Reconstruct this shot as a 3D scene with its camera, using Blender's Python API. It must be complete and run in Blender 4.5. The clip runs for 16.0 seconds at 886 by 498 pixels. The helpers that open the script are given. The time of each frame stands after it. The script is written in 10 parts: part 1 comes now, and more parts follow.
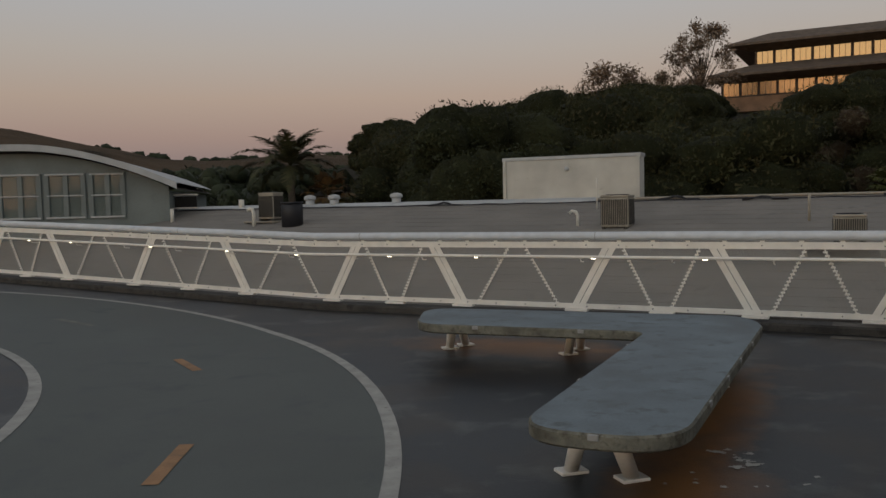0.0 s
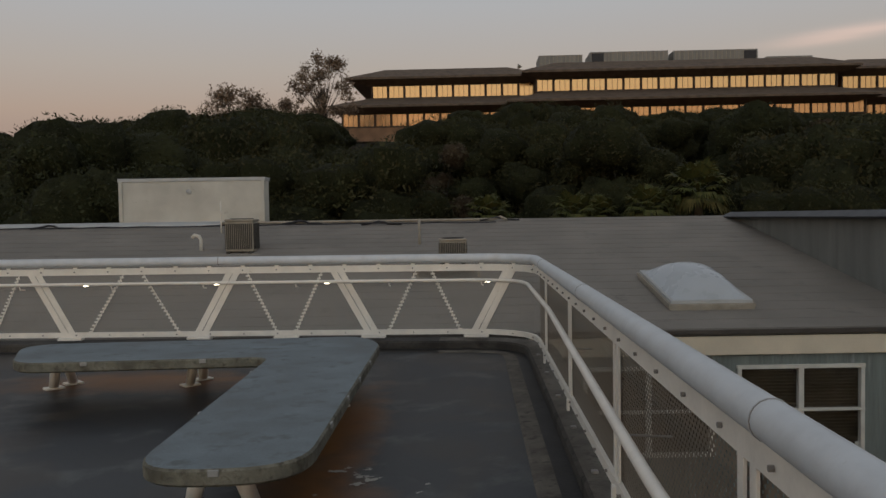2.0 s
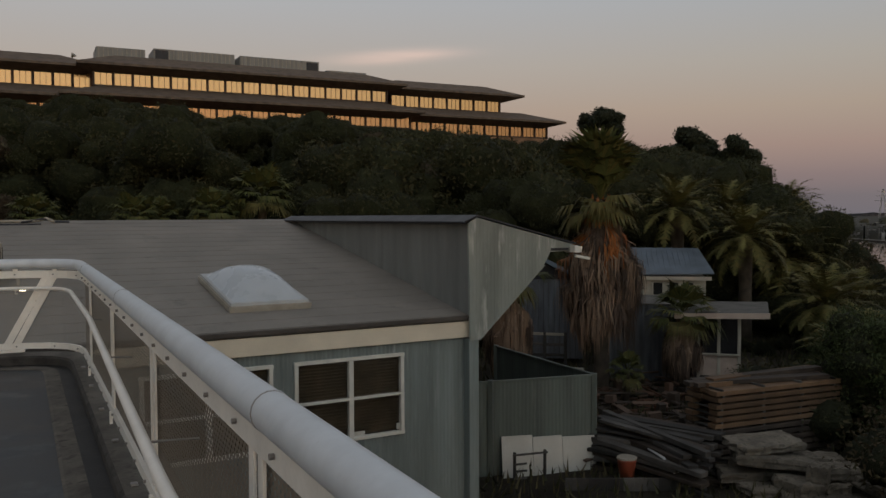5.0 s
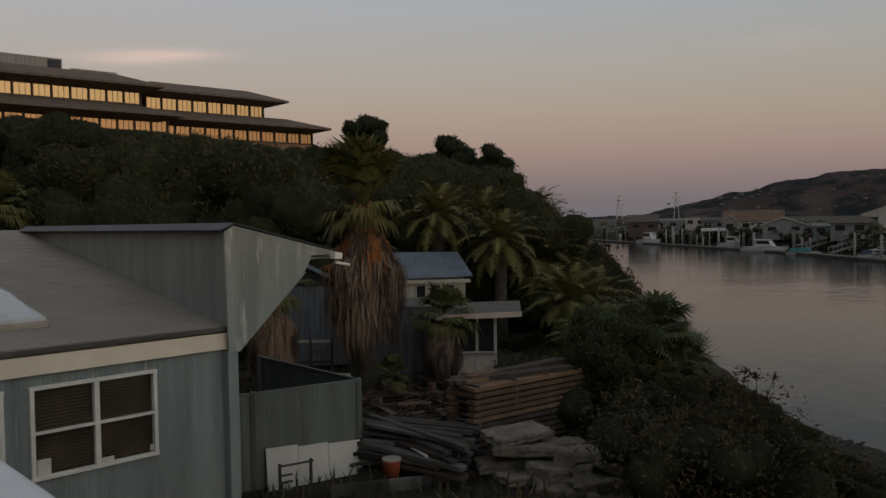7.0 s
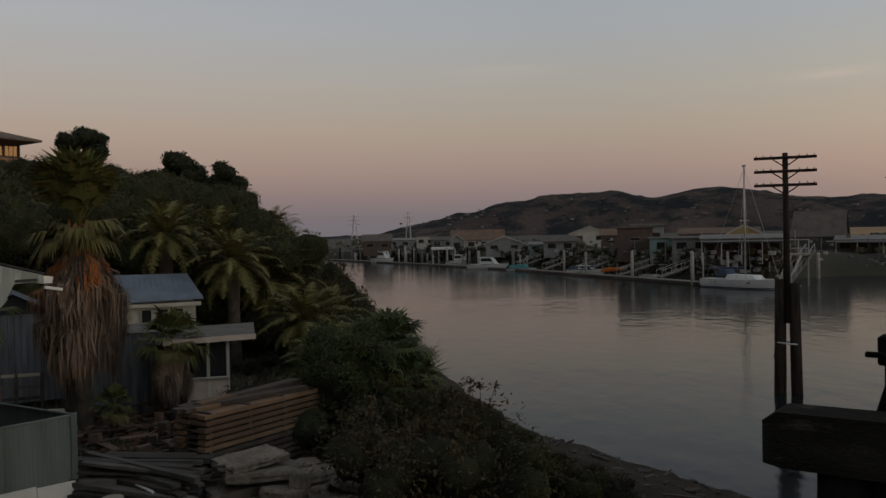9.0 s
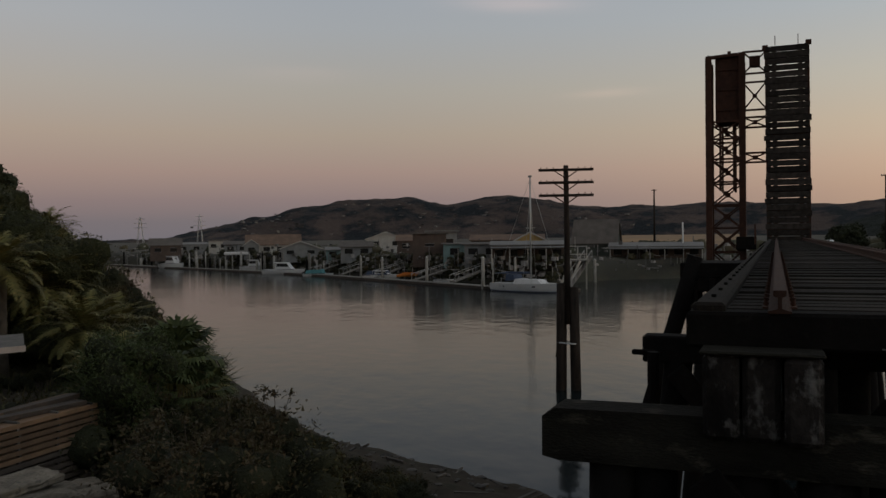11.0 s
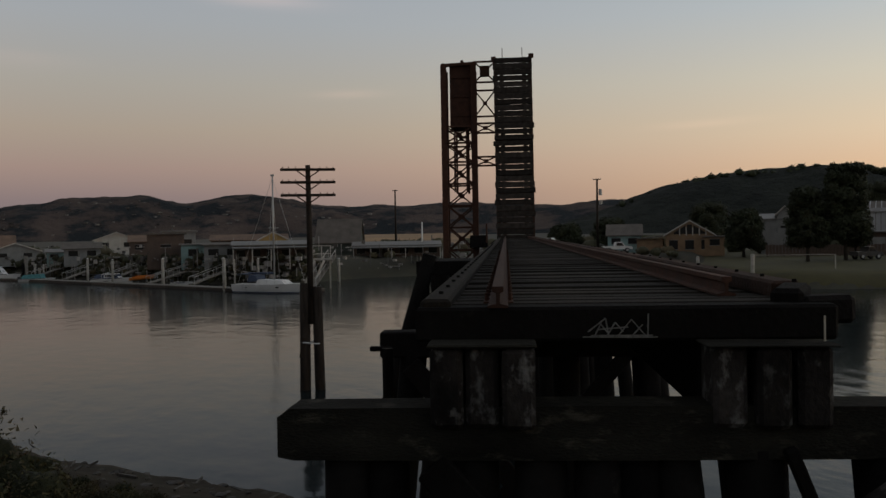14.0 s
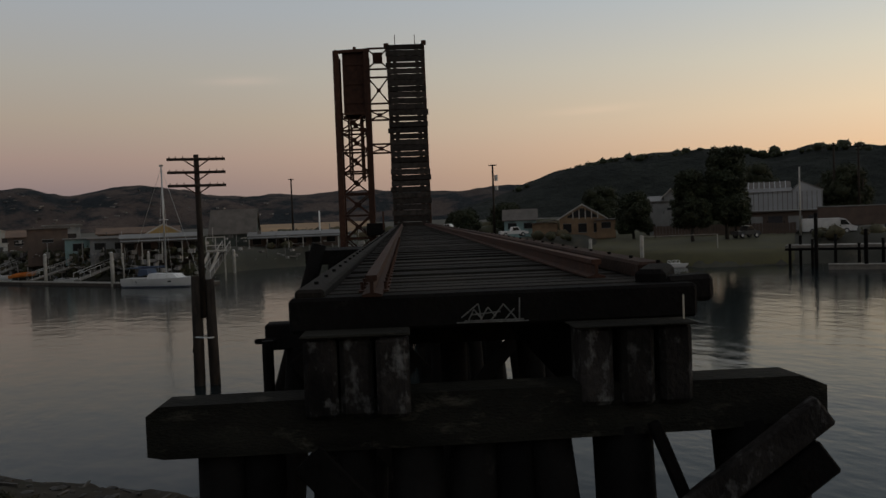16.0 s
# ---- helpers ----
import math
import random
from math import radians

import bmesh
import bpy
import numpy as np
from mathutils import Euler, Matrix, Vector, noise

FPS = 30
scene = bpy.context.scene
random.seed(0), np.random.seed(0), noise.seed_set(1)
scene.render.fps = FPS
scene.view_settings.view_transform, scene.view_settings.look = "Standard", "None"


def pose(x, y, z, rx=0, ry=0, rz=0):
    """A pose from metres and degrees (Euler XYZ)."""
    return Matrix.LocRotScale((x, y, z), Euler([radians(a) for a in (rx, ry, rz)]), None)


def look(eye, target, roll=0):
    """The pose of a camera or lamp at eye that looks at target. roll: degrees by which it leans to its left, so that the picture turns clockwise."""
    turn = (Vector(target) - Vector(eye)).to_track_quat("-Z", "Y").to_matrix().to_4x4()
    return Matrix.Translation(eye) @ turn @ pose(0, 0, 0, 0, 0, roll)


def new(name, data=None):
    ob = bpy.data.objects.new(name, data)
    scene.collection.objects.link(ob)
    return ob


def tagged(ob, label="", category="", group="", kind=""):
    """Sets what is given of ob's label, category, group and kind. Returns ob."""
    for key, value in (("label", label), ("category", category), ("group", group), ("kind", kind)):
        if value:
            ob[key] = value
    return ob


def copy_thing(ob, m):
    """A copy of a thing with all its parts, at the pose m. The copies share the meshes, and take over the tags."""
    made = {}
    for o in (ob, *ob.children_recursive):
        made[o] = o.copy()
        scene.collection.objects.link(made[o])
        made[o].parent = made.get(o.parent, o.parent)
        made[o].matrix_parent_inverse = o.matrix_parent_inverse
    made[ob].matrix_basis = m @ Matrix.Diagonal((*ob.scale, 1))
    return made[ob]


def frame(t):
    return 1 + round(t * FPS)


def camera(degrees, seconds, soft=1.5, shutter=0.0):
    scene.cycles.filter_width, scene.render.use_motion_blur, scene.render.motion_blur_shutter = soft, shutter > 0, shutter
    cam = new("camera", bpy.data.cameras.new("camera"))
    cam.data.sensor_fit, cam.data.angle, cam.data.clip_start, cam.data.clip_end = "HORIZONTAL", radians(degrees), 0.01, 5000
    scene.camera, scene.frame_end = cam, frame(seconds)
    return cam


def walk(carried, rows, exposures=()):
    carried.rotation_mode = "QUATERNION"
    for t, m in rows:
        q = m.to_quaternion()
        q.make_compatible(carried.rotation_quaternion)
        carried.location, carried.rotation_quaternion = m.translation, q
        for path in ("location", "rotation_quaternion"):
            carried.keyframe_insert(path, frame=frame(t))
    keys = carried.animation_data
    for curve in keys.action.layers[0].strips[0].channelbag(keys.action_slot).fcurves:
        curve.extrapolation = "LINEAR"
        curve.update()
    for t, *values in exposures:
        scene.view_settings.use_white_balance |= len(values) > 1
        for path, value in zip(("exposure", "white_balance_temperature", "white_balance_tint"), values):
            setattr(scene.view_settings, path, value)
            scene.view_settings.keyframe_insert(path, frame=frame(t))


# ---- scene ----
cam = camera(56.19, 16.0)
PATH = [
    (0, (0.000, -0.000, 1.600), (-0.178, 1.989, 1.482), -1.39),
    (0.5, (0.010, 0.023, 1.605), (0.078, 2.019, 1.498), -1.06),
    (1, (0.022, 0.033, 1.606), (0.310, 2.011, 1.516), -0.86),
    (1.5, (0.026, 0.041, 1.613), (0.503, 1.981, 1.534), -0.79),
    (2, (0.044, 0.058, 1.608), (0.737, 1.933, 1.530), -0.85),
    (2.5, (0.062, 0.077, 1.600), (0.932, 1.876, 1.506), -0.65),
    (3, (0.076, 0.074, 1.601), (1.067, 1.808, 1.506), -0.84),
    (3.5, (0.082, 0.041, 1.605), (1.231, 1.676, 1.526), -1.04),
    (4, (0.095, 0.004, 1.607), (1.412, 1.508, 1.542), -0.89),
    (4.5, (0.125, -0.023, 1.602), (1.555, 1.374, 1.532), -0.47),
    (7, (0.253, -0.193, 1.607), (2.068, 0.644, 1.537), -0.95),
    (7.5, (0.254, -0.198, 1.609), (2.139, 0.469, 1.562), -1.11),
    (8, (0.262, -0.222, 1.609), (2.198, 0.280, 1.570), -1.03),
    (8.5, (0.256, -0.248, 1.606), (2.224, 0.111, 1.573), -1.02),
    (9, (0.255, -0.258, 1.607), (2.241, -0.026, 1.573), -1.12),
    (9.5, (0.244, -0.255, 1.607), (2.241, -0.142, 1.570), -0.97),
    (10, (0.245, -0.263, 1.609), (2.244, -0.275, 1.575), -0.67),
    (12.5, (0.159, -0.280, 1.620), (2.063, -0.891, 1.583), -1.43),
    (13, (0.162, -0.292, 1.622), (2.026, -1.016, 1.580), -1.48),
    (13.5, (0.159, -0.311, 1.620), (1.997, -1.100, 1.577), -1.14),
    (14, (0.151, -0.324, 1.623), (1.966, -1.163, 1.584), -0.99),
    (14.5, (0.142, -0.362, 1.622), (1.919, -1.279, 1.576), -1.06),
    (15, (0.130, -0.394, 1.623), (1.875, -1.370, 1.561), -1.40),
    (15.5, (0.109, -0.428, 1.623), (1.829, -1.447, 1.551), -1.87),
    (16, (0.073, -0.475, 1.626), (1.773, -1.525, 1.550), -2.16),
]
walk(cam, [(t, look(eye, target, roll)) for t, eye, target, roll in PATH])

# ---- sky and light ----
SUN_AZ = (-0.42, -0.9075)   # horizontal way to the place where the sun has set
DUSK_AZ = (-0.2, -0.98)     # middle of the warm half of the sky


def build_world():
    world = bpy.data.worlds.new("dusk_sky")
    scene.world = world
    world.use_nodes = True
    nt = world.node_tree
    nt.nodes.clear()
    N, K = nt.nodes.new, nt.links.new

    def math_node(op, a, b=None, c=None, clamp=False):
        n = N("ShaderNodeMath")
        n.operation, n.use_clamp = op, clamp
        for i, v in enumerate((a, b, c)):
            if v is None:
                continue
            if isinstance(v, (int, float)):
                n.inputs[i].default_value = v
            else:
                K(v, n.inputs[i])
        return n.outputs[0]

    coord = N("ShaderNodeTexCoord")
    sep = N("ShaderNodeSeparateXYZ")
    K(coord.outputs["Generated"], sep.inputs[0])
    up = math_node("MAXIMUM", sep.outputs[2], 0.0)
    h = math_node("SQRT", up)
    flat = math_node("SQRT", math_node("ADD", math_node("MULTIPLY", sep.outputs[0], sep.outputs[0]),
                                       math_node("ADD", math_node("MULTIPLY", sep.outputs[1], sep.outputs[1]), 1e-5)))
    dot = math_node("ADD", math_node("MULTIPLY", sep.outputs[0], SUN_AZ[0]), math_node("MULTIPLY", sep.outputs[1], SUN_AZ[1]))
    c = math_node("DIVIDE", dot, flat)
    k = math_node("POWER", math_node("MULTIPLY_ADD", c, 0.772, 0.339, clamp=True), 1.8, clamp=True)
    warm = math_node("ADD", math_node("MULTIPLY", sep.outputs[0], DUSK_AZ[0]), math_node("MULTIPLY", sep.outputs[1], DUSK_AZ[1]))
    c2 = math_node("DIVIDE", warm, flat)

    def ramp(stops):
        r = N("ShaderNodeValToRGB")
        r.color_ramp.interpolation = "LINEAR"
        while len(r.color_ramp.elements) < len(stops):
            r.color_ramp.elements.new(0.5)
        for e, (deg, col) in zip(r.color_ramp.elements, stops):
            e.position, e.color = math.sqrt(math.sin(radians(deg))), (*col, 1)
        K(h, r.inputs[0])
        return r.outputs[0]

    far = ramp([(0.0, (0.165, 0.150, 0.168)), (1.2, (0.18, 0.157, 0.17)), (2.6, (0.228, 0.180, 0.182)), (4.5, (0.325, 0.235, 0.208)),
                (7.0, (0.405, 0.308, 0.255)), (10.0, (0.415, 0.365, 0.33)), (14.0, (0.40, 0.40, 0.41)), (20.0, (0.35, 0.382, 0.43)),
                (40.0, (0.275, 0.28, 0.295)), (90.0, (0.225, 0.225, 0.235))])
    flank = ramp([(0.0, (0.160, 0.150, 0.168)), (1.2, (0.175, 0.158, 0.17)), (2.6, (0.240, 0.186, 0.188)), (4.5, (0.332, 0.241, 0.214)),
                  (7.0, (0.370, 0.305, 0.250)), (10.0, (0.370, 0.345, 0.308)), (14.0, (0.345, 0.363, 0.382)), (20.0, (0.312, 0.353, 0.412)),
                  (40.0, (0.275, 0.28, 0.295)), (90.0, (0.225, 0.225, 0.235))])
    turn = N("ShaderNodeMix")
    turn.data_type = "RGBA"
    K(math_node("MULTIPLY_ADD", c2, 1.4, 1.26, clamp=True), turn.inputs[0]), K(far, turn.inputs[6]), K(flank, turn.inputs[7])
    near = ramp([(0.0, (1.02, 0.52, 0.25)), (3.0, (1.07, 0.68, 0.37)), (6.0, (1.02, 0.79, 0.52)), (9.5, (0.83, 0.76, 0.60)),
                 (14.0, (0.58, 0.63, 0.64)), (20.0, (0.39, 0.46, 0.52)), (40.0, (0.30, 0.31, 0.325)), (90.0, (0.225, 0.225, 0.235))])
    mix = N("ShaderNodeMix")
    mix.data_type = "RGBA"
    # the sky is brightest right over the set sun
    glow = math_node("MULTIPLY_ADD", math_node("MULTIPLY_ADD", c, 4.0, -3.0, clamp=True), 1.0, 1.0)
    lift = N("ShaderNodeVectorMath")
    lift.operation = "SCALE"
    K(near, lift.inputs[0]), K(glow, lift.inputs["Scale"])
    K(k, mix.inputs[0]), K(turn.outputs[2], mix.inputs[6]), K(lift.outputs[0], mix.inputs[7])
    # thin dusk clouds: broad faint veils, and a few pink streaks
    az = math_node("ARCTAN2", sep.outputs[0], sep.outputs[1])
    el = math_node("ARCSINE", sep.outputs[2])
    comb = N("ShaderNodeCombineXYZ")
    K(math_node("MULTIPLY", az, 5.0), comb.inputs[0]), K(math_node("MULTIPLY", el, 55.0), comb.inputs[1])
    veil = N("ShaderNodeTexNoise")
    veil.inputs["Scale"].default_value, veil.inputs["Detail"].default_value = 1.3, 4.0
    K(comb.outputs[0], veil.inputs["Vector"])
    total = None
    for a, e, wa, we, slant, amount in ((46.0, 10.75, 3.6, 0.38, 0.055, 0.30), (108.6, 9.5, 2.4, 0.3, 0.02, 0.055), (102.8, 15.5, 4.0, 0.5, -0.05, 0.10),
                                        (132.3, 6.85, 3.0, 0.25, 0.03, 0.06), (88.0, 11.0, 3.5, 0.5, 0.0, 0.03)):
        da = math_node("MULTIPLY_ADD", az, 180 / math.pi, -a)
        de = math_node("SUBTRACT", math_node("MULTIPLY_ADD", el, 180 / math.pi, -e), math_node("MULTIPLY", da, slant))
        q = math_node("ADD", math_node("POWER", math_node("DIVIDE", da, wa), 2), math_node("POWER", math_node("DIVIDE", de, we), 2))
        g = math_node("MULTIPLY", math_node("POWER", 2.718, math_node("MULTIPLY", q, -1.0)), amount)
        total = g if total is None else math_node("ADD", total, g)
    total = math_node("MULTIPLY", total, math_node("MULTIPLY_ADD", veil.outputs[0], 1.6, 0.15))
    add = N("ShaderNodeMix")
    add.data_type, add.blend_type, add.clamp_factor = "RGBA", "ADD", False
    K(total, add.inputs[0]), K(mix.outputs[2], add.inputs[6])
    add.inputs[7].default_value = (1.0, 0.52, 0.36, 1)
    # the clear air's own scattered light, with the sun just under the horizon
    sky = N("ShaderNodeTexSky")
    sky.sky_type, sky.sun_disc, sky.sun_elevation = "NISHITA", False, radians(0.5)
    sky.sun_rotation = math.atan2(SUN_AZ[0], SUN_AZ[1])
    b1, b2, both, out = N("ShaderNodeBackground"), N("ShaderNodeBackground"), N("ShaderNodeAddShader"), N("ShaderNodeOutputWorld")
    K(add.outputs[2], b1.inputs[0]), K(sky.outputs[0], b2.inputs[0])
    b1.inputs[1].default_value, b2.inputs[1].default_value = SKY_STRENGTH, 0.02
    K(b1.outputs[0], both.inputs[0]), K(b2.outputs[0], both.inputs[1]), K(both.outputs[0], out.inputs[0])


SKY_STRENGTH = 1.0
build_world()


# ---- materials ----
def material(name, color, rough=0.7, metal=0.0, var=0.25, scale=3.0, fine=40.0, bump=0.15, dirt=None, dirt_at=0.55, spec=0.4, per_object=0.0,
             stretch=(1, 1, 1), island=0.0, second=None):
    """A surface with two scales of variation, a fine relief and, if wanted, a second colour in patches."""
    m = bpy.data.materials.new(name)
    m.use_nodes = True
    nt = m.node_tree
    N, K = nt.nodes.new, nt.links.new
    b = nt.nodes["Principled BSDF"]
    tc, mp = N("ShaderNodeTexCoord"), N("ShaderNodeMapping")
    K(tc.outputs["Object"], mp.inputs[0])
    mp.inputs["Scale"].default_value = stretch
    big, small = N("ShaderNodeTexNoise"), N("ShaderNodeTexNoise")
    for n, s, d in ((big, scale, 5), (small, fine, 3)):
        n.inputs["Scale"].default_value, n.inputs["Detail"].default_value = s, d
        K(mp.outputs[0], n.inputs["Vector"])
    ramp = N("ShaderNodeValToRGB")
    lo, hi = [max(0, v * (1 - var)) for v in color], [min(1, v * (1 + var)) for v in color]
    ramp.color_ramp.elements[0].color, ramp.color_ramp.elements[1].color = (*lo, 1), (*hi, 1)
    ramp.color_ramp.elements[0].position, ramp.color_ramp.elements[1].position = 0.3, 0.7
    K(big.outputs[0], ramp.inputs[0])
    col = ramp.outputs[0]
    if dirt:
        mx, r2 = N("ShaderNodeMix"), N("ShaderNodeValToRGB")
        mx.data_type = "RGBA"
        r2.color_ramp.elements[0].position, r2.color_ramp.elements[1].position = dirt_at, dirt_at + 0.12
        n3 = N("ShaderNodeTexNoise")
        n3.inputs["Scale"].default_value, n3.inputs["Detail"].default_value, n3.inputs["Roughness"].default_value = scale * 2.3, 6, 0.65
        K(mp.outputs[0], n3.inputs["Vector"]), K(n3.outputs[0], r2.inputs[0]), K(r2.outputs[0], mx.inputs[0])
        K(col, mx.inputs[6])
        mx.inputs[7].default_value = (*dirt, 1)
        col = mx.outputs[2]
    mg, mt = N("ShaderNodeMix"), N("ShaderNodeMath")
    mg.data_type, mg.blend_type = "RGBA", "MULTIPLY"
    mt.operation = "MULTIPLY_ADD"
    mt.inputs[1].default_value, mt.inputs[2].default_value = var * 1.2, 1 - var * 0.6
    K(small.outputs[0], mt.inputs[0]), K(col, mg.inputs[6]), K(mt.outputs[0], mg.inputs[7])
    mg.inputs[0].default_value = 1.0
    col = mg.outputs[2]
    for amount, node, sock in ((per_object, "ShaderNodeObjectInfo", "Random"), (island, "ShaderNodeNewGeometry", "Random Per Island")):
        if amount:
            oi, ma, mm = N(node), N("ShaderNodeMath"), N("ShaderNodeMix")
            ma.operation = "MULTIPLY_ADD"
            ma.inputs[1].default_value, ma.inputs[2].default_value = 2 * amount, 1 - amount
            mm.data_type, mm.blend_type = "RGBA", "MULTIPLY"
            mm.inputs[0].default_value = 1.0
            K(oi.outputs[sock], ma.inputs[0]), K(col, mm.inputs[6]), K(ma.outputs[0], mm.inputs[7])
            col = mm.outputs[2]
            if second:
                m2 = N("ShaderNodeMix")
                m2.data_type = "RGBA"
                m2.inputs[7].default_value = (*second, 1)
                p = N("ShaderNodeMath")
                p.operation = "POWER"
                p.inputs[1].default_value = 3.0
                K(oi.outputs[sock], p.inputs[0]), K(p.outputs[0], m2.inputs[0]), K(col, m2.inputs[6])
                col = m2.outputs[2]
    K(col, b.inputs["Base Color"])
    b.inputs["Metallic"].default_value, b.inputs["Specular IOR Level"].default_value = metal, spec
    rr = N("ShaderNodeMath")
    rr.operation, rr.use_clamp = "MULTIPLY_ADD", True
    rr.inputs[1].default_value, rr.inputs[2].default_value = 0.25, rough - 0.12
    K(big.outputs[0], rr.inputs[0]), K(rr.outputs[0], b.inputs["Roughness"])
    if bump:
        bn = N("ShaderNodeBump")
        bn.inputs["Strength"].default_value, bn.inputs["Distance"].default_value = bump, 0.02
        K(small.outputs[0], bn.inputs["Height"]), K(bn.outputs[0], b.inputs["Normal"])
    return m


def leaf_material(name, color, var=0.5, second=None):
    m = material(name, color, rough=0.65, var=var, scale=0.35, fine=4.0, bump=0.0, spec=0.15, island=0.2, second=second)
    return m


def glass_material(name, color, rough=0.04, tint=0.9):
    m = bpy.data.materials.new(name)
    m.use_nodes = True
    nt = m.node_tree
    b = nt.nodes["Principled BSDF"]
    n = nt.nodes.new("ShaderNodeTexNoise")
    n.inputs["Scale"].default_value = 0.6
    bn = nt.nodes.new("ShaderNodeBump")
    bn.inputs["Strength"].default_value, bn.inputs["Distance"].default_value = 0.08, 0.05
    nt.links.new(n.outputs[0], bn.inputs["Height"]), nt.links.new(bn.outputs[0], b.inputs["Normal"])
    b.inputs["Base Color"].default_value, b.inputs["Metallic"].default_value, b.inputs["Roughness"].default_value = (*color, 1), tint, rough
    return m


def clear_glass(name, gloss=0.025):
    """A thin clear pane: mostly seen through, with a faint gloss."""
    m = bpy.data.materials.new(name)
    m.use_nodes = True
    nt = m.node_tree
    tr, gl, mix = nt.nodes.new("ShaderNodeBsdfTransparent"), nt.nodes.new("ShaderNodeBsdfGlossy"), nt.nodes.new("ShaderNodeMixShader")
    tr.inputs[0].default_value, gl.inputs[0].default_value = (0.82, 0.84, 0.82, 1), (0.9, 0.9, 0.9, 1)
    gl.inputs["Roughness"].default_value = 0.05
    mix.inputs[0].default_value = gloss
    nt.links.new(tr.outputs[0], mix.inputs[1]), nt.links.new(gl.outputs[0], mix.inputs[2])
    nt.links.new(mix.outputs[0], nt.nodes["Material Output"].inputs[0])
    return m


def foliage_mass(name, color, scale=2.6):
    """The dense inside of a crown: leafy relief, and fine mottling that paints in dark gaps between leaves."""
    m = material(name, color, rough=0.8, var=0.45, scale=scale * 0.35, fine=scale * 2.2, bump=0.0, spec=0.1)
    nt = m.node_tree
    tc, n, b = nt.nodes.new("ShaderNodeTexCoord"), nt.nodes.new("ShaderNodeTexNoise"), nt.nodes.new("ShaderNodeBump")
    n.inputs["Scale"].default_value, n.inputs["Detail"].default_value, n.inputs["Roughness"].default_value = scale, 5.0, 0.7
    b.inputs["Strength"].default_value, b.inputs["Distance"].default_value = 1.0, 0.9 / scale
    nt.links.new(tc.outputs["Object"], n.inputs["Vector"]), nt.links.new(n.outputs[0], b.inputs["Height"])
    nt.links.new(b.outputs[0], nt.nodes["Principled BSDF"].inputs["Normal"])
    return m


def lamp_material(name, color, strength):
    m = bpy.data.materials.new(name)
    m.use_nodes = True
    b = m.node_tree.nodes["Principled BSDF"]
    b.inputs["Emission Color"].default_value, b.inputs["Emission Strength"].default_value = (*color, 1), strength
    return m


M_WHITE_STEEL = material("white_painted_steel", (0.80, 0.765, 0.70), rough=0.42, var=0.08, scale=5, dirt=(0.42, 0.34, 0.25), dirt_at=0.68, bump=0.05)
M_PIPE = material("galvanised_pipe", (0.57, 0.60, 0.63), rough=0.42, metal=0.0, var=0.08, scale=7, bump=0.05, dirt=(0.42, 0.42, 0.41), dirt_at=0.66)
M_BENCH = material("worn_blue_grey_composite", (0.130, 0.162, 0.180), rough=0.55, var=0.34, scale=2.2, fine=60, bump=0.12, dirt=(0.092, 0.110, 0.118), dirt_at=0.53)
M_BENCH_EDGE = material("mossy_slab_edge", (0.15, 0.145, 0.115), rough=0.8, var=0.45, scale=6, bump=0.4, dirt=(0.085, 0.078, 0.058), dirt_at=0.52)
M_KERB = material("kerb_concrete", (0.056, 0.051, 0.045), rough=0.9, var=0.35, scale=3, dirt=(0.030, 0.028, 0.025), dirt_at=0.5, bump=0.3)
M_PAINT_WHITE = material("white_line_paint", (0.35, 0.34, 0.31), rough=0.7, var=0.2, scale=6, dirt=(0.17, 0.165, 0.15), dirt_at=0.61, bump=0.1)
M_PAINT_YELLOW = material("faded_yellow_paint", (0.31, 0.17, 0.082), rough=0.7, var=0.25, scale=6, dirt=(0.15, 0.12, 0.08), dirt_at=0.6, bump=0.1)
M_PAINT_FADED = material("worn_grey_paint", (0.17, 0.165, 0.14), rough=0.7, var=0.25, scale=6, dirt=(0.10, 0.10, 0.09), dirt_at=0.5, bump=0.1)
M_LANE = material("sage_grey_lane_coating", (0.084, 0.094, 0.086), rough=0.62, var=0.20, scale=0.9, fine=90, bump=0.12, dirt=(0.072, 0.081, 0.078), dirt_at=0.54)
M_ROOF = material("grey_roof_felt", (0.210, 0.192, 0.170), rough=0.9, var=0.14, scale=0.8, fine=30, bump=0.2, dirt=(0.168, 0.155, 0.138), dirt_at=0.58)
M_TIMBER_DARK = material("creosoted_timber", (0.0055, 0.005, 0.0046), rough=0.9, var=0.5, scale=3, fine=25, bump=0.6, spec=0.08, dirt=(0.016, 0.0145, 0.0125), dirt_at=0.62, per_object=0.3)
M_RUST = material("rusted_steel", (0.040, 0.018, 0.0115), rough=0.85, var=0.4, scale=3, fine=40, bump=0.4, dirt=(0.030, 0.016, 0.011), dirt_at=0.52, per_object=0.2, spec=0.2)
M_BARK = material("bark", (0.07, 0.055, 0.04), rough=0.9, var=0.4, scale=3, bump=0.5)
M_LIMB = material("dark_oak_limbs", (0.024, 0.020, 0.015), rough=0.9, var=0.4, scale=3, bump=0.4)
M_LEAF = leaf_material("oak_leaves", (0.043, 0.044, 0.018), second=(0.057, 0.047, 0.020))
M_LEAF_DRY = leaf_material("dry_brown_leaves", (0.075, 0.058, 0.038), second=(0.06, 0.06, 0.03))
M_LEAF_PALM = leaf_material("palm_leaves", (0.056, 0.066, 0.022), second=(0.10, 0.085, 0.026))
M_LEAF_SHADE = leaf_material("shaded_evergreen_leaves", (0.026, 0.032, 0.017))
M_LEAF_DEEP = leaf_material("dense_dark_leaves", (0.034, 0.038, 0.016))
# darker than the leaves: the shade inside crowns and shrubs is in these colours
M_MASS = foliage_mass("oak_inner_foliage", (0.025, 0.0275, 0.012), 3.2)
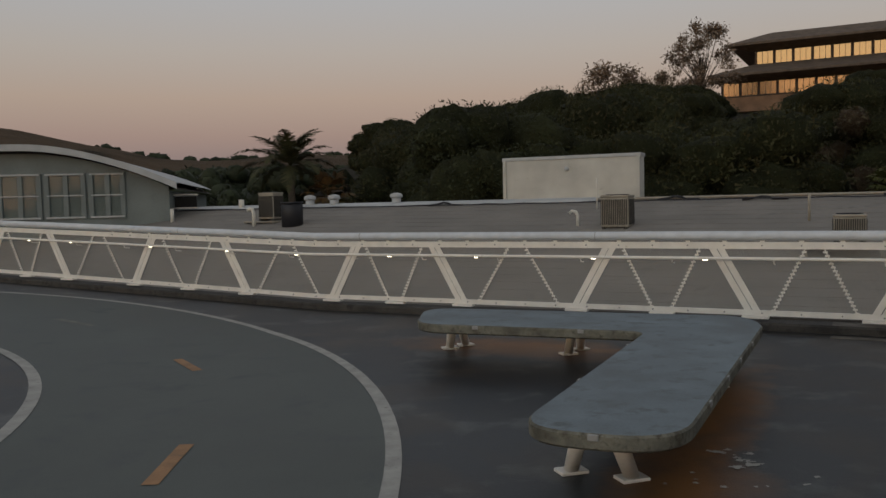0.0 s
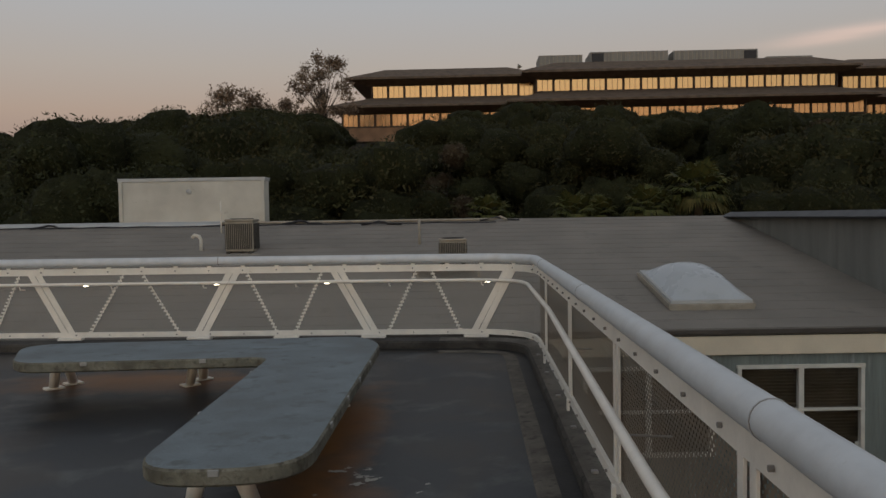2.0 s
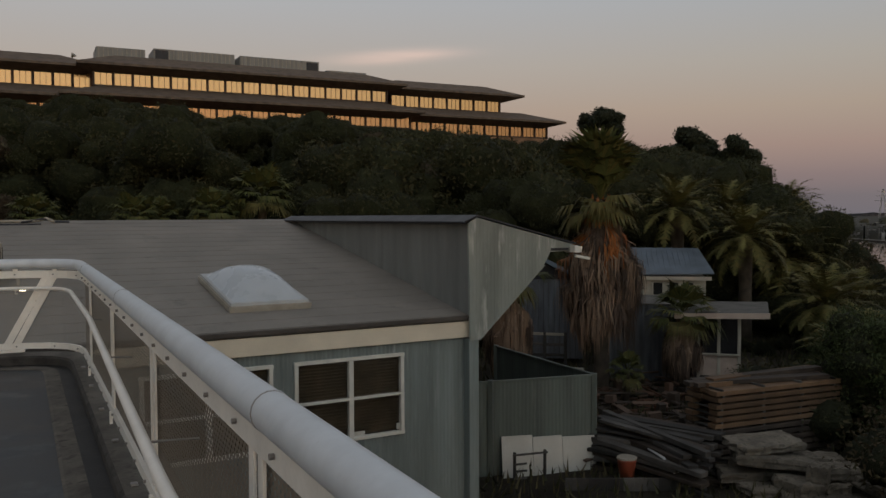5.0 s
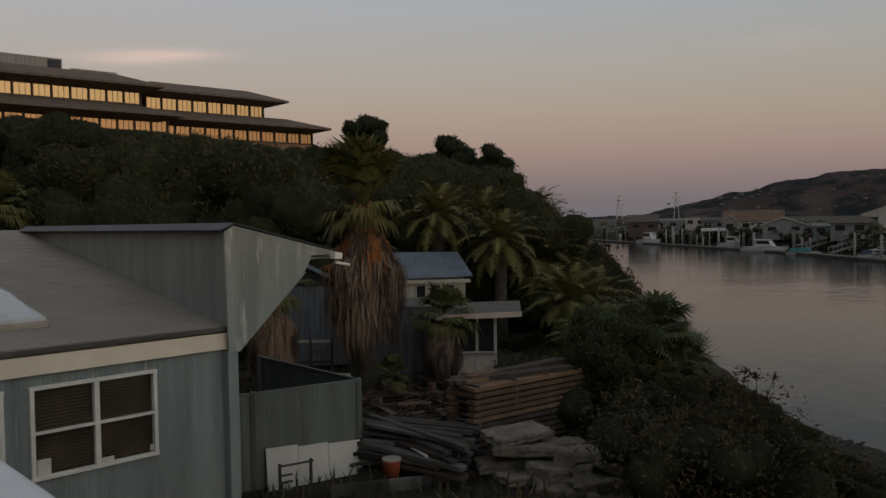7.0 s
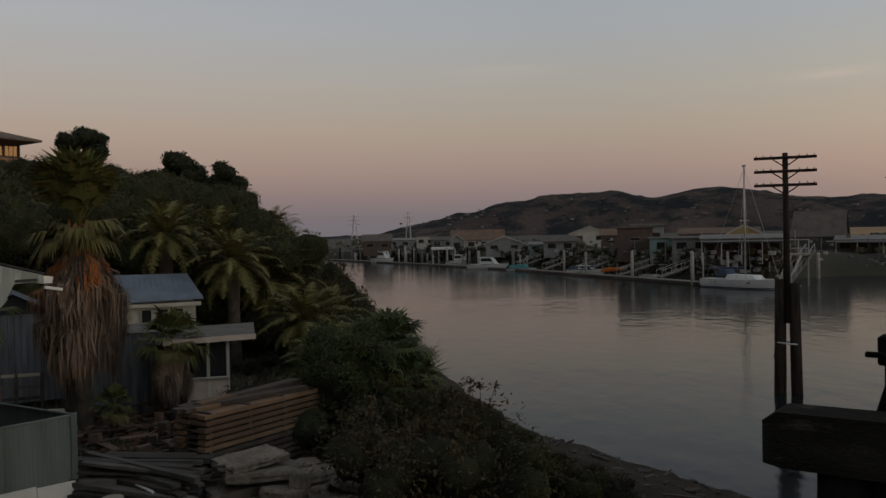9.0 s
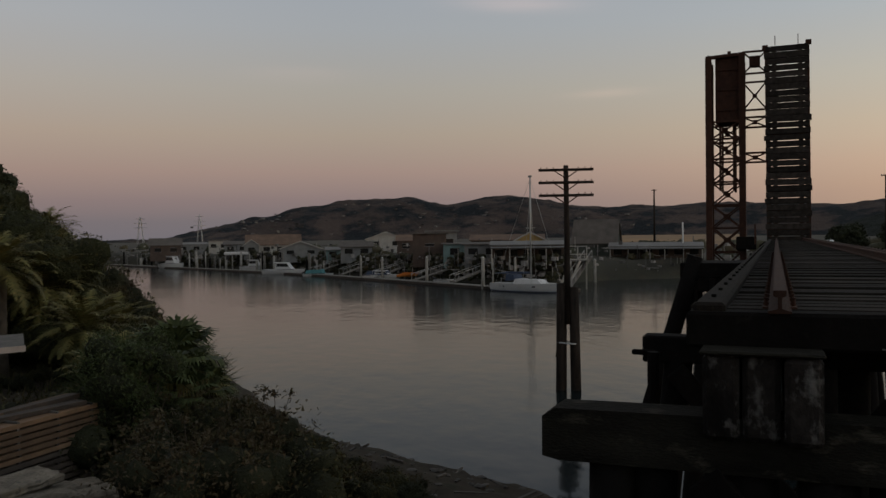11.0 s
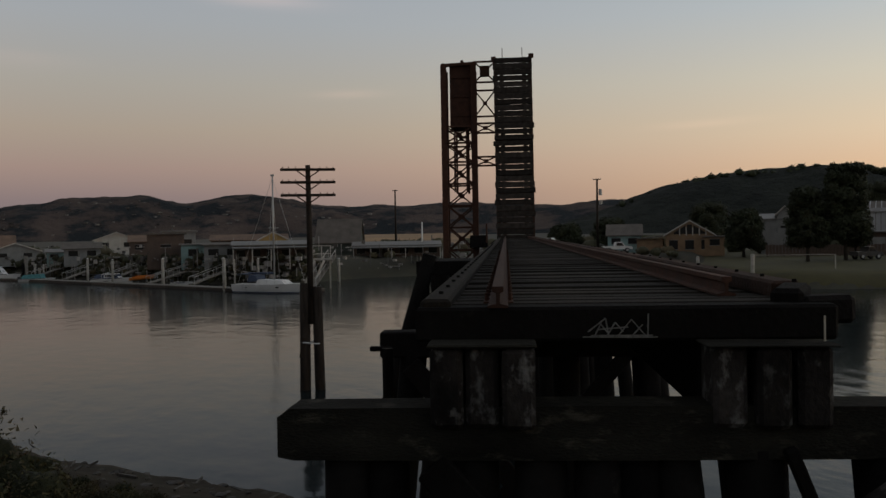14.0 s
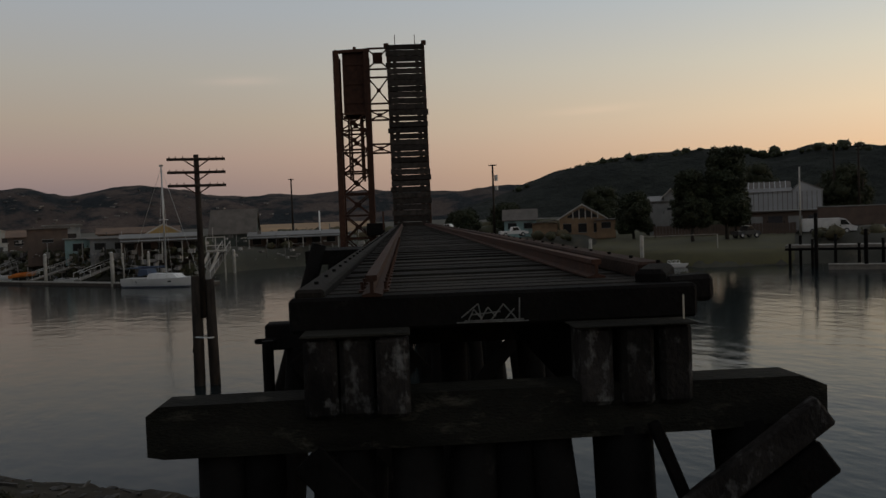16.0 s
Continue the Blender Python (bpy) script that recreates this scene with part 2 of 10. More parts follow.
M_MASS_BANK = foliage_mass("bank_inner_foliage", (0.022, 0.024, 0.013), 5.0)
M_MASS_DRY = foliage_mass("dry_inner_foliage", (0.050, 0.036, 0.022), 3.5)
M_LEAF_THIN = leaf_material("thin_autumn_leaves", (0.20, 0.145, 0.105), second=(0.12, 0.085, 0.055))
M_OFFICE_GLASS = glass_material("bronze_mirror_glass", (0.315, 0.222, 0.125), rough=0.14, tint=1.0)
# copy of the glass for lower rows, their weaker sky reflection put into the tint
M_OFFICE_GLASS_DIM = glass_material("bronze_mirror_glass_dimmed", (0.255, 0.162, 0.092), rough=0.2, tint=1.0)
M_BROWN_WOOD = material("brown_timber_cladding", (0.25, 0.145, 0.085), rough=0.75, var=0.25, scale=0.6, fine=8, bump=0.2)
M_SHINGLE = material("dark_brown_shingles", (0.125, 0.092, 0.068), rough=0.9, var=0.3, scale=1.2, fine=8, bump=0.4)


# ---- geometry helpers ----
class Geo:
    """Gathers vertices and faces of one mesh."""

    def __init__(self):
        self.v, self.f = [], []

    def add(self, verts, faces):
        o = len(self.v)
        self.v += [tuple(p) for p in verts]
        self.f += [tuple(o + i for i in f) for f in faces]
        return self

    def box(self, c, s, m=None, bevel=0.0):
        """An upright box round c of the sizes s, turned by m; bevel: chamfered edges."""
        hx, hy, hz = (v / 2 for v in s)
        if bevel <= 0:
            pts = [(x, y, z) for z in (-hz, hz) for x, y in ((-hx, -hy), (hx, -hy), (hx, hy), (-hx, hy))]
            fs = [(3, 2, 1, 0), (4, 5, 6, 7), (0, 1, 5, 4), (1, 2, 6, 5), (2, 3, 7, 6), (3, 0, 4, 7)]
        else:
            b = min(bevel, 0.45 * min(s))
            pts, idx = [], {}
            for sx in (-1, 1):
                for sy in (-1, 1):
                    for sz in (-1, 1):
                        for ax in range(3):
                            p = [sx * (hx - b), sy * (hy - b), sz * (hz - b)]
                            p[ax] = (sx * hx, sy * hy, sz * hz)[ax]
                            idx[sx, sy, sz, ax] = len(pts)
                            pts.append(tuple(p))
            fs = []
            for ax in range(3):
                u, w = (ax + 1) % 3, (ax + 2) % 3
                for sg in (-1, 1):
                    loop = []
                    for a, c2 in ((-1, -1), (1, -1), (1, 1), (-1, 1)):
                        q = [0, 0, 0]
                        q[ax], q[u], q[w] = sg, a, c2
                        loop.append(idx[q[0], q[1], q[2], ax])
                    fs.append(tuple(loop if sg > 0 else loop[::-1]))
                for a in (-1, 1):
                    for c2 in (-1, 1):
                        q0, q1 = [0, 0, 0], [0, 0, 0]
                        q0[u], q0[w], q1[u], q1[w] = a, c2, a, c2
                        q0[ax], q1[ax] = -1, 1
                        fs.append((idx[*q0, u], idx[*q1, u], idx[*q1, w], idx[*q0, w]))
            for sx in (-1, 1):
                for sy in (-1, 1):
                    for sz in (-1, 1):
                        fs.append(tuple(idx[sx, sy, sz, ax] for ax in range(3)))
        c = Vector(c)
        pts = [c + (m @ Vector(p) if m else Vector(p)) for p in pts]
        return self.add(pts, fs)

    def beam(self, p0, p1, w, h, bevel=0.0, up=(0, 0, 1)):
        """A straight bar of section w by h from p0 to p1."""
        p0, p1 = Vector(p0), Vector(p1)
        d = p1 - p0
        x = d.normalized()
        y = Vector(up).cross(x)
        y = y.normalized() if y.length > 1e-4 else Vector((0, 1, 0)).cross(x).normalized()
        z = x.cross(y)
        return self.box((p0 + p1) / 2, (d.length, w, h), Matrix((x, y, z)).transposed(), bevel)

    def tube(self, pts, r, n=8, caps=True):
        """A round bar along pts; r: one radius or one each."""
        pts = [Vector(p) for p in pts]
        rs = r if isinstance(r, (list, tuple)) else [r] * len(pts)
        o = len(self.v)
        x = None
        for i, p in enumerate(pts):
            d = (pts[min(i + 1, len(pts) - 1)] - pts[max(i - 1, 0)]).normalized()
            if x is None:
                x = d.cross(Vector((0, 0, 1)))
                x = x.normalized() if x.length > 1e-3 else Vector((1, 0, 0))
            x = (x - d * x.dot(d)).normalized()
            y = d.cross(x)
            for k in range(n):
                a = 2 * math.pi * k / n
                self.v.append(tuple(p + rs[i] * (math.cos(a) * x + math.sin(a) * y)))
        for i in range(len(pts) - 1):
            for k in range(n):
                k2 = (k + 1) % n
                self.f.append((o + i * n + k, o + i * n + k2, o + (i + 1) * n + k2, o + (i + 1) * n + k))
        if caps:
            self.f.append(tuple(o + k for k in range(n))[::-1])
            self.f.append(tuple(o + (len(pts) - 1) * n + k for k in range(n)))
        return self

    def prism(self, poly, way):
        """A closed polygon pushed along way."""
        n, w = len(poly), Vector(way)
        a = [Vector(p) for p in poly]
        return self.add(a + [p + w for p in a], [tuple(range(n))[::-1], tuple(range(n, 2 * n))] + [(i, (i + 1) % n, n + (i + 1) % n, n + i) for i in range(n)])

    def strip(self, rows, close=False):
        """A sheet through rows of points."""
        n = len(rows[0])
        o = len(self.v)
        for r in rows:
            self.v += [tuple(p) for p in r]
        for i in range(len(rows) - 1):
            for j in range(n - (0 if close else 1)):
                j2 = (j + 1) % n
                self.f.append((o + i * n + j, o + i * n + j2, o + (i + 1) * n + j2, o + (i + 1) * n + j))
        return self

    def mesh(self, name, mat, smooth=False):
        me = bpy.data.meshes.new(name)
        me.from_pydata(self.v, [], self.f)
        me.materials.append(mat)
        if smooth:
            me.polygons.foreach_set("use_smooth", [True] * len(me.polygons))
        return me


def thing(name, m, label, category, group="", kind=""):
    ob = new(name)
    ob.empty_display_size = 0.2
    ob.matrix_basis = m
    return tagged(ob, label, category, group, kind)


def part(name, geo, mat, parent=None, label="", smooth=False, kind=""):
    ob = new(name, geo.mesh(name, mat, smooth) if isinstance(geo, Geo) else geo)
    ob.parent = parent
    return tagged(ob, label, kind=kind)


def solid(name, geo, mat, label, category, group="", kind="", smooth=False, m=None):
    ob = new(name, geo.mesh(name, mat, smooth))
    if m:
        ob.matrix_basis = m
    return tagged(ob, label, category, group, kind)


def smooth_step(a, b, x):
    t = min(1, max(0, (x - a) / (b - a)))
    return t * t * (3 - 2 * t)


I4 = Matrix.Identity(4)

# ---- ground, water, hill ----
WATER_Z = -5.4
SHORE = [(-200, -70), (-40, -30), (-6, -19), (10, -13), (18, -8.6), (22.3, -5.9), (26.7, -2.4), (30.2, 0.4), (38, 3.3), (50.3, 7.4), (80.3, 17.6), (108, 30), (140, 52), (180, 100), (230, 190), (330, 420), (520, 900)]


def inland(x, y):
    """The distance from the near shore, positive on land."""
    best, sign = 1e9, 1
    for (ax, ay), (bx, by) in zip(SHORE, SHORE[1:]):
        dx, dy = bx - ax, by - ay
        t = min(1, max(0, ((x - ax) * dx + (y - ay) * dy) / (dx * dx + dy * dy)))
        qx, qy = x - ax - t * dx, y - ay - t * dy
        d = qx * qx + qy * qy
        if d < best:
            best, sign = d, 1 if dx * qy - dy * qx > 0 else -1
    return sign * math.sqrt(best)


def ground_z(x, y):
    s = inland(x, y)
    n = 0.5 * noise.noise((x * 0.13, y * 0.13, 0.0)) + 0.2 * noise.noise((x * 0.6, y * 0.6, 3.0))
    low = -5.46 + 0.32 * min(s, 4.5) if s > 0 else -5.46 + 0.25 * max(s, -20)
    low += 0.25 * n * smooth_step(0, 3, s)
    if -3 < s < 7 and 10 < x < 40:
        low += 0.13 * noise.noise((x * 0.9, y * 0.9, 7.0)) + 0.09 * noise.noise((x * 2.4, y * 2.4, 9.0))
    q = 0.388 * x + 0.9215 * y
    up = smooth_step(24, 78, q) * smooth_step(4, 34, s) * smooth_step(-30, 12, x + 0.21 * y)
    return low + 11.4 * up + 1.2 * n * up


def build_ground():
    xs = np.concatenate([np.arange(-160, -20, 10), np.arange(-20, 12, 1.25), np.arange(12, 34, 0.4), np.arange(34, 60, 1.25), np.arange(60, 140, 4), np.arange(140, 900, 40)])
    ys = np.concatenate([np.arange(-120, -20, 10), np.arange(-20, -12, 1.25), np.arange(-12, 6, 0.4), np.arange(6, 40, 1.25), np.arange(40, 140, 4), np.arange(140, 900, 40)])
    g = Geo()
    g.strip([[(x, y, ground_z(x, y)) for x in xs] for y in ys])
    ground = solid("ground", g, M_EARTH, "dark earth and leaf litter of the bank and hillside", "ground", kind="structure", smooth=True)
    return ground


M_EARTH = material("dark_earth", (0.036, 0.031, 0.024), rough=0.95, var=0.5, scale=0.5, fine=9, bump=0.5, dirt=(0.026, 0.026, 0.018), dirt_at=0.5, spec=0.08)
build_ground()


def water_material():
    m = bpy.data.materials.new("estuary_water")
    m.use_nodes = True
    nt = m.node_tree
    N, K = nt.nodes.new, nt.links.new
    b = nt.nodes["Principled BSDF"]
    b.inputs["Base Color"].default_value, b.inputs["Roughness"].default_value, b.inputs["IOR"].default_value = (0.009, 0.013, 0.014, 1), 0.12, 1.29
    b.inputs["Specular IOR Level"].default_value = 0.15
    tc = N("ShaderNodeTexCoord")
    prev = None
    for sc, stretch, dist, strength in ((0.5, (1, 1.7, 1), 0.078, 0.46), (0.06, (1, 1, 1), 0.30, 0.30), (2.0, (1, 1.4, 1), 0.018, 0.36)):
        mp, n, bn = N("ShaderNodeMapping"), N("ShaderNodeTexNoise"), N("ShaderNodeBump")
        mp.inputs["Scale"].default_value = stretch
        mp.inputs["Rotation"].default_value = (0, 0, 0.5)
        n.inputs["Scale"].default_value, n.inputs["Detail"].default_value = sc, 2
        bn.inputs["Strength"].default_value, bn.inputs["Distance"].default_value = strength, dist
        K(tc.outputs["Object"], mp.inputs[0]), K(mp.outputs[0], n.inputs["Vector"]), K(n.outputs[0], bn.inputs["Height"])
        if prev:
            K(prev, bn.inputs["Normal"])
        prev = bn.outputs[0]
    K(prev, b.inputs["Normal"])
    return m


g = Geo().add([(-3500, -3500, WATER_Z), (3500, -3500, WATER_Z), (3500, 3500, WATER_Z), (-3500, 3500, WATER_Z)], [(0, 1, 2, 3)])
solid("water", g, water_material(), "calm grey estuary water with faint ripples", "water", kind="structure")

# ---- the raised path: deck, kerb, lines ----
def rise(x):
    return 0.04 * max(0.0, -3.0 - x)


def far_y(x):
    return 11.02 - 0.4064 * x - 0.00208 * x * x


def rail_line():
    """The line of the railing: the far side, the rounded corner, the side that the camera stands at."""
    pts = [(x, far_y(x)) for x in np.arange(-16.0, 3.91, 0.25)]
    a, b = Vector(pts[-1]), Vector((4.285, 8.45))
    c = Vector((4.53, 9.13))
    for i in range(1, 9):
        t = i / 9
        pts.append(tuple((1 - t) ** 2 * a + 2 * t * (1 - t) * c + t * t * b))
    e = Vector((-1.72, -6.2))
    n = 56
    pts += [tuple(b.lerp(e, i / n)) for i in range(n + 1)]
    return [Vector((x, y, rise(x))) for x, y in pts]


RAIL = rail_line()
STATION = [0.0]
for p, q in zip(RAIL, RAIL[1:]):
    STATION.append(STATION[-1] + (q - p).length)


def on_rail(s):
    """The place, the way along and the way outwards at s metres along the railing."""
    i = min(max(int(np.searchsorted(STATION, s)) - 1, 0), len(RAIL) - 2)
    t = (s - STATION[i]) / (STATION[i + 1] - STATION[i])
    d = (RAIL[i + 1] - RAIL[i]).normalized()
    d.z = 0
    d.normalize()
    return RAIL[i].lerp(RAIL[i + 1], t), d, Vector((-d.y, d.x, 0))


def station_of(x, y):
    return min((((p.x - x) ** 2 + (p.y - y) ** 2), s) for p, s in zip(RAIL, STATION))[1]


def side(off, z, s0=0.0, s1=None, step=0.25):
    """A row of points beside the railing, off metres outwards and z above the deck."""
    s1 = STATION[-1] - 0.01 if s1 is None else s1
    n = max(2, int((s1 - s0) / step))
    out = []
    for i in range(n + 1):
        p, d, w = on_rail(s0 + (s1 - s0) * i / n)
        out.append(p + w * off + Vector((0, 0, z)))
    return out


def deck_material():
    m = material("dark_worn_deck_coating", (0.025, 0.0285, 0.033), rough=0.5, var=0.55, scale=0.7, fine=70, bump=0.15, dirt=(0.076, 0.081, 0.081), dirt_at=0.53)
    nt = m.node_tree
    N, K = nt.nodes.new, nt.links.new
    b = nt.nodes["Principled BSDF"]
    col = b.inputs["Base Color"].links[0].from_socket
    tc = N("ShaderNodeTexCoord")
    n = N("ShaderNodeTexNoise")
    n.inputs["Scale"].default_value, n.inputs["Detail"].default_value, n.inputs["Roughness"].default_value = 2.4, 6, 0.6
    K(tc.outputs["Object"], n.inputs["Vector"])
    brown, br, bx = N("ShaderNodeTexNoise"), N("ShaderNodeValToRGB"), N("ShaderNodeMix")
    brown.inputs["Scale"].default_value, brown.inputs["Detail"].default_value, brown.inputs["Distortion"].default_value = 0.9, 7, 0.8
    br.color_ramp.elements[0].position, br.color_ramp.elements[1].position = 0.5, 0.72
    bx.data_type = "RGBA"
    bx.inputs[7].default_value = (0.050, 0.040, 0.031, 1)
    K(tc.outputs["Object"], brown.inputs["Vector"]), K(brown.outputs[0], br.inputs[0]), K(br.outputs[0], bx.inputs[0]), K(col, bx.inputs[6])
    col = bx.outputs[2]
    # rust that ran off the bench's steel legs
    for cx, cy, turn, lx, ly, amount in ((1.38, 6.15, 66, 2.4, 0.56, 1.2), (0.10, 8.80, -20, 2.1, 0.85, 1.15), (0.85, 4.45, 60, 1.1, 0.6, 1.0)):
        mp, ln, ma, mu, mx = N("ShaderNodeMapping"), N("ShaderNodeVectorMath"), N("ShaderNodeMath"), N("ShaderNodeMath"), N("ShaderNodeMix")
        mp.vector_type = "TEXTURE"
        mp.inputs["Location"].default_value = (cx, cy, 0)
        mp.inputs["Rotation"].default_value = (0, 0, radians(turn))
        mp.inputs["Scale"].default_value = (lx, ly, 50)
        ln.operation = "LENGTH"
        K(tc.outputs["Object"], mp.inputs[0]), K(mp.outputs[0], ln.inputs[0])
        ma.operation, mu.operation, mu.use_clamp = "SUBTRACT", "MULTIPLY_ADD", True
        K(n.outputs[0], ma.inputs[0]), K(ln.outputs["Value"], ma.inputs[1])
        K(ma.outputs[0], mu.inputs[0])
        mu.inputs[1].default_value, mu.inputs[2].default_value = 1.5 * amount, 0.46 * amount
        mx.data_type = "RGBA"
        K(mu.outputs[0], mx.inputs[0]), K(col, mx.inputs[6])
        mx.inputs[7].default_value = (0.205, 0.092, 0.027, 1)
        col = mx.outputs[2]
    K(col, b.inputs["Base Color"])
    return m


def build_deck():
    edge = side(0.22, 0.0)
    bm = bmesh.new()
    for lo, hi in ((-3.0, 99.0), (-99.0, -3.0)):
        pts = [p for p in edge if lo <= p.x <= hi]
        if lo == -3.0:
            poly = [Vector((-3.0, far_y(-3.0) + 0.22, 0))] + [p for p in pts] + [Vector((-3.0, -6.3, 0))]
        else:
            poly = [p for p in pts if p.y > 5] + [Vector((-3.0, far_y(-3.0) + 0.22, 0)), Vector((-3.0, -6.3, 0)), Vector((-16.0, -6.3, rise(-16.0)))]
        bm.faces.new([bm.verts.new(p) for p in poly])
    bmesh.ops.triangulate(bm, faces=bm.faces[:])
    me = bpy.data.meshes.new("deck")
    bm.to_mesh(me), bm.free()
    me.materials.append(deck_material())
    deck = tagged(new("pavement", me), "dark blue-black deck coating with worn patches and rust stains", "pavement", kind="structure")
    fascia = Geo().strip([side(0.22, 0.0), side(0.22, -0.6), side(-0.3, -0.65)])
    part("deck_edge", fascia, M_KERB, deck, "concrete edge beam of the deck")
    # the lane: a ring between two white lines
    c1, r1, c0, r0 = (-10.354, 3.674), 9.66, (-9.152, 3.90), 5.737

    def ring(c, r, a):
        return Vector((c[0] + r * math.cos(a), c[1] + r * math.sin(a), 0))

    def up(p, z):
        return Vector((p.x, p.y, rise(p.x) + z))

    angles = [radians(a) for a in np.arange(-70, 106, 2.0)]
    rows = []
    for a in angles:
        inner, outer = ring(c0, r0, a), ring(c1, r1, a)
        rows.append([up(inner.lerp(outer, t), 0.004) for t in np.linspace(0, 1, 6)])
    part("lane", Geo().strip(rows), M_LANE, deck, "smooth sage-grey coated cycle lane")
    for c, r, w in ((c1, r1, 0.105), (c0, r0, 0.105)):
        rows = [[up(ring(c, r - w / 2, a), 0.008), up(ring(c, r + w / 2, a), 0.008)] for a in angles]
        part("edge_line", Geo().strip(rows), M_PAINT_WHITE, deck, "white painted edge line")
    for (ax, ay), (bx, by), faded in (((-2.23, 5.30), (-2.13, 4.51), 0), ((-3.51, 8.20), (-3.10, 7.70), 0), ((-6.18, 10.56), (-5.43, 10.11), 1)):
        a, b = Vector((ax, ay, 0)), Vector((bx, by, 0))
        d = Vector((ay - by, bx - ax, 0)).normalized() * 0.05
        rows = [[up(a.lerp(b, k) - d, 0.008), up(a.lerp(b, k) + d, 0.008)] for k in np.linspace(0, 1, 4)]
        part("dash", Geo().strip(rows), M_PAINT_FADED if faded else M_PAINT_YELLOW, deck, "worn grey centre dash" if faded else "faded yellow centre dash")
    # spilt white paint beside the bench
    rng = random.Random(5)
    for i in range(26):
        cx, cy = 1.33 + rng.gauss(0, 0.07), 5.0 + rng.gauss(0, 0.09)
        if i > 15:
            cx, cy = 1.15 + rng.gauss(0, 0.25), 4.58 + rng.gauss(0, 0.08)
        r = rng.uniform(0.012, 0.042 if i <= 15 else 0.024)
        pts = []
        for a in np.linspace(0, 2 * math.pi, 14)[:-1]:
            k = r * rng.choice((0.35, 0.7, 1.0, 1.35))
            pts.append((cx + k * math.cos(a), cy + 0.8 * k * math.sin(a), 0.004))
        part("paint_spill", Geo().add(pts + [(cx, cy, 0.0045)], [(13, k, (k + 1) % 13) for k in range(13)]), M_PAINT_WHITE, deck, "spilt white paint")
    # kerb: a low step under the railing, with a dark gutter along its foot
    rows = [side(-0.13, 0.0), side(-0.13, 0.085), side(-0.11, 0.105), side(0.20, 0.105), side(0.20, 0.0)]
    pale = material("pale_kerb_concrete", (0.120, 0.108, 0.092), rough=0.9, var=0.35, scale=4, dirt=(0.06, 0.054, 0.046), dirt_at=0.53, bump=0.3)
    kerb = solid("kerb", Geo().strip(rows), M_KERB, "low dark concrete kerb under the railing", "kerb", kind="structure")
    s0 = station_of(3.6, 9.5)
    part("gutter_seam", Geo().strip([side(-0.285, 0.006, 0.0, s0), side(-0.255, 0.007, 0.0, s0)]), pale, kerb, "thin worn seam along the gutter")
    rows = [side(-0.25, 0.006), side(-0.131, 0.012)]
    # near-black strip between the shelf and the kerb
    part("gutter", Geo().strip(rows), material("gutter_black", (0.016, 0.015, 0.015), rough=0.6, var=0.3), kerb, "black gutter strip")
    rows = [side(-0.39, 0.004, s0), side(-0.37, 0.012, s0), side(-0.25, 0.014, s0)]
    # the top is paler than the kerb's sides
    part("kerb_top", Geo().strip([side(-0.108, 0.1055, s0), side(0.10, 0.109, s0), side(0.19, 0.106, s0)]), pale, kerb, "pale top of the kerb")
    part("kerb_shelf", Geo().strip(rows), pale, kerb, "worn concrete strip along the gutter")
    # unseen solid wall added under the deck to keep light off the trestle
    rows = [side(-0.6, -0.6), side(-0.6, -6.2)]
    part("deck_light_block", Geo().strip(rows), M_KERB, deck, "unseen dark wall added under the deck to block light")


build_deck()


# ---- railing ----
def mesh_material(name, solid_from, tone, cells=42.0):
    m = bpy.data.materials.new(name)
    m.use_nodes = True
    nt = m.node_tree
    N, K = nt.nodes.new, nt.links.new
    b = nt.nodes["Principled BSDF"]
    b.inputs["Base Color"].default_value, b.inputs["Metallic"].default_value, b.inputs["Roughness"].default_value = (*tone, 1), 0.2, 0.6
    tc, out = N("ShaderNodeTexCoord"), nt.nodes["Material Output"]
    f = None
    for turn in (45, -45):
        mp, wv, cmp = N("ShaderNodeMapping"), N("ShaderNodeTexWave"), N("ShaderNodeMath")
        mp.inputs["Rotation"].default_value = (0, 0, radians(turn))
        wv.inputs["Scale"].default_value = cells
        cmp.operation = "GREATER_THAN"
        cmp.inputs[1].default_value = solid_from
        K(tc.outputs["UV"], mp.inputs[0]), K(mp.outputs[0], wv.inputs["Vector"]), K(wv.outputs["Fac"], cmp.inputs[0])
        if f:
            mx = N("ShaderNodeMath")
            mx.operation = "MAXIMUM"
            K(f, mx.inputs[0]), K(cmp.outputs[0], mx.inputs[1])
            f = mx.outputs[0]
        else:
            f = cmp.outputs[0]
    tr, mix = N("ShaderNodeBsdfTransparent"), N("ShaderNodeMixShader")
    K(f, mix.inputs[0]), K(tr.outputs[0], mix.inputs[1]), K(b.outputs[0], mix.inputs[2]), K(mix.outputs[0], out.inputs[0])
    return m


M_AC_BOLT = material("dull_zinc_bolt", (0.22, 0.21, 0.20), rough=0.5, var=0.2, bump=0.0)


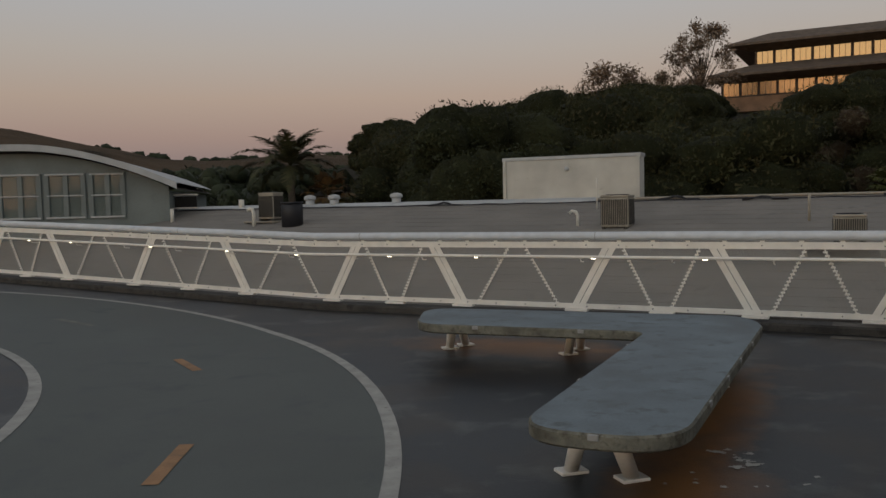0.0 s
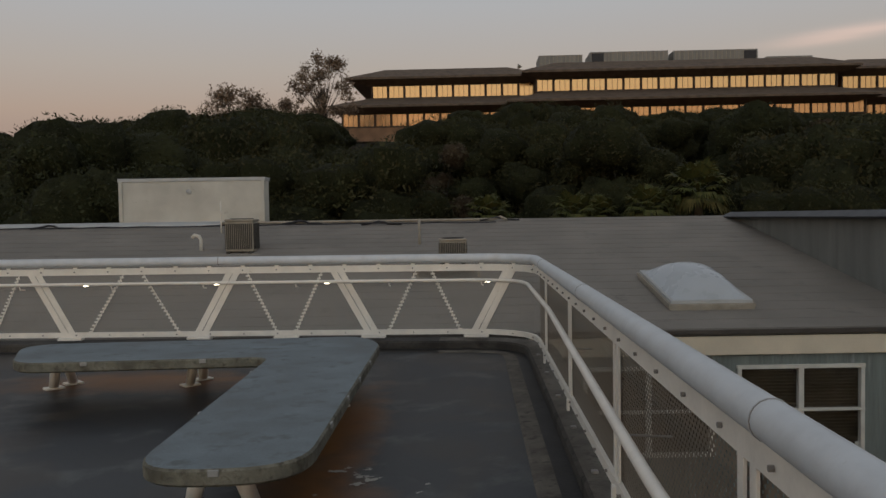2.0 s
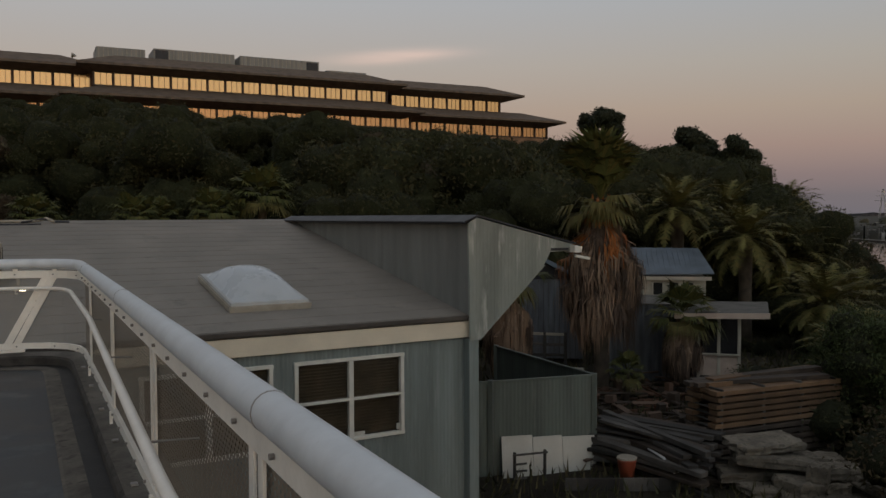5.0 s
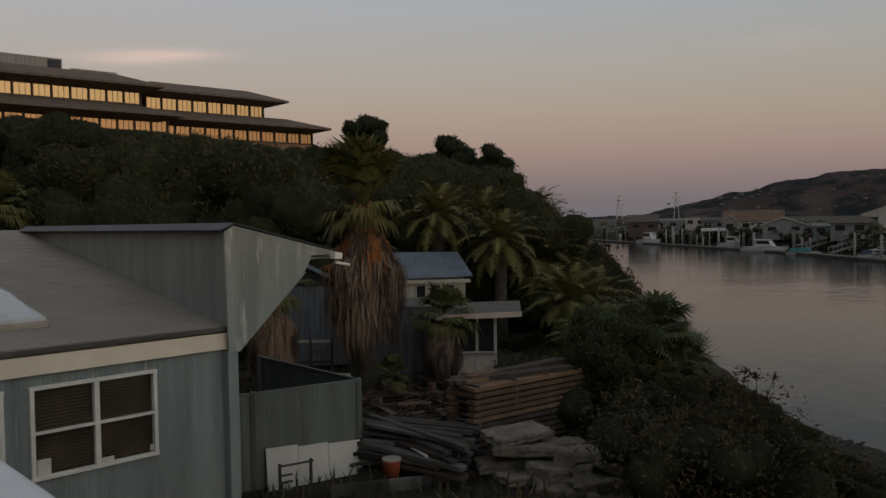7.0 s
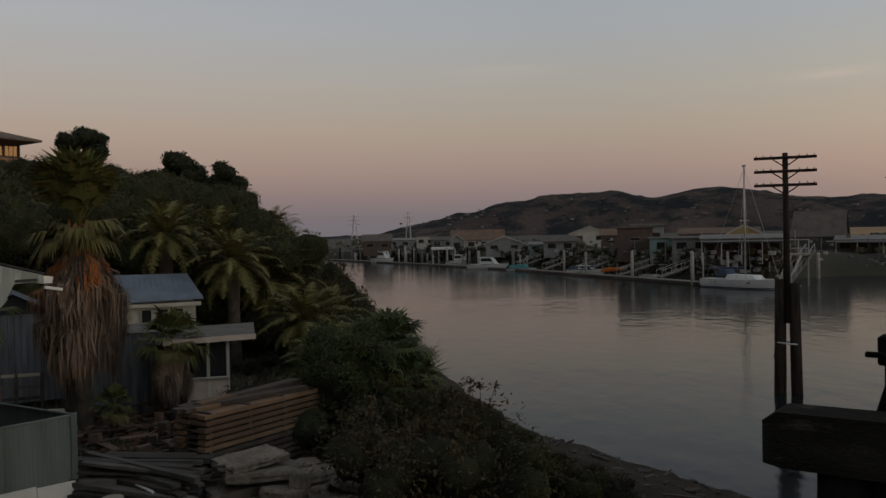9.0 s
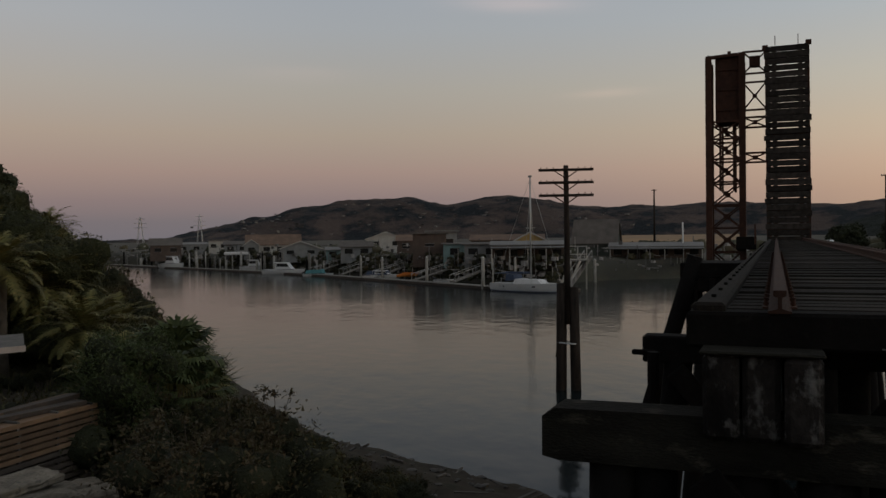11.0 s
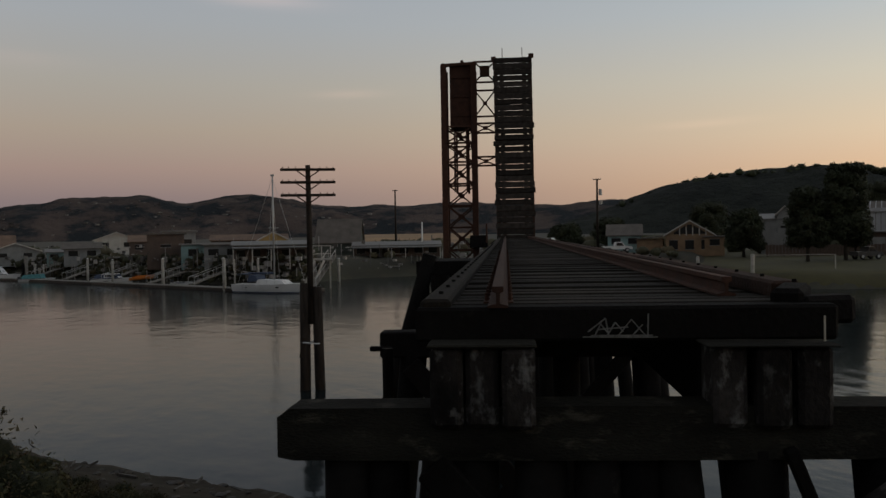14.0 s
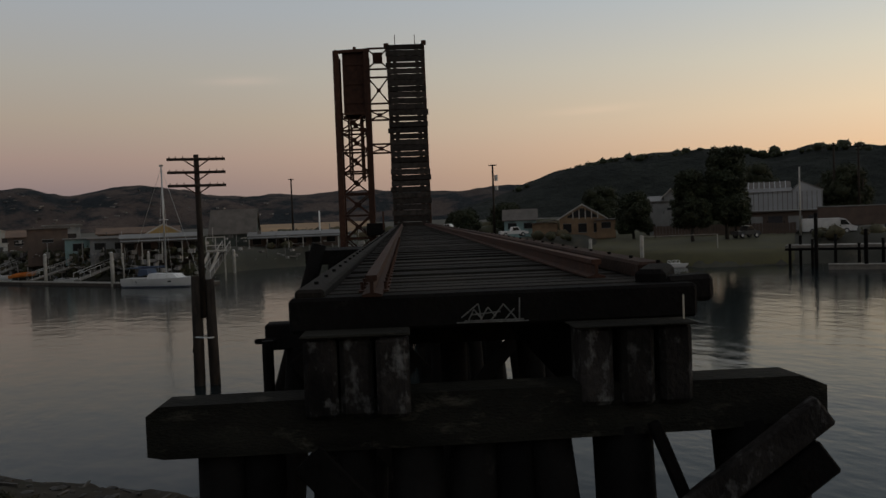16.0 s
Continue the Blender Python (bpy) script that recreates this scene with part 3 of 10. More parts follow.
def build_railing():
    total = STATION[-1] - 0.05
    rail = thing("railing", I4, "white-painted steel truss railing with galvanised top pipe", "railing")
    s_corner = station_of(4.1, 9.3)
    top = [p for p in side(-0.02, 1.10, step=0.2)]
    part("top_rail", Geo().tube(top, 0.055, 18), M_PIPE, rail, "thick galvanised top pipe", smooth=True)
    for s in [station_of(1.43, 1.6), station_of(2.74, 4.85), station_of(1.0, far_y(1.0)), station_of(-2.3, far_y(-2.3)), station_of(-5.6, far_y(-5.6)), station_of(3.95, 7.8)]:
        p, d, w = on_rail(s)
        q = p - w * 0.02 + Vector((0, 0, 1.10))
        part("sleeve", Geo().tube([q - d * 0.012, q - d * 0.011, q - d * 0.004, q - d * 0.003], [0.055, 0.0575, 0.0575, 0.055], 18), M_PIPE, rail, "raised rim of the pipe joint", smooth=True)
        part("joint_gap", Geo().tube([q - d * 0.003, q + d * 0.004], 0.0562, 18), M_AC_BOLT, rail, "dark seam between two pipe lengths", smooth=True)

    def flat(z0, z1, off, thick):
        a, b = side(off, z0), side(off, z1)
        c, d = side(off + thick, z1), side(off + thick, z0)
        return Geo().strip([a, b, c, d, a])

    part("upper_chord", flat(0.945, 1.025, -0.014, 0.028), M_WHITE_STEEL, rail, "bolted flat bar under the top pipe")
    part("lower_chord", flat(0.17, 0.232, -0.014, 0.028), M_WHITE_STEEL, rail, "bolted flat bar above the kerb")
    # bolts along both chords and small hangers that carry the pipe
    bolt = Geo().tube([(0, 0, 0), (0, 0.014, 0)], 0.009, 6).mesh("bolt", M_AC_BOLT)
    hanger = Geo().box((0, 0, 0), (0.05, 0.012, 0.05), None, 0.003).mesh("hanger", M_WHITE_STEEL)
    s = 0.4
    while s < total:
        p, d, w = on_rail(s)
        near = s > station_of(-7, far_y(-7)) and s < station_of(0.9, 0.3)
        if near:
            rot = Matrix((d, w, (0, 0, 1))).transposed().to_4x4()
            for z in (0.985, 0.20):
                ob = part("bolt", bolt, None, rail)
                ob.matrix_basis = Matrix.Translation(p - w * 0.03 + Vector((0, 0, z))) @ rot
            ob = part("hanger", hanger, None, rail)
            ob.matrix_basis = Matrix.Translation(p + Vector((0, 0, 1.04))) @ rot
        s += 0.42
    # leaning posts of the far side: pairs of flat bars, foot to head
    feet = [(-15.2, 1), (-13.4, -1), (-11.6, 1), (-9.9, 1), (-7.91, -1), (-6.5, 1), (-4.28, -1), (-2.81, 1), (-0.65, -1), (0.73, 1), (2.72, -1), (3.98, 1)]
    st = [(station_of(x, far_y(x)), sg) for x, sg in feet]
    lean = 0.46
    for s, sg in st:
        p, d, w = on_rail(s)
        q, d2, w2 = on_rail(s + sg * lean)
        for o in (-0.046, 0.046):
            part("post", Geo().beam(p + d * o + Vector((0, 0, 0.17)), q + d2 * o + Vector((0, 0, 1.0)), 0.012, 0.072, 0.002, up=w.cross(d)), M_WHITE_STEEL, rail, "leaning double flat-bar post")
        part("base_plate", Geo().box(p + Vector((0, 0, 0.15)), (0.30, 0.10, 0.03), Matrix((d, w, (0, 0, 1))).transposed(), 0.004), M_WHITE_STEEL, rail)
    link = Geo().box((0, 0, 0), (0.050, 0.012, 0.022), None, 0.003).mesh("link", M_WHITE_STEEL)
    # laced straps between the posts: rows of bright links
    for (s, sg), (s2, sg2) in zip(st, st[1:]):
        h0, h1 = s + sg * lean, s2 + sg2 * lean
        wide = s2 - s > h1 - h0
        m, half = (s + s2) / 2, (s2 - s) / 2
        ends = ((m - 0.43 * half, m - 0.10 * half), (m + 0.42 * half, m + 0.11 * half)) if wide else ((m - 0.155 * half, m - 0.70 * half), (m + 0.155 * half, m + 0.70 * half))
        if wide:
            p, d, w = on_rail(m)
            part("base_plate", Geo().box(p + Vector((0, 0, 0.15)), (0.30, 0.10, 0.03), Matrix((d, w, (0, 0, 1))).transposed(), 0.004), M_WHITE_STEEL, rail)
        for top_s, low_s in ends:
            a, b = on_rail(top_s)[0] + Vector((0, 0, 0.95)), on_rail(low_s)[0] + Vector((0, 0, 0.20))
            strap = part("lacing_strap", Geo().beam(a, b, 0.006, 0.012), M_WHITE_STEEL, rail, "laced strap of bright links")
            for i in range(17):
                t = (i + 0.5) / 17
                p, d, w = on_rail(top_s + (low_s - top_s) * t)
                ob = part("link", link, None, strap)
                ob.matrix_basis = Matrix.Translation(p - w * 0.02 + Vector((0, 0, 0.935 - 0.72 * t))) @ Matrix((d, w, (0, 0, 1))).transposed().to_4x4()
    # upright posts beside the camera: paired panel frames, clamps on the kerb, mesh panels
    s_side = station_of(4.28, 8.45)
    end = STATION[-1] - 0.3
    s = s_side + 0.97
    while s < end:
        p, d, w = on_rail(s)
        rot = Matrix((d, w, (0, 0, 1))).transposed()
        for o in (-0.052, 0.052):
            part("post", Geo().box(p + d * o + Vector((0, 0, 0.59)), (0.052, 0.012, 0.84), rot, 0.002), M_WHITE_STEEL, rail, "upright flat-bar panel frame")
        part("clamp_lug", Geo().box(p - w * 0.02 + Vector((0, 0, 0.145)), (0.05, 0.02, 0.10), rot, 0.003), M_WHITE_STEEL, rail)
        s += 2.05
    s = s_side + 0.5
    while s < end:
        p, d, w = on_rail(s)
        part("base_plate", Geo().box(p - w * 0.045 + Vector((0, 0, 0.115)), (0.05, 0.04, 0.016), Matrix((d, w, (0, 0, 1))).transposed(), 0.004), M_AC_BOLT, rail, "small kerb clamp")
        s += 1.02
    light = mesh_material("fine_wire_mesh", 0.90, (0.30, 0.285, 0.26))
    dense = mesh_material("dusty_wire_mesh", 0.40, (0.205, 0.172, 0.132), 12.0)
    s = 0.0
    while s < total - 0.1:
        e = min(s + 2.28, total)
        if s < s_side < e:
            e = s_side
        a, b = side(0.02, 0.225, s, e), side(0.02, 0.95, s, e)
        me = Geo().strip([a, b]).mesh("mesh_panel", dense if s >= s_side - 0.01 else light)
        uv = me.uv_layers.new(name="UVMap")
        n = len(a)
        for loop in me.loops:
            row, col = divmod(loop.vertex_index, n)
            uv.data[loop.index].uv = (s + (e - s) * col / (n - 1), 0.25 + 0.68 * row)
        part("mesh_panel", me, None, rail, "fine woven wire mesh panel")
        s = e

    def hand_off(at):
        return 0.13 if at < s_side else min(0.24, 0.125 + 0.026 * max(0.0, at - s_side - 2.6))

    hand = side(-0.13, 0.84, 0.0, s_side - 0.3, 0.2)
    q = s_side + 0.1
    while q < total:
        p, d, w = on_rail(q)
        hand.append(p - w * hand_off(q) + Vector((0, 0, 0.84)))
        q += 0.2
    # the lower hand pipe inside the railing, its brackets and small lights
    part("hand_pipe", Geo().tube(hand, 0.021, 10), M_WHITE_STEEL, rail, "thin white hand pipe", smooth=True)
    s = 0.9
    lit = lamp_material("warm_led", (1.0, 0.86, 0.6), 5.0)
    corner = station_of(4.2, 9.2)
    while s < total:
        p, d, w = on_rail(s)
        z = Vector((0, 0, 0.84))
        o = hand_off(s)
        part("bracket", Geo().tube([p - w * o + z - Vector((0, 0, 0.02)), p - w * (o - 0.02) + z - Vector((0, 0, 0.06)), p + z - Vector((0, 0, 0.07))], 0.008 if s < s_side else 0.005, 6), M_WHITE_STEEL if s < s_side else M_AC_BOLT, rail)
        s += 1.14 if s < s_side else 2.05
    for x in (-14.6, -12.6, -10.6, -8.75, -7.7, -6.1, -4.5, -3.2, -1.75, -0.45, 0.99, 2.36, 3.66):
        p, d, w = on_rail(station_of(x, far_y(x)) if x < 3.3 else corner - 0.12)
        q = p - w * 0.135 + Vector((0, 0, 0.823))
        part("rail_light", Geo().box(q, (0.06, 0.02, 0.014), Matrix((d, w, (0, 0, 1))).transposed(), 0.003), lit, rail, "small warm light set in the hand pipe")
    return rail


build_railing()


# ---- bench ----
def rounded(poly, radii, n=7):
    """A polygon with rounded corners."""
    out = []
    for i, (p, r) in enumerate(zip(poly, radii)):
        p, a, b = Vector(p), Vector(poly[i - 1]), Vector(poly[(i + 1) % len(poly)])
        u, v = (a - p).normalized(), (b - p).normalized()
        for k in range(n + 1):
            t = k / n
            out.append((1 - t) ** 2 * (p + u * r) + 2 * t * (1 - t) * p + t * t * (p + v * r))
    return out


BENCH_TOP = 0.43
M_PALE_STEEL = material("dull_steel_strip", (0.28, 0.28, 0.27), rough=0.5, var=0.15, scale=8, bump=0.03)


def build_bench():
    bench = thing("bench", pose(1.3, 7.0, 0), "L-shaped bench with worn blue-grey top on splayed white legs", "bench")
    poly = [(-1.02, 8.98), (-0.98, 7.80), (1.08, 7.20), (-0.05, 4.20), (0.76, 3.96), (2.20, 7.60), (2.10, 8.08)]
    ring = rounded(poly, [0.45, 0.28, 0.18, 0.36, 0.36, 0.30, 0.2])
    o = Vector((1.3, 7.0))
    ring = [p - o for p in ring]
    n = len(ring)
    area = sum(a.x * b.y - b.x * a.y for a, b in zip(ring, ring[1:] + ring[:1]))
    if area < 0:
        ring.reverse()
    cen = sum(ring, Vector((0, 0))) / n

    def inset(d, z):
        out = []
        for i, p in enumerate(ring):
            t = (ring[(i + 1) % n] - ring[i - 1])
            nrm = Vector((-t.y, t.x)).normalized() if t.length > 1e-6 else Vector((0, 0))
            q = p + nrm * d
            out.append((q.x, q.y, z))
        return out

    bm = bmesh.new()
    face = bm.faces.new([bm.verts.new(p) for p in inset(0.012, BENCH_TOP)])
    bmesh.ops.triangulate(bm, faces=[face])
    me = bpy.data.meshes.new("slab_top")
    bm.to_mesh(me), bm.free()
    me.materials.append(M_BENCH)
    part("slab_top", me, None, bench)
    edge = Geo().strip([inset(0.012, BENCH_TOP), inset(0.0, BENCH_TOP - 0.012), inset(0.0, BENCH_TOP - 0.075), inset(0.02, BENCH_TOP - 0.09), inset(0.12, BENCH_TOP - 0.09)], close=True)
    part("slab_edge", edge, M_BENCH_EDGE, bench, "rough mossy slab edge")
    bm = bmesh.new()
    face = bm.faces.new([bm.verts.new(p) for p in inset(0.10, BENCH_TOP - 0.085)][::-1])
    bmesh.ops.triangulate(bm, faces=[face])
    me = bpy.data.meshes.new("slab_underside")
    bm.to_mesh(me), bm.free()
    me.materials.append(M_BENCH_EDGE)
    part("slab_underside", me, None, bench)
    # splayed legs with square base plates
    for fx, fy, tx, ty in ((0.29, 4.79, 0.33, 4.52), (0.62, 4.67, 0.50, 4.44), (-0.74, 8.83, -0.68, 8.5), (-0.58, 9.02, -0.62, 8.6), (0.50, 8.45, 0.53, 8.1), (0.64, 8.70, 0.62, 8.3),
                           (1.35, 6.35, 1.25, 6.35), (0.95, 6.2, 1.05, 6.2), (1.62, 6.95, 1.5, 6.9)):
        a, b = Vector((fx, fy, 0.02)) - Vector((*o, 0)), Vector((tx, ty, BENCH_TOP - 0.085)) - Vector((*o, 0))
        leg = part("leg", Geo().tube([a, b], [0.045, 0.05], 10), M_WHITE_STEEL, bench, "splayed cream steel leg", smooth=True)
        part("foot_plate", Geo().box(a - Vector((0, 0, 0.01)), (0.17, 0.12, 0.02), Matrix.Rotation(0.4, 3, "Z"), 0.003), M_WHITE_STEEL, leg)
    # steel strips that stop skateboards
    for i, t in ((3, 0.5), (2, 0.62), (2, 0.2), (4, 0.22), (4, 0.40), (4, 0.56), (4, 0.74), (1, 0.28), (1, 0.74)):
        a, b = Vector(poly[i]), Vector(poly[i + 1])
        p = a.lerp(b, t) - o
        part("edge_strip", Geo().box((p.x, p.y, BENCH_TOP - 0.02), (0.055, 0.016, 0.034), Matrix.Rotation(math.atan2(b.y - a.y, b.x - a.x), 3, "Z"), 0.004), M_PALE_STEEL, bench, "small steel edge strip")


build_bench()

# ---- the workshop beside the deck: long grey roof, windowed wall, raised side bay ----
M_CORRUGATED = material("weathered_green_grey_sheet", (0.165, 0.190, 0.180), rough=0.6, var=0.3, scale=0.9, fine=12, bump=0.1, dirt=(0.27, 0.29, 0.285), dirt_at=0.60, stretch=(3.2, 3.2, 0.2))
M_ENCLOSURE = material("dull_green_grey_sheet", (0.098, 0.116, 0.102), rough=0.6, var=0.3, scale=0.9, fine=12, bump=0.1, dirt=(0.15, 0.16, 0.143), dirt_at=0.58, stretch=(2.5, 2.5, 0.22))
M_BAY = material("streaked_galvanised_sheet", (0.225, 0.24, 0.215), rough=0.6, var=0.25, scale=0.7, fine=14, bump=0.1, dirt=(0.40, 0.40, 0.365), dirt_at=0.55, stretch=(2.6, 2.5, 0.42))
M_FASCIA = material("cream_fascia_board", (0.66, 0.58, 0.45), rough=0.6, var=0.10, scale=1.5, dirt=(0.50, 0.43, 0.33), dirt_at=0.64, bump=0.08)
M_FRAME_WHITE = material("white_window_frame", (0.62, 0.60, 0.54), rough=0.5, var=0.1, scale=3, bump=0.03)
M_EDGE_AND_SHADE = material("dark_roof_edge_and_shade", (0.07, 0.06, 0.052), rough=0.85, var=0.3)
M_BLIND = material("brown_slatted_blind", (0.15, 0.105, 0.075), rough=0.8, var=0.3, scale=3)
M_WINDOW = glass_material("dark_window_glass", (0.02, 0.02, 0.02), rough=0.08, tint=0.0)
M_CLEAR = clear_glass("clear_window_glass")
M_BLIND_GREY = material("grey_drawn_blind", (0.05, 0.058, 0.054), rough=0.8, var=0.2, scale=2)
M_WHITE_SHEET = material("off_white_sheet", (0.50, 0.49, 0.44), rough=0.6, var=0.15, scale=1.2, dirt=(0.33, 0.31, 0.27), dirt_at=0.62, bump=0.05)
M_AC = material("beige_sheet_metal", (0.30, 0.27, 0.22), rough=0.55, var=0.2, scale=4, dirt=(0.17, 0.14, 0.11), dirt_at=0.6, bump=0.05)
M_AC_FIN = material("dusty_condenser_fins", (0.055, 0.05, 0.042), rough=0.7, var=0.3, scale=10, bump=0.2)
M_BLACK = material("black_plastic_and_shade", (0.018, 0.018, 0.022), rough=0.5, var=0.3, bump=0.05)
M_GREY_PAINT = material("blue_grey_painted_board", (0.17, 0.195, 0.19), rough=0.6, var=0.15, scale=1.0, fine=18, bump=0.08, dirt=(0.14, 0.16, 0.16), dirt_at=0.6)
M_PALE_TRIM = material("pale_grey_trim", (0.42, 0.43, 0.43), rough=0.55, var=0.12, scale=2, bump=0.04)
SLOPE = 0.18
SHED = Matrix.Translation((9.6, 10.11, 0)) @ Matrix.Rotation(math.atan2(-0.337, 0.942), 4, "Z")   # x along the eave, y into the building


def roof_z(d):
    return -0.205 + SLOPE * d


def build_workshop():
    shed = thing("workshop", SHED, "low workshop with grey felt roof and weathered metal walls", "building")
    x0, x1, ridge = -34.0, 2.33, 9.6
    g = Geo().prism([(x0, -0.06, roof_z(-0.06)), (x0, ridge, roof_z(ridge)), (x0, ridge, roof_z(ridge) - 0.12), (x0, -0.06, roof_z(-0.06) - 0.06)], (x1 - x0, 0, 0))
    part("roof", g, M_ROOF, shed, "weathered grey felt roof in overlapping strips")
    # overlapping felt strips: each a thin board whose lower edge stands proud
    y = 0.05
    i = 0
    while y < ridge - 0.05:
        a, b = y, min(y + 0.50, ridge)
        g = Geo()
        g.strip([[(x0, a, roof_z(a) + 0.004), (x1, a, roof_z(a) + 0.004)], [(x0, a, roof_z(a) + 0.014), (x1, a, roof_z(a) + 0.014)], [(x0, b, roof_z(b) + 0.007), (x1, b, roof_z(b) + 0.007)]])
        part("felt_strip", g, M_ROOF, shed)
        y += 0.48
        i += 1
    g = Geo().prism([(x0, ridge, roof_z(ridge)), (x0, ridge + 12, roof_z(ridge) - 1.6), (x0, ridge + 12, roof_z(ridge) - 1.75), (x0, ridge, roof_z(ridge) - 0.12)], (x1 - x0 + 2, 0, 0))
    part("rear_roof", g, M_ROOF, shed)
    # ridge capping: pale flashing with a cable along its foot
    g = Geo().strip([[(x, ridge - 0.55, roof_z(ridge - 0.55) + 0.026), (x, ridge - 0.5, roof_z(ridge) - 0.02), (x, ridge, roof_z(ridge) + 0.05), (x, ridge + 0.3, roof_z(ridge) + 0.03)] for x in np.linspace(x0, -11.2, 30)])
    part("ridge_flashing", g, M_PALE_TRIM, shed, "pale metal ridge flashing")
    pipe = [(x, ridge - 0.30, roof_z(ridge - 0.30) + 0.05) for x in np.linspace(-11.2, -4.1, 12)] + [(-3.85, ridge - 0.32, roof_z(ridge) + 0.06), (-3.7, ridge - 0.5, roof_z(ridge) - 0.02)]
    part("ridge_pipe", Geo().tube(pipe, 0.035, 8), M_AC, shed, "grey pipe lying along the ridge", smooth=True)
    rng = random.Random(2)
    cable = [(x, ridge - 0.72 - 0.04 * rng.random(), roof_z(ridge - 0.72) + 0.05 + 0.025 * rng.random()) for x in np.linspace(x0, -4.0, 60)]
    part("cable", Geo().tube(cable, 0.018, 6), M_BLACK, shed, "black cable along the ridge")
    part("eave_edge", Geo().box(((x0 + x1) / 2, -0.09, roof_z(-0.06) - 0.005), (x1 - x0, 0.05, 0.075), None, 0.008), M_EDGE_AND_SHADE, shed, "dark drip edge")
    part("fascia", Geo().box(((x0 + x1) / 2, -0.055, -0.435), (x1 - x0, 0.05, 0.29), None, 0.008), M_FASCIA, shed, "cream fascia board")
    # window wall of upright corrugated sheet, with openings
    wins = [(-0.97, 1.0), (-3.35, -1.33), (-6.6, -4.6)]
    zt, zb = -0.78, -2.13

    def sheet(a, b, z0, z1, y=0.0):
        rows = []
        n = max(2, int((b - a) / 0.038))
        xs = np.linspace(a, b, n + 1)
        lo = [(x, y + 0.006 * math.cos(x / 0.076 * 2 * math.pi), z0) for x in xs]
        hi = [(x, yy, z1) for x, yy, _ in lo]
        return Geo().strip([hi, lo])

    x = x1
    for a, b in wins:
        part("wall_sheet", sheet(b, x, -4.6, -0.36), M_CORRUGATED, shed, "weathered green-grey corrugated sheet")
        part("wall_sheet", sheet(a, b, -4.6, zb), M_CORRUGATED, shed)
        part("wall_sheet", sheet(a, b, zt, -0.36), M_CORRUGATED, shed)
        x = a
    part("wall_sheet", sheet(-12, x, -4.6, -0.36), M_CORRUGATED, shed)
    part("inner_wall", Geo().box(((x0 + x1) / 2, 0.35, -2.5), (x1 - x0, 0.1, 4.2)), M_EDGE_AND_SHADE, shed, "dark wall behind the windows")
    for a, b in wins:
        w = part("window", Geo().box(((a + b) / 2, 0.10, (zt + zb) / 2), (b - a - 0.06, 0.02, zt - zb - 0.06)), M_BLIND, shed, "double window with brown slatted blinds")
        mid = (a + b) / 2
        for u0, u1 in ((a, mid), (mid, b)):
            for z0, z1 in ((zb, (zt + zb) / 2), ((zt + zb) / 2, zt)):
                part("pane", Geo().box(((u0 + u1) / 2, 0.04, (z0 + z1) / 2), (u1 - u0 - 0.05, 0.008, z1 - z0 - 0.05)), M_CLEAR, w, "clear glass pane")
        f = Geo()
        for u in (a + 0.03, b - 0.03):
            f.box((u, 0, (zt + zb) / 2), (0.065, 0.10, zt - zb + 0.06), None, 0.006)
        f.box((mid, -0.004, (zt + zb) / 2), (0.085, 0.09, zt - zb - 0.05), None, 0.006)
        for z, hgt in ((zt, 0.06), (zb, 0.06), ((zt + zb) / 2, 0.04)):
            f.box((mid, -0.010, z), (b - a + 0.02, 0.09, hgt), None, 0.006)
        part("frame", f, M_FRAME_WHITE, w, "white window frame")
        n = 24
        sl = Geo()
        for i in range(n):
            sl.box((mid, 0.075, zb + 0.06 + (zt - zb - 0.1) * i / n), (b - a - 0.1, 0.012, 0.035), Matrix.Rotation(0.5, 3, "X"))
        part("blind_slats", sl, M_BLIND, w)
    for u, z, sx, sz in ((-0.78, -1.99, 0.2, 0.26), (0.17, -2.07, 0.22, 0.08), (0.93, -2.03, 0.10, 0.10)):
        part("sill_card", Geo().box((u, 0.02, z), (sx, 0.02, sz), None, 0.003), M_WHITE_SHEET, shed, "pale card standing in the window")
    # raised bay: a wall that climbs the roof, a slanting front and its own roof
    hz = 1.46
    run = (hz - roof_z(0)) / SLOPE
    n = 110
    ys = np.linspace(-0.22, run, n)
    rows = [[(x1 + 0.01 + 0.004 * math.cos(y / 0.36 * 2 * math.pi), y, hz) for y in ys], [(x1 + 0.01 + 0.004 * math.cos(y / 0.36 * 2 * math.pi), y, min(hz, roof_z(y) - 0.03)) for y in ys]]
    part("bay_side_wall", Geo().strip(rows), material("dull_grey_sheet", (0.16, 0.165, 0.155), rough=0.6, var=0.2, scale=1.2, stretch=(1, 3, 0.4), bump=0.08), shed, "dull grey corrugated side wall")
    f = Geo()
    edge = [(2.24, -0.62), (2.42, -0.61), (3.85, 0.68), (4.0, 0.92), (4.50, 0.93), (4.54, 1.05), (2.38, 1.57), (2.20, 1.47)]
    f.prism([(x, -0.18, z) for x, z in edge], (0, -0.05, 0))
    part("bay_front", f, M_BAY, shed, "weathered slanting bay front of sheet metal")
    for i, x in enumerate(np.arange(2.30, 4.5, 0.076)):
        top = 1.57 - (x - 2.38) * 0.241 if x > 2.38 else 1.5
        low = -0.6 + max(0, x - 2.42) * 0.895 if x < 3.85 else 0.93
        if top - low > 0.06:
            part("sheet_rib", Geo().box((x, -0.233, (top + low) / 2), (0.026, 0.004, top - low - 0.03), None, 0.0018), M_BAY, shed)
    # no real recess: the slot's shade is a black strip on the sheet
    part("eave_slot_strip", Geo().box((4.22, -0.234, 0.965), (0.42, 0.012, 0.05)), M_BLACK, shed, "black strip standing in for the shaded slot under the bay's eave")
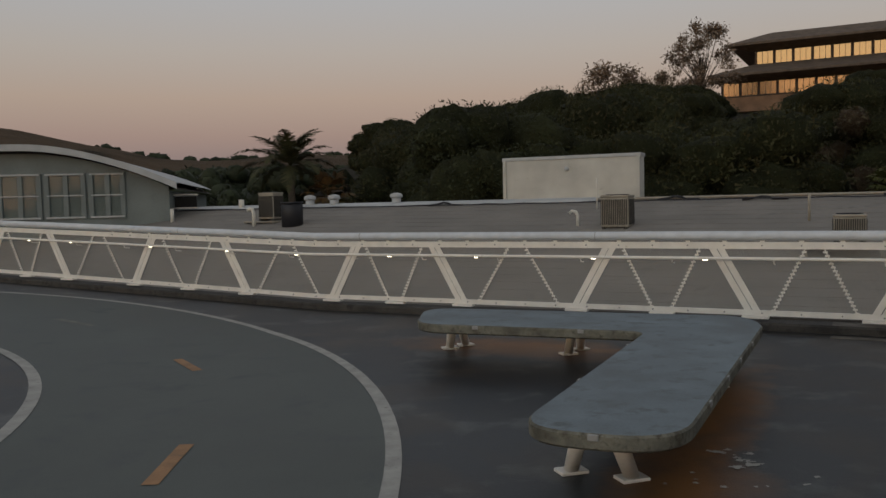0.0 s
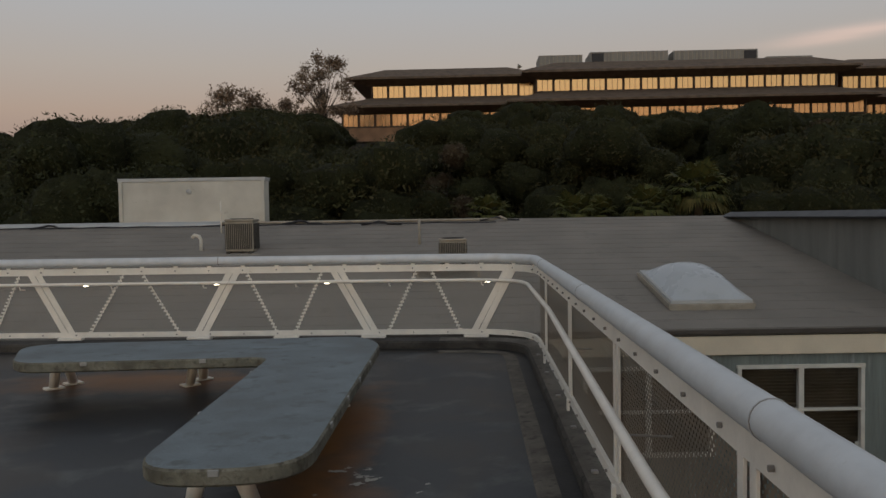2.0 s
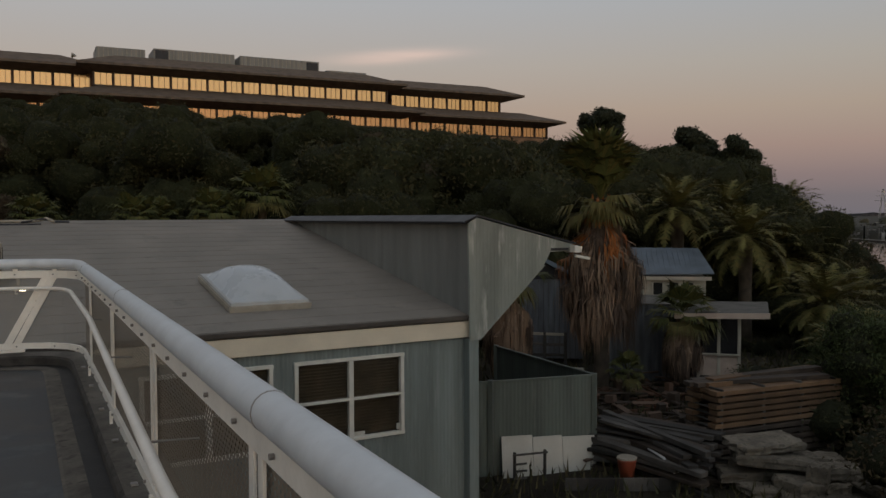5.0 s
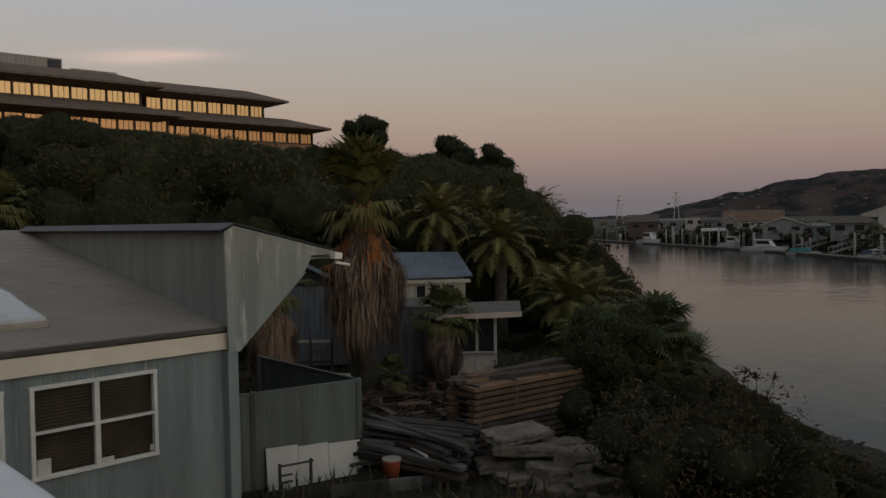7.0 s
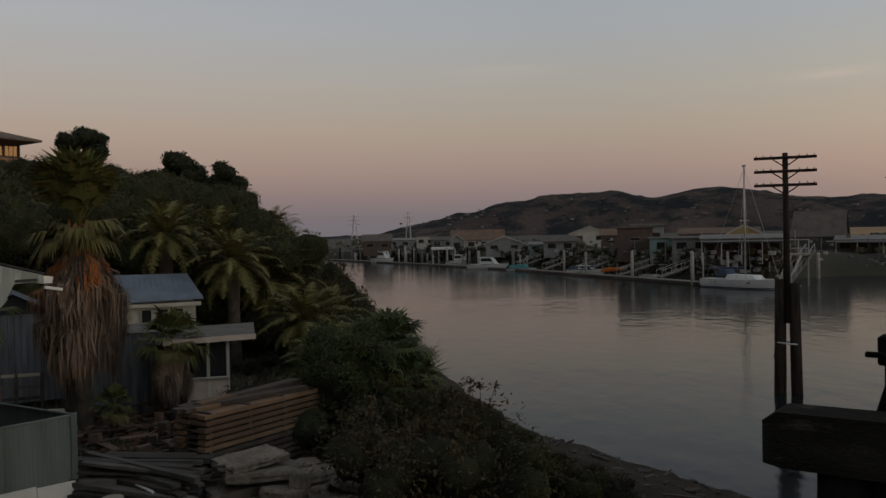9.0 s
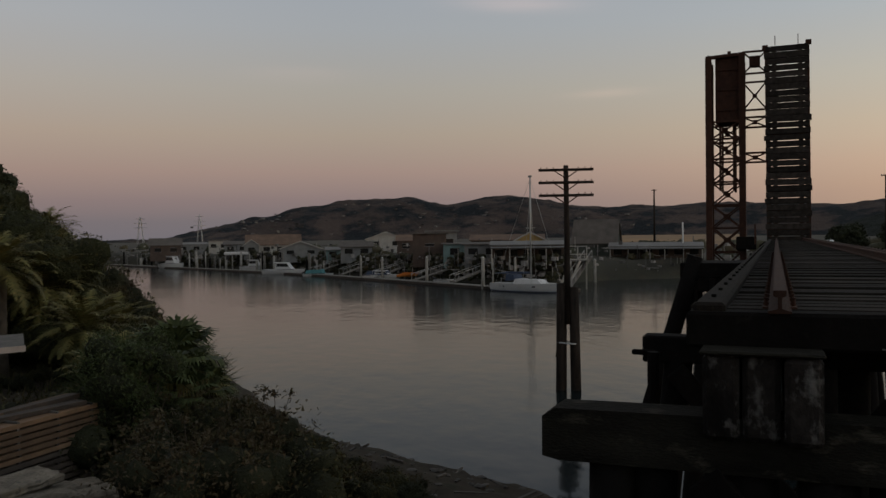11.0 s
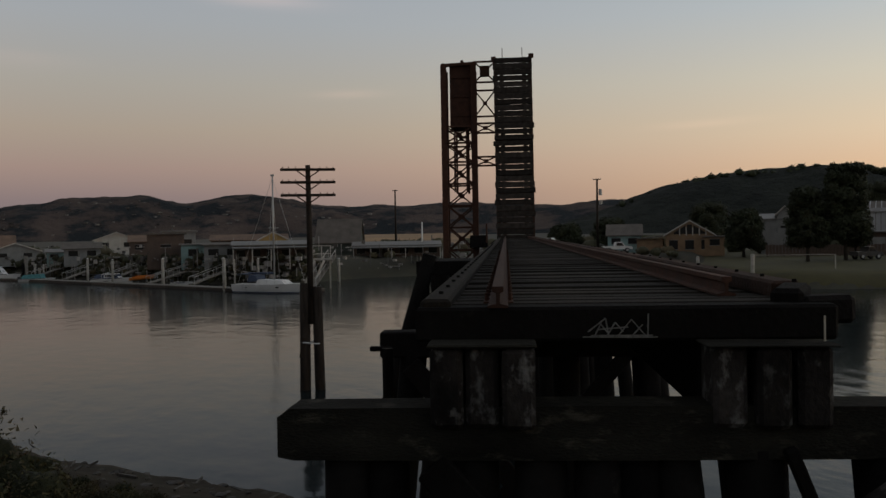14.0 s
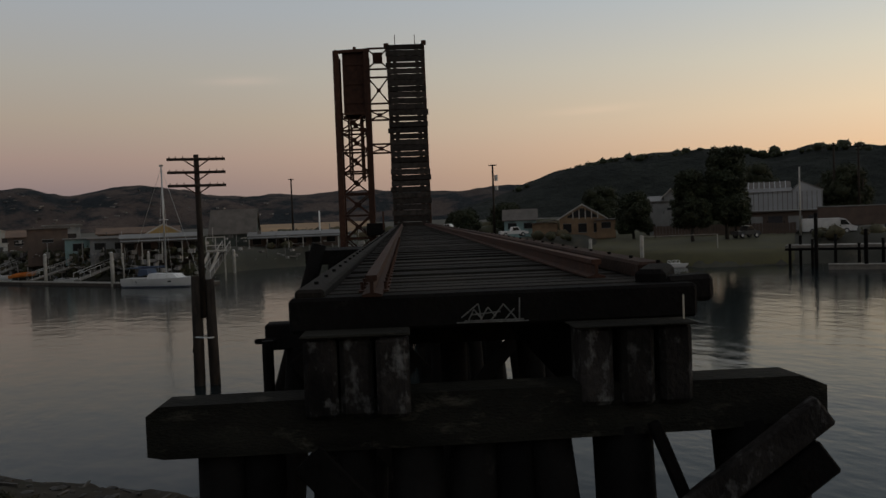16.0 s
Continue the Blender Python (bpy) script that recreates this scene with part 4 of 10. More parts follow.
    part("front_edge", Geo().beam((2.42, -0.22, -0.62), (3.86, -0.22, 0.68), 0.05, 0.03, 0.004), M_BAY, shed, "folded lower edge of the sheet")
    part("corner_post", Geo().box((2.33, -0.08, -2.6), (0.20, 0.24, 4.0), None, 0.01), M_CORRUGATED, shed, "sheet-clad corner post")
    g = Geo().prism([(2.10, -0.26, 1.50), (2.38, -0.26, 1.62), (4.58, -0.26, 1.085), (4.58, -0.26, 1.06), (2.38, -0.26, 1.59), (2.10, -0.26, 1.475)], (0, run + 0.6, 0))
    part("bay_roof", g, M_BLACK, shed, "dark felt bay roof")
    part("bay_edge", Geo().prism([(4.47, -0.36, 1.04), (4.66, -0.36, 1.01), (4.64, -0.36, 0.90), (4.47, -0.36, 0.90)], (0, 0.3, 0)), M_FRAME_WHITE, shed, "white gutter end")
    part("bay_edge", Geo().beam((4.44, -0.42, 0.84), (4.78, -0.42, 0.78), 0.05, 0.05, 0.005), M_FRAME_WHITE, shed)
    # rooflight: curb, frame, domed top
    cx, cy, w, d = -1.0, 2.10, 1.42, 2.15
    sky = part("rooflight", Geo().prism([(cx - w / 2, cy - d / 2, roof_z(cy - d / 2)), (cx + w / 2, cy - d / 2, roof_z(cy - d / 2)), (cx + w / 2, cy + d / 2, roof_z(cy + d / 2)), (cx - w / 2, cy + d / 2, roof_z(cy + d / 2))], (0, 0, 0.06)),
               M_AC, shed, "domed rooflight on a low kerb")
    for k, (grow, z0, z1) in enumerate(((0.03, 0.06, 0.115), (-0.05, 0.115, 0.165))):
        ww, dd = w + grow, d + grow
        part("rooflight_frame", Geo().prism([(cx - ww / 2, cy - dd / 2, roof_z(cy - dd / 2) + z0), (cx + ww / 2, cy - dd / 2, roof_z(cy - dd / 2) + z0), (cx + ww / 2, cy + dd / 2, roof_z(cy + dd / 2) + z0), (cx - ww / 2, cy + dd / 2, roof_z(cy + dd / 2) + z0)], (0, 0, z1 - z0)),
             M_AC if k == 0 else M_PALE_TRIM, sky, "dull tan metal frame")
    rows = []
    for i in range(17):
        v = -1 + 2 * i / 16
        row = []
        for j in range(17):
            u = -1 + 2 * j / 16
            h = 0.33 * (1 - abs(u) ** 2.6) ** 0.8 * (1 - abs(v) ** 2.6) ** 0.8
            y = cy + v * (d - 0.14) / 2
            row.append((cx + u * (w - 0.14) / 2, y, roof_z(y) + 0.155 + h))
        rows.append(row)
    part("dome", Geo().strip(rows), material("milky_acrylic", (0.42, 0.45, 0.48), rough=0.28, var=0.08, scale=2, bump=0.02), sky, "milky acrylic dome", smooth=True)
    return shed


build_workshop()


def on_roof(x, d):
    return SHED @ Matrix.Translation((x, d, roof_z(d)))


def condenser(m, w, dp, h, label):
    """An air-conditioning unit: cabinet, finned sides, top grille, feet."""
    u = thing("air_conditioner", m, label, "air conditioner", group="air conditioners on the roof")
    part("cabinet", Geo().box((0, 0, h / 2 + 0.08), (w, dp, h), None, 0.02), M_AC, u)
    fin = Geo().box((0, 0, 0), (w * 0.04, 0.02, h * 0.84)).mesh("fin", M_AC_FIN)
    fin_side = Geo().box((0, 0, 0), (0.02, dp * 0.04, h * 0.84)).mesh("fin", M_AC_FIN)
    for i in range(14):
        k = -0.44 + 0.88 * i / 13
        for me, p in ((fin, (w * k, -dp / 2 - 0.005, h / 2 + 0.08)), (fin, (w * k, dp / 2 + 0.005, h / 2 + 0.08)),
                      (fin_side, (-w / 2 - 0.005, dp * k, h / 2 + 0.08)), (fin_side, (w / 2 + 0.005, dp * k, h / 2 + 0.08))):
            ob = part("fin", me, None, u)
            ob.matrix_basis = Matrix.Translation(p)
    part("top_rim", Geo().box((0, 0, h + 0.10), (w * 1.04, dp * 1.04, 0.05), None, 0.015), M_AC, u)
    g = Geo()
    for r in np.linspace(0.1, 0.42, 5) * w:
        g.tube([(r * math.cos(a), r * math.sin(a), h + 0.135) for a in np.linspace(0, 2 * math.pi, 25)], 0.008, 4)
    part("fan_grille", g, M_BLACK, u)
    for x in (-w * 0.4, w * 0.4):
        part("foot", Geo().box((x, 0, 0.04), (0.08, dp * 1.1, 0.10)), M_AC_FIN, u)
    part("tray", Geo().box((-0.15, 0, 0.0), (w + 0.6, dp + 0.3, 0.05), None, 0.01), M_AC, u, "sheet metal tray")
    return u


condenser(on_roof(-9.95, 6.15) @ Matrix.Translation((0, 0, -0.09)), 0.62, 0.62, 0.68, "beige air-conditioning unit on a tray on the roof")
condenser(on_roof(-5.25, 3.6) @ Matrix.Translation((0, 0, 0.19)), 0.52, 0.48, 0.42, "small beige air-conditioning unit low on the roof")
condenser(on_roof(-20.35, 7.2), 0.52, 0.5, 0.72, "pale air-conditioning unit beside a black water tank")


def roof_pipe(x, d, h, bend, label, r=0.05, mat=None):
    m = on_roof(x, d)
    pts = [(0, 0, -0.05), (0, 0, h)]
    if bend:
        pts = [(0, 0, -0.05), (0, 0, h - 0.12), (bend * 0.04, 0, h - 0.03), (bend * 0.14, 0, h), (bend * 0.2, 0, h - 0.06)]
    return solid("vent_pipe", Geo().tube(pts, r, 10), mat or M_FRAME_WHITE, label, "pipe", group="vent pipes on the roof", smooth=True, m=m)


roof_pipe(-20.45, 6.5, 0.52, -1, "white bent pipe beside a condenser", 0.055)
roof_pipe(-24.2, 7.3, 0.42, 0, "short cream vent pipe", 0.06)
roof_pipe(-10.9, 6.2, 0.36, -1, "white bent pipe beside a condenser", 0.04)
roof_pipe(-23.0, 9.2, 0.32, 0, "short pale vent pipe on the ridge", 0.09)
roof_pipe(-5.95, 6.5, 0.6, 0, "thin grey pole on the roof", 0.03, M_AC)
roof_pipe(-10.95, 8.2, 0.8, 0, "thin aerial pole on the roof", 0.02)
for x in (-20.5, -19.6, -17.4):
    v = thing("roof_vent", on_roof(x, 9.45), "squat pale roof vent with a domed cap", "vent", group="ridge vents")
    part("stack", Geo().tube([(0, 0, -0.05), (0, 0, 0.22)], 0.14, 12), M_PALE_TRIM, v, smooth=True)
    part("cap", Geo().tube([(0, 0, 0.2), (0, 0, 0.24), (0, 0, 0.32), (0, 0, 0.36)], [0.17, 0.2, 0.17, 0.04], 12), M_PALE_TRIM, v, smooth=True)
for x, d in ((-15.6, 9.0), (-9.1, 9.15), (-7.0, 8.9), (-3.9, 9.25)):
    g = Geo().tube([(-0.5, 0, 0.03), (-0.22, 0.05, 0.07), (-0.05, 0.02, 0.11), (0.12, 0, 0.09), (0.2, 0.06, 0.04), (0.55, 0.03, 0.03)], 0.028, 7)
    solid("cable_loop", g, M_BLACK, "coiled dark cable loop lying on the ridge", "cable", m=on_roof(x, d), smooth=True)
stand = Geo()
for x, y in ((-0.6, 0.0), (0.6, 0.0), (-0.6, 0.4), (0.6, 0.4)):
    stand.beam((x, y, -0.02), (x, y, 0.20), 0.04, 0.04)
stand.beam((-0.75, 0, 0.20), (0.75, 0, 0.20), 0.05, 0.05)
stand.beam((-0.75, 0.4, 0.20), (0.75, 0.4, 0.20), 0.05, 0.05)
solid("pipe_rack", stand, M_AC, "low metal stand under the roof pipes", "stand", m=on_roof(-5.35, 3.4))
tank = thing("water_tank", on_roof(-19.2, 6.6), "black plastic water tank on the roof", "tank")
part("shell", Geo().tube([(0, 0, -0.08), (0, 0, 0.58), (0, 0, 0.62)], [0.30, 0.30, 0.27], 20), M_BLACK, tank, smooth=True)
part("lid", Geo().tube([(0, 0, 0.62), (0, 0, 0.67)], [0.32, 0.31], 20), M_BLACK, tank, smooth=True)


def build_roof_cabin():
    m = Matrix.Translation((-0.375, 25.36, 1.2)) @ Matrix.Rotation(math.atan2(-0.337, 0.942), 4, "Z")
    c = thing("roof_cabin", m, "off-white sheet-metal cabin behind the roof ridge", "cabin")
    part("body", Geo().box((2.06, 0.3, 0.3), (4.12, 0.6, 2.5), None, 0.01), M_WHITE_SHEET, c)
    part("cap_flashing", Geo().box((2.06, 0.3, 1.56), (4.18, 0.66, 0.1), None, 0.01), M_PALE_TRIM, c, "pale cap flashing")
    for x in (0.05, 4.07):
        part("corner_trim", Geo().box((x, -0.02, 0.3), (0.10, 0.06, 2.44), None, 0.005), M_WHITE_SHEET, c)
    part("wall_fitting", Geo().tube([(1.98, 0.0, 1.22), (1.98, -0.06, 1.22)], 0.07, 12), M_PALE_TRIM, c, "round wall fitting", smooth=True)
    part("base_flashing", Geo().box((1.3, -0.10, 0.16), (2.4, 0.06, 0.16), None, 0.005), M_PALE_TRIM, c)
    part("wall_light", Geo().box((2.48, -0.08, 0.17), (0.85, 0.05, 0.10), None, 0.01), lamp_material("warm_strip", (1.0, 0.72, 0.42), 0.9), c, "lit warm strip at the wall's foot")


build_roof_cabin()


def build_arched_hall():
    """The hall with a bowed roof: front wall, trim, three double windows."""
    k = 1.0
    a, b = Vector((-19.6, 22.9)), Vector((-10.45, 25.578))
    m = Matrix.Translation((a.x, a.y, 0)) @ Matrix.Rotation(math.atan2(b.y - a.y, b.x - a.x), 4, "Z")
    L = (b - a).length
    hall = thing("arched_hall", m, "blue-grey hall with a bowed white-edged roof", "building")

    def arch(x):
        t = max(0.0, (x - 4.9) / 4.9)
        return 3.37 - 1.46 * t ** 1.75

    xs = np.linspace(-10, L - 0.5, 60)
    wall = Geo().strip([[(x, 0, arch(x) - 0.05) for x in xs], [(x, 0, -2.0) for x in xs]])
    part("front_wall", wall, M_GREY_PAINT, hall, "painted blue-grey board wall")
    part("end_wall", Geo().strip([[(L - 0.5, 0, 2.1), (L - 0.5, 14, 2.1)], [(L - 0.5, 0, -2), (L - 0.5, 14, -2)]]), M_GREY_PAINT, hall)
    xs2 = np.linspace(-10, L - 0.2, 70)
    tr = Geo()
    tr.strip([[(x, y, arch(min(x, L)) - (x - L) * 0.35 * (x > L) + dz) for x in xs2] for y, dz in ((-0.5, 0.0), (-0.5, 0.2), (14, 0.2))])
    part("bowed_roof", tr, M_PALE_TRIM, hall, "pale bowed roof edge")
    # soffit takes the dark edge colour, which paints in the shade under the roof
    part("soffit", Geo().strip([[(x, y, arch(min(x, L)) - (x - L) * 0.35 * (x > L) - 0.005) for x in xs2] for y in (-0.49, 13.9)]), M_EDGE_AND_SHADE, hall, "soffit coloured dark for the shade under the roof")
    zt, zb = 2.66, 1.33
    for u0, u1 in ((1.0, 2.3), (2.5, 3.9), (4.1, 5.22), (5.44, 6.50), (6.72, 7.66)):
        w = part("window", Geo().box(((u0 + u1) / 2, 0.05, (zt + zb) / 2), (u1 - u0, 0.04, zt - zb)), M_BLIND_GREY, hall, "pale-framed window with drawn grey blind")
        f = Geo()
        sides = Geo()
        for u in (u0, u1, u0 + (u1 - u0) * 0.52):
            sides.box((u, -0.03, (zt + zb) / 2), (0.15, 0.07, zt - zb + 0.1), None, 0.01)
        part("side_frame", sides, M_GREY_PAINT, w, "blue-grey painted window post")
        for z in (zt, zb):
            f.box(((u0 + u1) / 2, -0.035, z), (u1 - u0 + 0.06, 0.09, 0.06), None, 0.01)
        f.box(((u0 + u1) / 2, -0.03, zb + (zt - zb) * 0.51), (u1 - u0, 0.075, 0.045), None, 0.01)
        part("frame", f, M_PALE_TRIM, w, "pale window frame")
        for q0, q1 in ((u0, u0 + (u1 - u0) * 0.52), (u0 + (u1 - u0) * 0.52, u1)):
            for z0, z1 in ((zb, zb + 0.65), (zb + 0.65, zt)):
                part("pane", Geo().box(((q0 + q1) / 2, 0.0, (z0 + z1) / 2), (q1 - q0 - 0.1, 0.01, z1 - z0 - 0.06)), M_CLEAR, w, "dim glass pane")
    part("small_window", Geo().box((L - 0.12, 1.2, 1.74), (0.70, 0.08, 0.36)), M_WINDOW, hall)
    for z in (1.56, 2.0):
        part("window_bar", Geo().box((L - 0.12, 1.14, z - 0.02), (0.78, 0.06, 0.05)), M_FRAME_WHITE, hall)


build_arched_hall()


# ---- the office building on the hill ----
def build_office():
    m = Matrix.Translation((27.07, 105.54, 0)) @ Matrix.Rotation(math.atan2(-0.38828, 0.92154), 4, "Z")   # x along the front, -y towards the water
    off = thing("office_building", m, "long brown office with sunset-lit mirror windows under hipped eaves", "building")

    def hip(x0, x1, y0, y1, z_eave, z_top, run):
        a = [(x0, y0, z_eave), (x1, y0, z_eave), (x1, y1, z_eave), (x0, y1, z_eave)]
        b = [(x0 + run, y0 + run, z_top), (x1 - run, y0 + run, z_top), (x1 - run, y1 - run, z_top), (x0 + run, y1 - run, z_top)]
        low = [(x, y, z - 0.28) for x, y, z in a]
        inner = [(x0 + 2.6, y0 + 2.6, z_eave - 0.9), (x1 - 2.6, y0 + 2.6, z_eave - 0.9), (x1 - 2.6, y1 - 2.6, z_eave - 0.9), (x0 + 2.6, y1 - 2.6, z_eave - 0.9)]
        g = Geo().add(a + b + low + inner, [(4, 5, 6, 7)] + [(i, (i + 1) % 4, 4 + (i + 1) % 4, 4 + i) for i in range(4)]
                      + [(8 + i, 8 + (i + 1) % 4, (i + 1) % 4, i) for i in range(4)] + [(12 + i, 12 + (i + 1) % 4, 8 + (i + 1) % 4, 8 + i) for i in range(4)])
        return g

    rim = material("dark_mullion", (0.06, 0.038, 0.026), rough=0.6, var=0.2)
    bar = material("bronze_glazing_bar", (0.30, 0.21, 0.145), rough=0.6, var=0.2)
    # blocks along the front: x from, x to, front y, upper window sill and head, lower window sill and head
    blocks = [(0.0, 23.5, 0.0, 17.36, 19.15, 13.45, 15.25), (22.5, 62.5, -2.5, 17.5, 19.25, 13.8, 15.75), (61.0, 83.0, 0.0, 17.4, 19.15, 13.6, 15.45)]
    for n, (x0, x1, y0, s1, h1, s0, h0) in enumerate(blocks):
        ws, we = x0 + 2.0, x1 - 2.0
        if n == 1:
            ws, we = x0 + 1.0, x1 - 1.2
        if n == 0:
            we = x1
        part("wall", Geo().box(((ws + we) / 2, y0 + 10.6, (h1 + s1) / 2 + 0.2), (we - ws, 16, h1 - s1 + 0.9)), M_BROWN_WOOD, off, "brown timber-clad wall")
        lo_ws, lo_we = ws - 3.6, we + (7.0 if n == 2 else 2.5)
        part("wall", Geo().box(((lo_ws + lo_we) / 2, y0 + 8.2, 13.8), (lo_we - lo_ws, 16, 4.4)), M_BROWN_WOOD, off)
        part("roof", hip(x0 - 0.9, x1 + 1.0, y0, y0 + 20, 19.8, 21.45, 4.5), M_SHINGLE, off, "dark brown shingled hipped roof")
        part("eave_roof", hip(x0 - 2.9, x1 + (6.8 if n == 2 else 2.5), y0 - 2.6, y0 + 18, 15.85, 17.4, 4.9), M_SHINGLE, off, "dark brown shingled skirt roof")
        for a, b, sill, head, y in ((ws, we, s1, h1, y0 + 2.55), (lo_ws, lo_we, s0, h0, y0 + 0.15)):
            count = int((b - a) / 2.12)
            step = (b - a) / count
            for i in range(count):
                u = a + step * (i + 0.5)
                part("window", Geo().box((u, y, (sill + head) / 2), (step - 0.34, 0.06, head - sill)), M_OFFICE_GLASS if sill > 16 else M_OFFICE_GLASS_DIM, off, "bronze mirror window glowing with sunset")
            mull = Geo().box((0, 0, 0), (0.20, 0.30, head - sill + 0.1), None, 0.03).mesh("mullion", rim)
            thin = Geo().box((0, 0, 0), (0.05, 0.06, head - sill), None, 0.01).mesh("glazing_bar", bar)
            for i in range(count + 1):
                ob = part("mullion", mull, None, off)
                ob.matrix_basis = Matrix.Translation((a + step * i, y - 0.12, (sill + head) / 2))
                for q in ((0.36, 0.66) if i < count else ()):
                    ob = part("glazing_bar", thin, None, off)
                    ob.matrix_basis = Matrix.Translation((a + step * (i + q), y - 0.05, (sill + head) / 2))
            part("sill_band", Geo().box(((a + b) / 2, y - 0.1, sill - 0.12), (b - a + 0.2, 0.5, 0.2), None, 0.03), rim, off)
        part("spandrel", Geo().box(((lo_ws + lo_we) / 2, y0 + 0.0, 12.42), (lo_we - lo_ws, 0.3, 1.9), None, 0.03), M_BROWN_WOOD, off, "brown timber spandrel")
        # black box under the spandrel: the undercroft's shade is put into its colour
        part("undercroft", Geo().box(((lo_ws + lo_we) / 2, y0 + 4.5, 10.5), (lo_we - lo_ws - 1, 8, 1.9)), M_BLACK, off, "black box standing in for the undercroft's shade")
    lit = lamp_material("soffit_lamp", (1.0, 0.95, 0.8), 6.0)
    for x, z in ((5.1, 11.0), (6.0, 10.4)):
        part("soffit_lamp", Geo().box((x, 0.2, z), (0.5, 0.3, 0.18), None, 0.03), lit, off, "lit soffit lamp")
    # plant rooms on the roof
    for x0, x1, zt, yb in ((24.2, 30.0, 22.9, 7.0), (31.0, 41.3, 23.2, 7.0), (42.0, 53.0, 23.15, 7.0), (54.5, 60.5, 22.3, 8.0)):
        p = part("plant_room", Geo().box(((x0 + x1) / 2, yb, (zt + 20.6) / 2), (x1 - x0, 5, zt - 20.6), None, 0.04), material("ribbed_plant_cladding", (0.23, 0.22, 0.20), rough=0.6, var=0.2, scale=1.0, stretch=(3, 1, 0.2)), off, "pale ribbed plant room")
        g = Geo()
        for x in np.arange(x0 + 0.3, x1 - 0.2, 0.55):
            g.box((x, yb - 2.53, (zt + 20.9) / 2), (0.10, 0.05, zt - 21.1))
        part("cladding_ribs", g, M_AC, p)
        if x1 - x0 > 8:
            part("louvre", Geo().box((x0 + 1.0 if x0 < 35 else x1 - 1.0, yb - 2.56, (zt + 21) / 2), (1.6, 0.06, zt - 21.4)), M_BLACK, p, "dark louvre")
    part("satellite_dish", Geo().tube([(21.3, 5, 20.7), (21.4, 5, 21.3), (21.7, 4.8, 21.7)], [0.05, 0.05, 0.35], 10), M_AC, off, "small satellite dish")


build_office()


# ---- trees ----
def leaf_cloud(rng, centres, per, size, spread, inner=0.55):
    """Small three-cornered leaf sprays round each centre."""
    n = len(centres) * per
    c = np.repeat(np.array([p[:3] for p in centres]), per, 0)
    r = np.repeat(np.array([p[3] for p in centres]), per, 0)
    d = rng.normal(size=(n, 3))
    d /= np.linalg.norm(d, axis=1)[:, None] + 1e-9
    rad = r * (inner + (1.08 - inner) * rng.random(n) ** 0.95) * spread
    pos = c + d * rad[:, None] * [1, 1, 0.85]
    u = d * 0.5 + rng.normal(size=(n, 3)) * 0.8
    u /= np.linalg.norm(u, axis=1)[:, None] + 1e-9
    w = np.cross(d + 0.5 * rng.normal(size=(n, 3)), u)
    w /= np.linalg.norm(w, axis=1)[:, None] + 1e-9
    s = size * (0.5 + rng.random(n))[:, None]
    v = np.stack([pos - u * s - w * s * 0.45, pos - u * s + w * s * 0.45, pos + u * s], 1).reshape(-1, 3)
    return v, np.arange(3 * n).reshape(n, 3)


def blade_cloud(rng, centres, per, length, width, rise):
    """Narrow blades that spray outwards and up from each centre."""
    n = len(centres) * per
    c = np.repeat(np.array([p[:3] for p in centres]), per, 0)
    r = np.repeat(np.array([p[3] for p in centres]), per, 0)
    d = rng.normal(size=(n, 3))
    d[:, 2] = d[:, 2] * 0.8 + rise
    d /= np.linalg.norm(d, axis=1)[:, None] + 1e-9
    base = c + d * (r * (0.25 + 0.55 * rng.random(n)))[:, None]
    L = length * (0.5 + rng.random(n))[:, None]
    side_way = np.cross(d, rng.normal(size=(n, 3)))
    side_way /= np.linalg.norm(side_way, axis=1)[:, None] + 1e-9
    tip = base + d * L + rng.normal(size=(n, 3)) * L * 0.18 - np.array([0, 0, 1.0]) * L * 0.2
    v = np.stack([base - side_way * width, base + side_way * width, tip], 1).reshape(-1, 3)
    return v, np.arange(3 * n).reshape(n, 3)


def cloud_mesh(name, v, f, mat):
    me = bpy.data.meshes.new(name)
    me.vertices.add(len(v)), me.loops.add(f.size), me.polygons.add(len(f))
    me.vertices.foreach_set("co", np.asarray(v, np.float32).ravel())
    me.loops.foreach_set("vertex_index", np.asarray(f, np.int32).ravel())
    me.polygons.foreach_set("loop_start", np.arange(0, f.size, f.shape[1], dtype=np.int32))
    me.polygons.foreach_set("loop_total", np.full(len(f), f.shape[1], np.int32))
    me.materials.append(mat)
    me.update(calc_edges=True)
    return me


def blob(rng, c, r, squash=0.85, n=8):
    """A dark uneven inner mass that keeps a crown from being seen through."""
    rows = []
    off = rng.random() * 50
    for i in range(n + 1):
        th = math.pi * i / n
        row = []
        for j in range(2 * n):
            ph = math.pi * j / n
            u = Vector((math.sin(th) * math.cos(ph), math.sin(th) * math.sin(ph), math.cos(th)))
            k = r * (1.0 + 0.5 * noise.noise(u * 1.9 + Vector((off, off, off))))
            row.append((c[0] + k * u.x, c[1] + k * u.y, c[2] + k * squash * u.z))
        rows.append(row)
    return Geo().strip(rows, close=True)


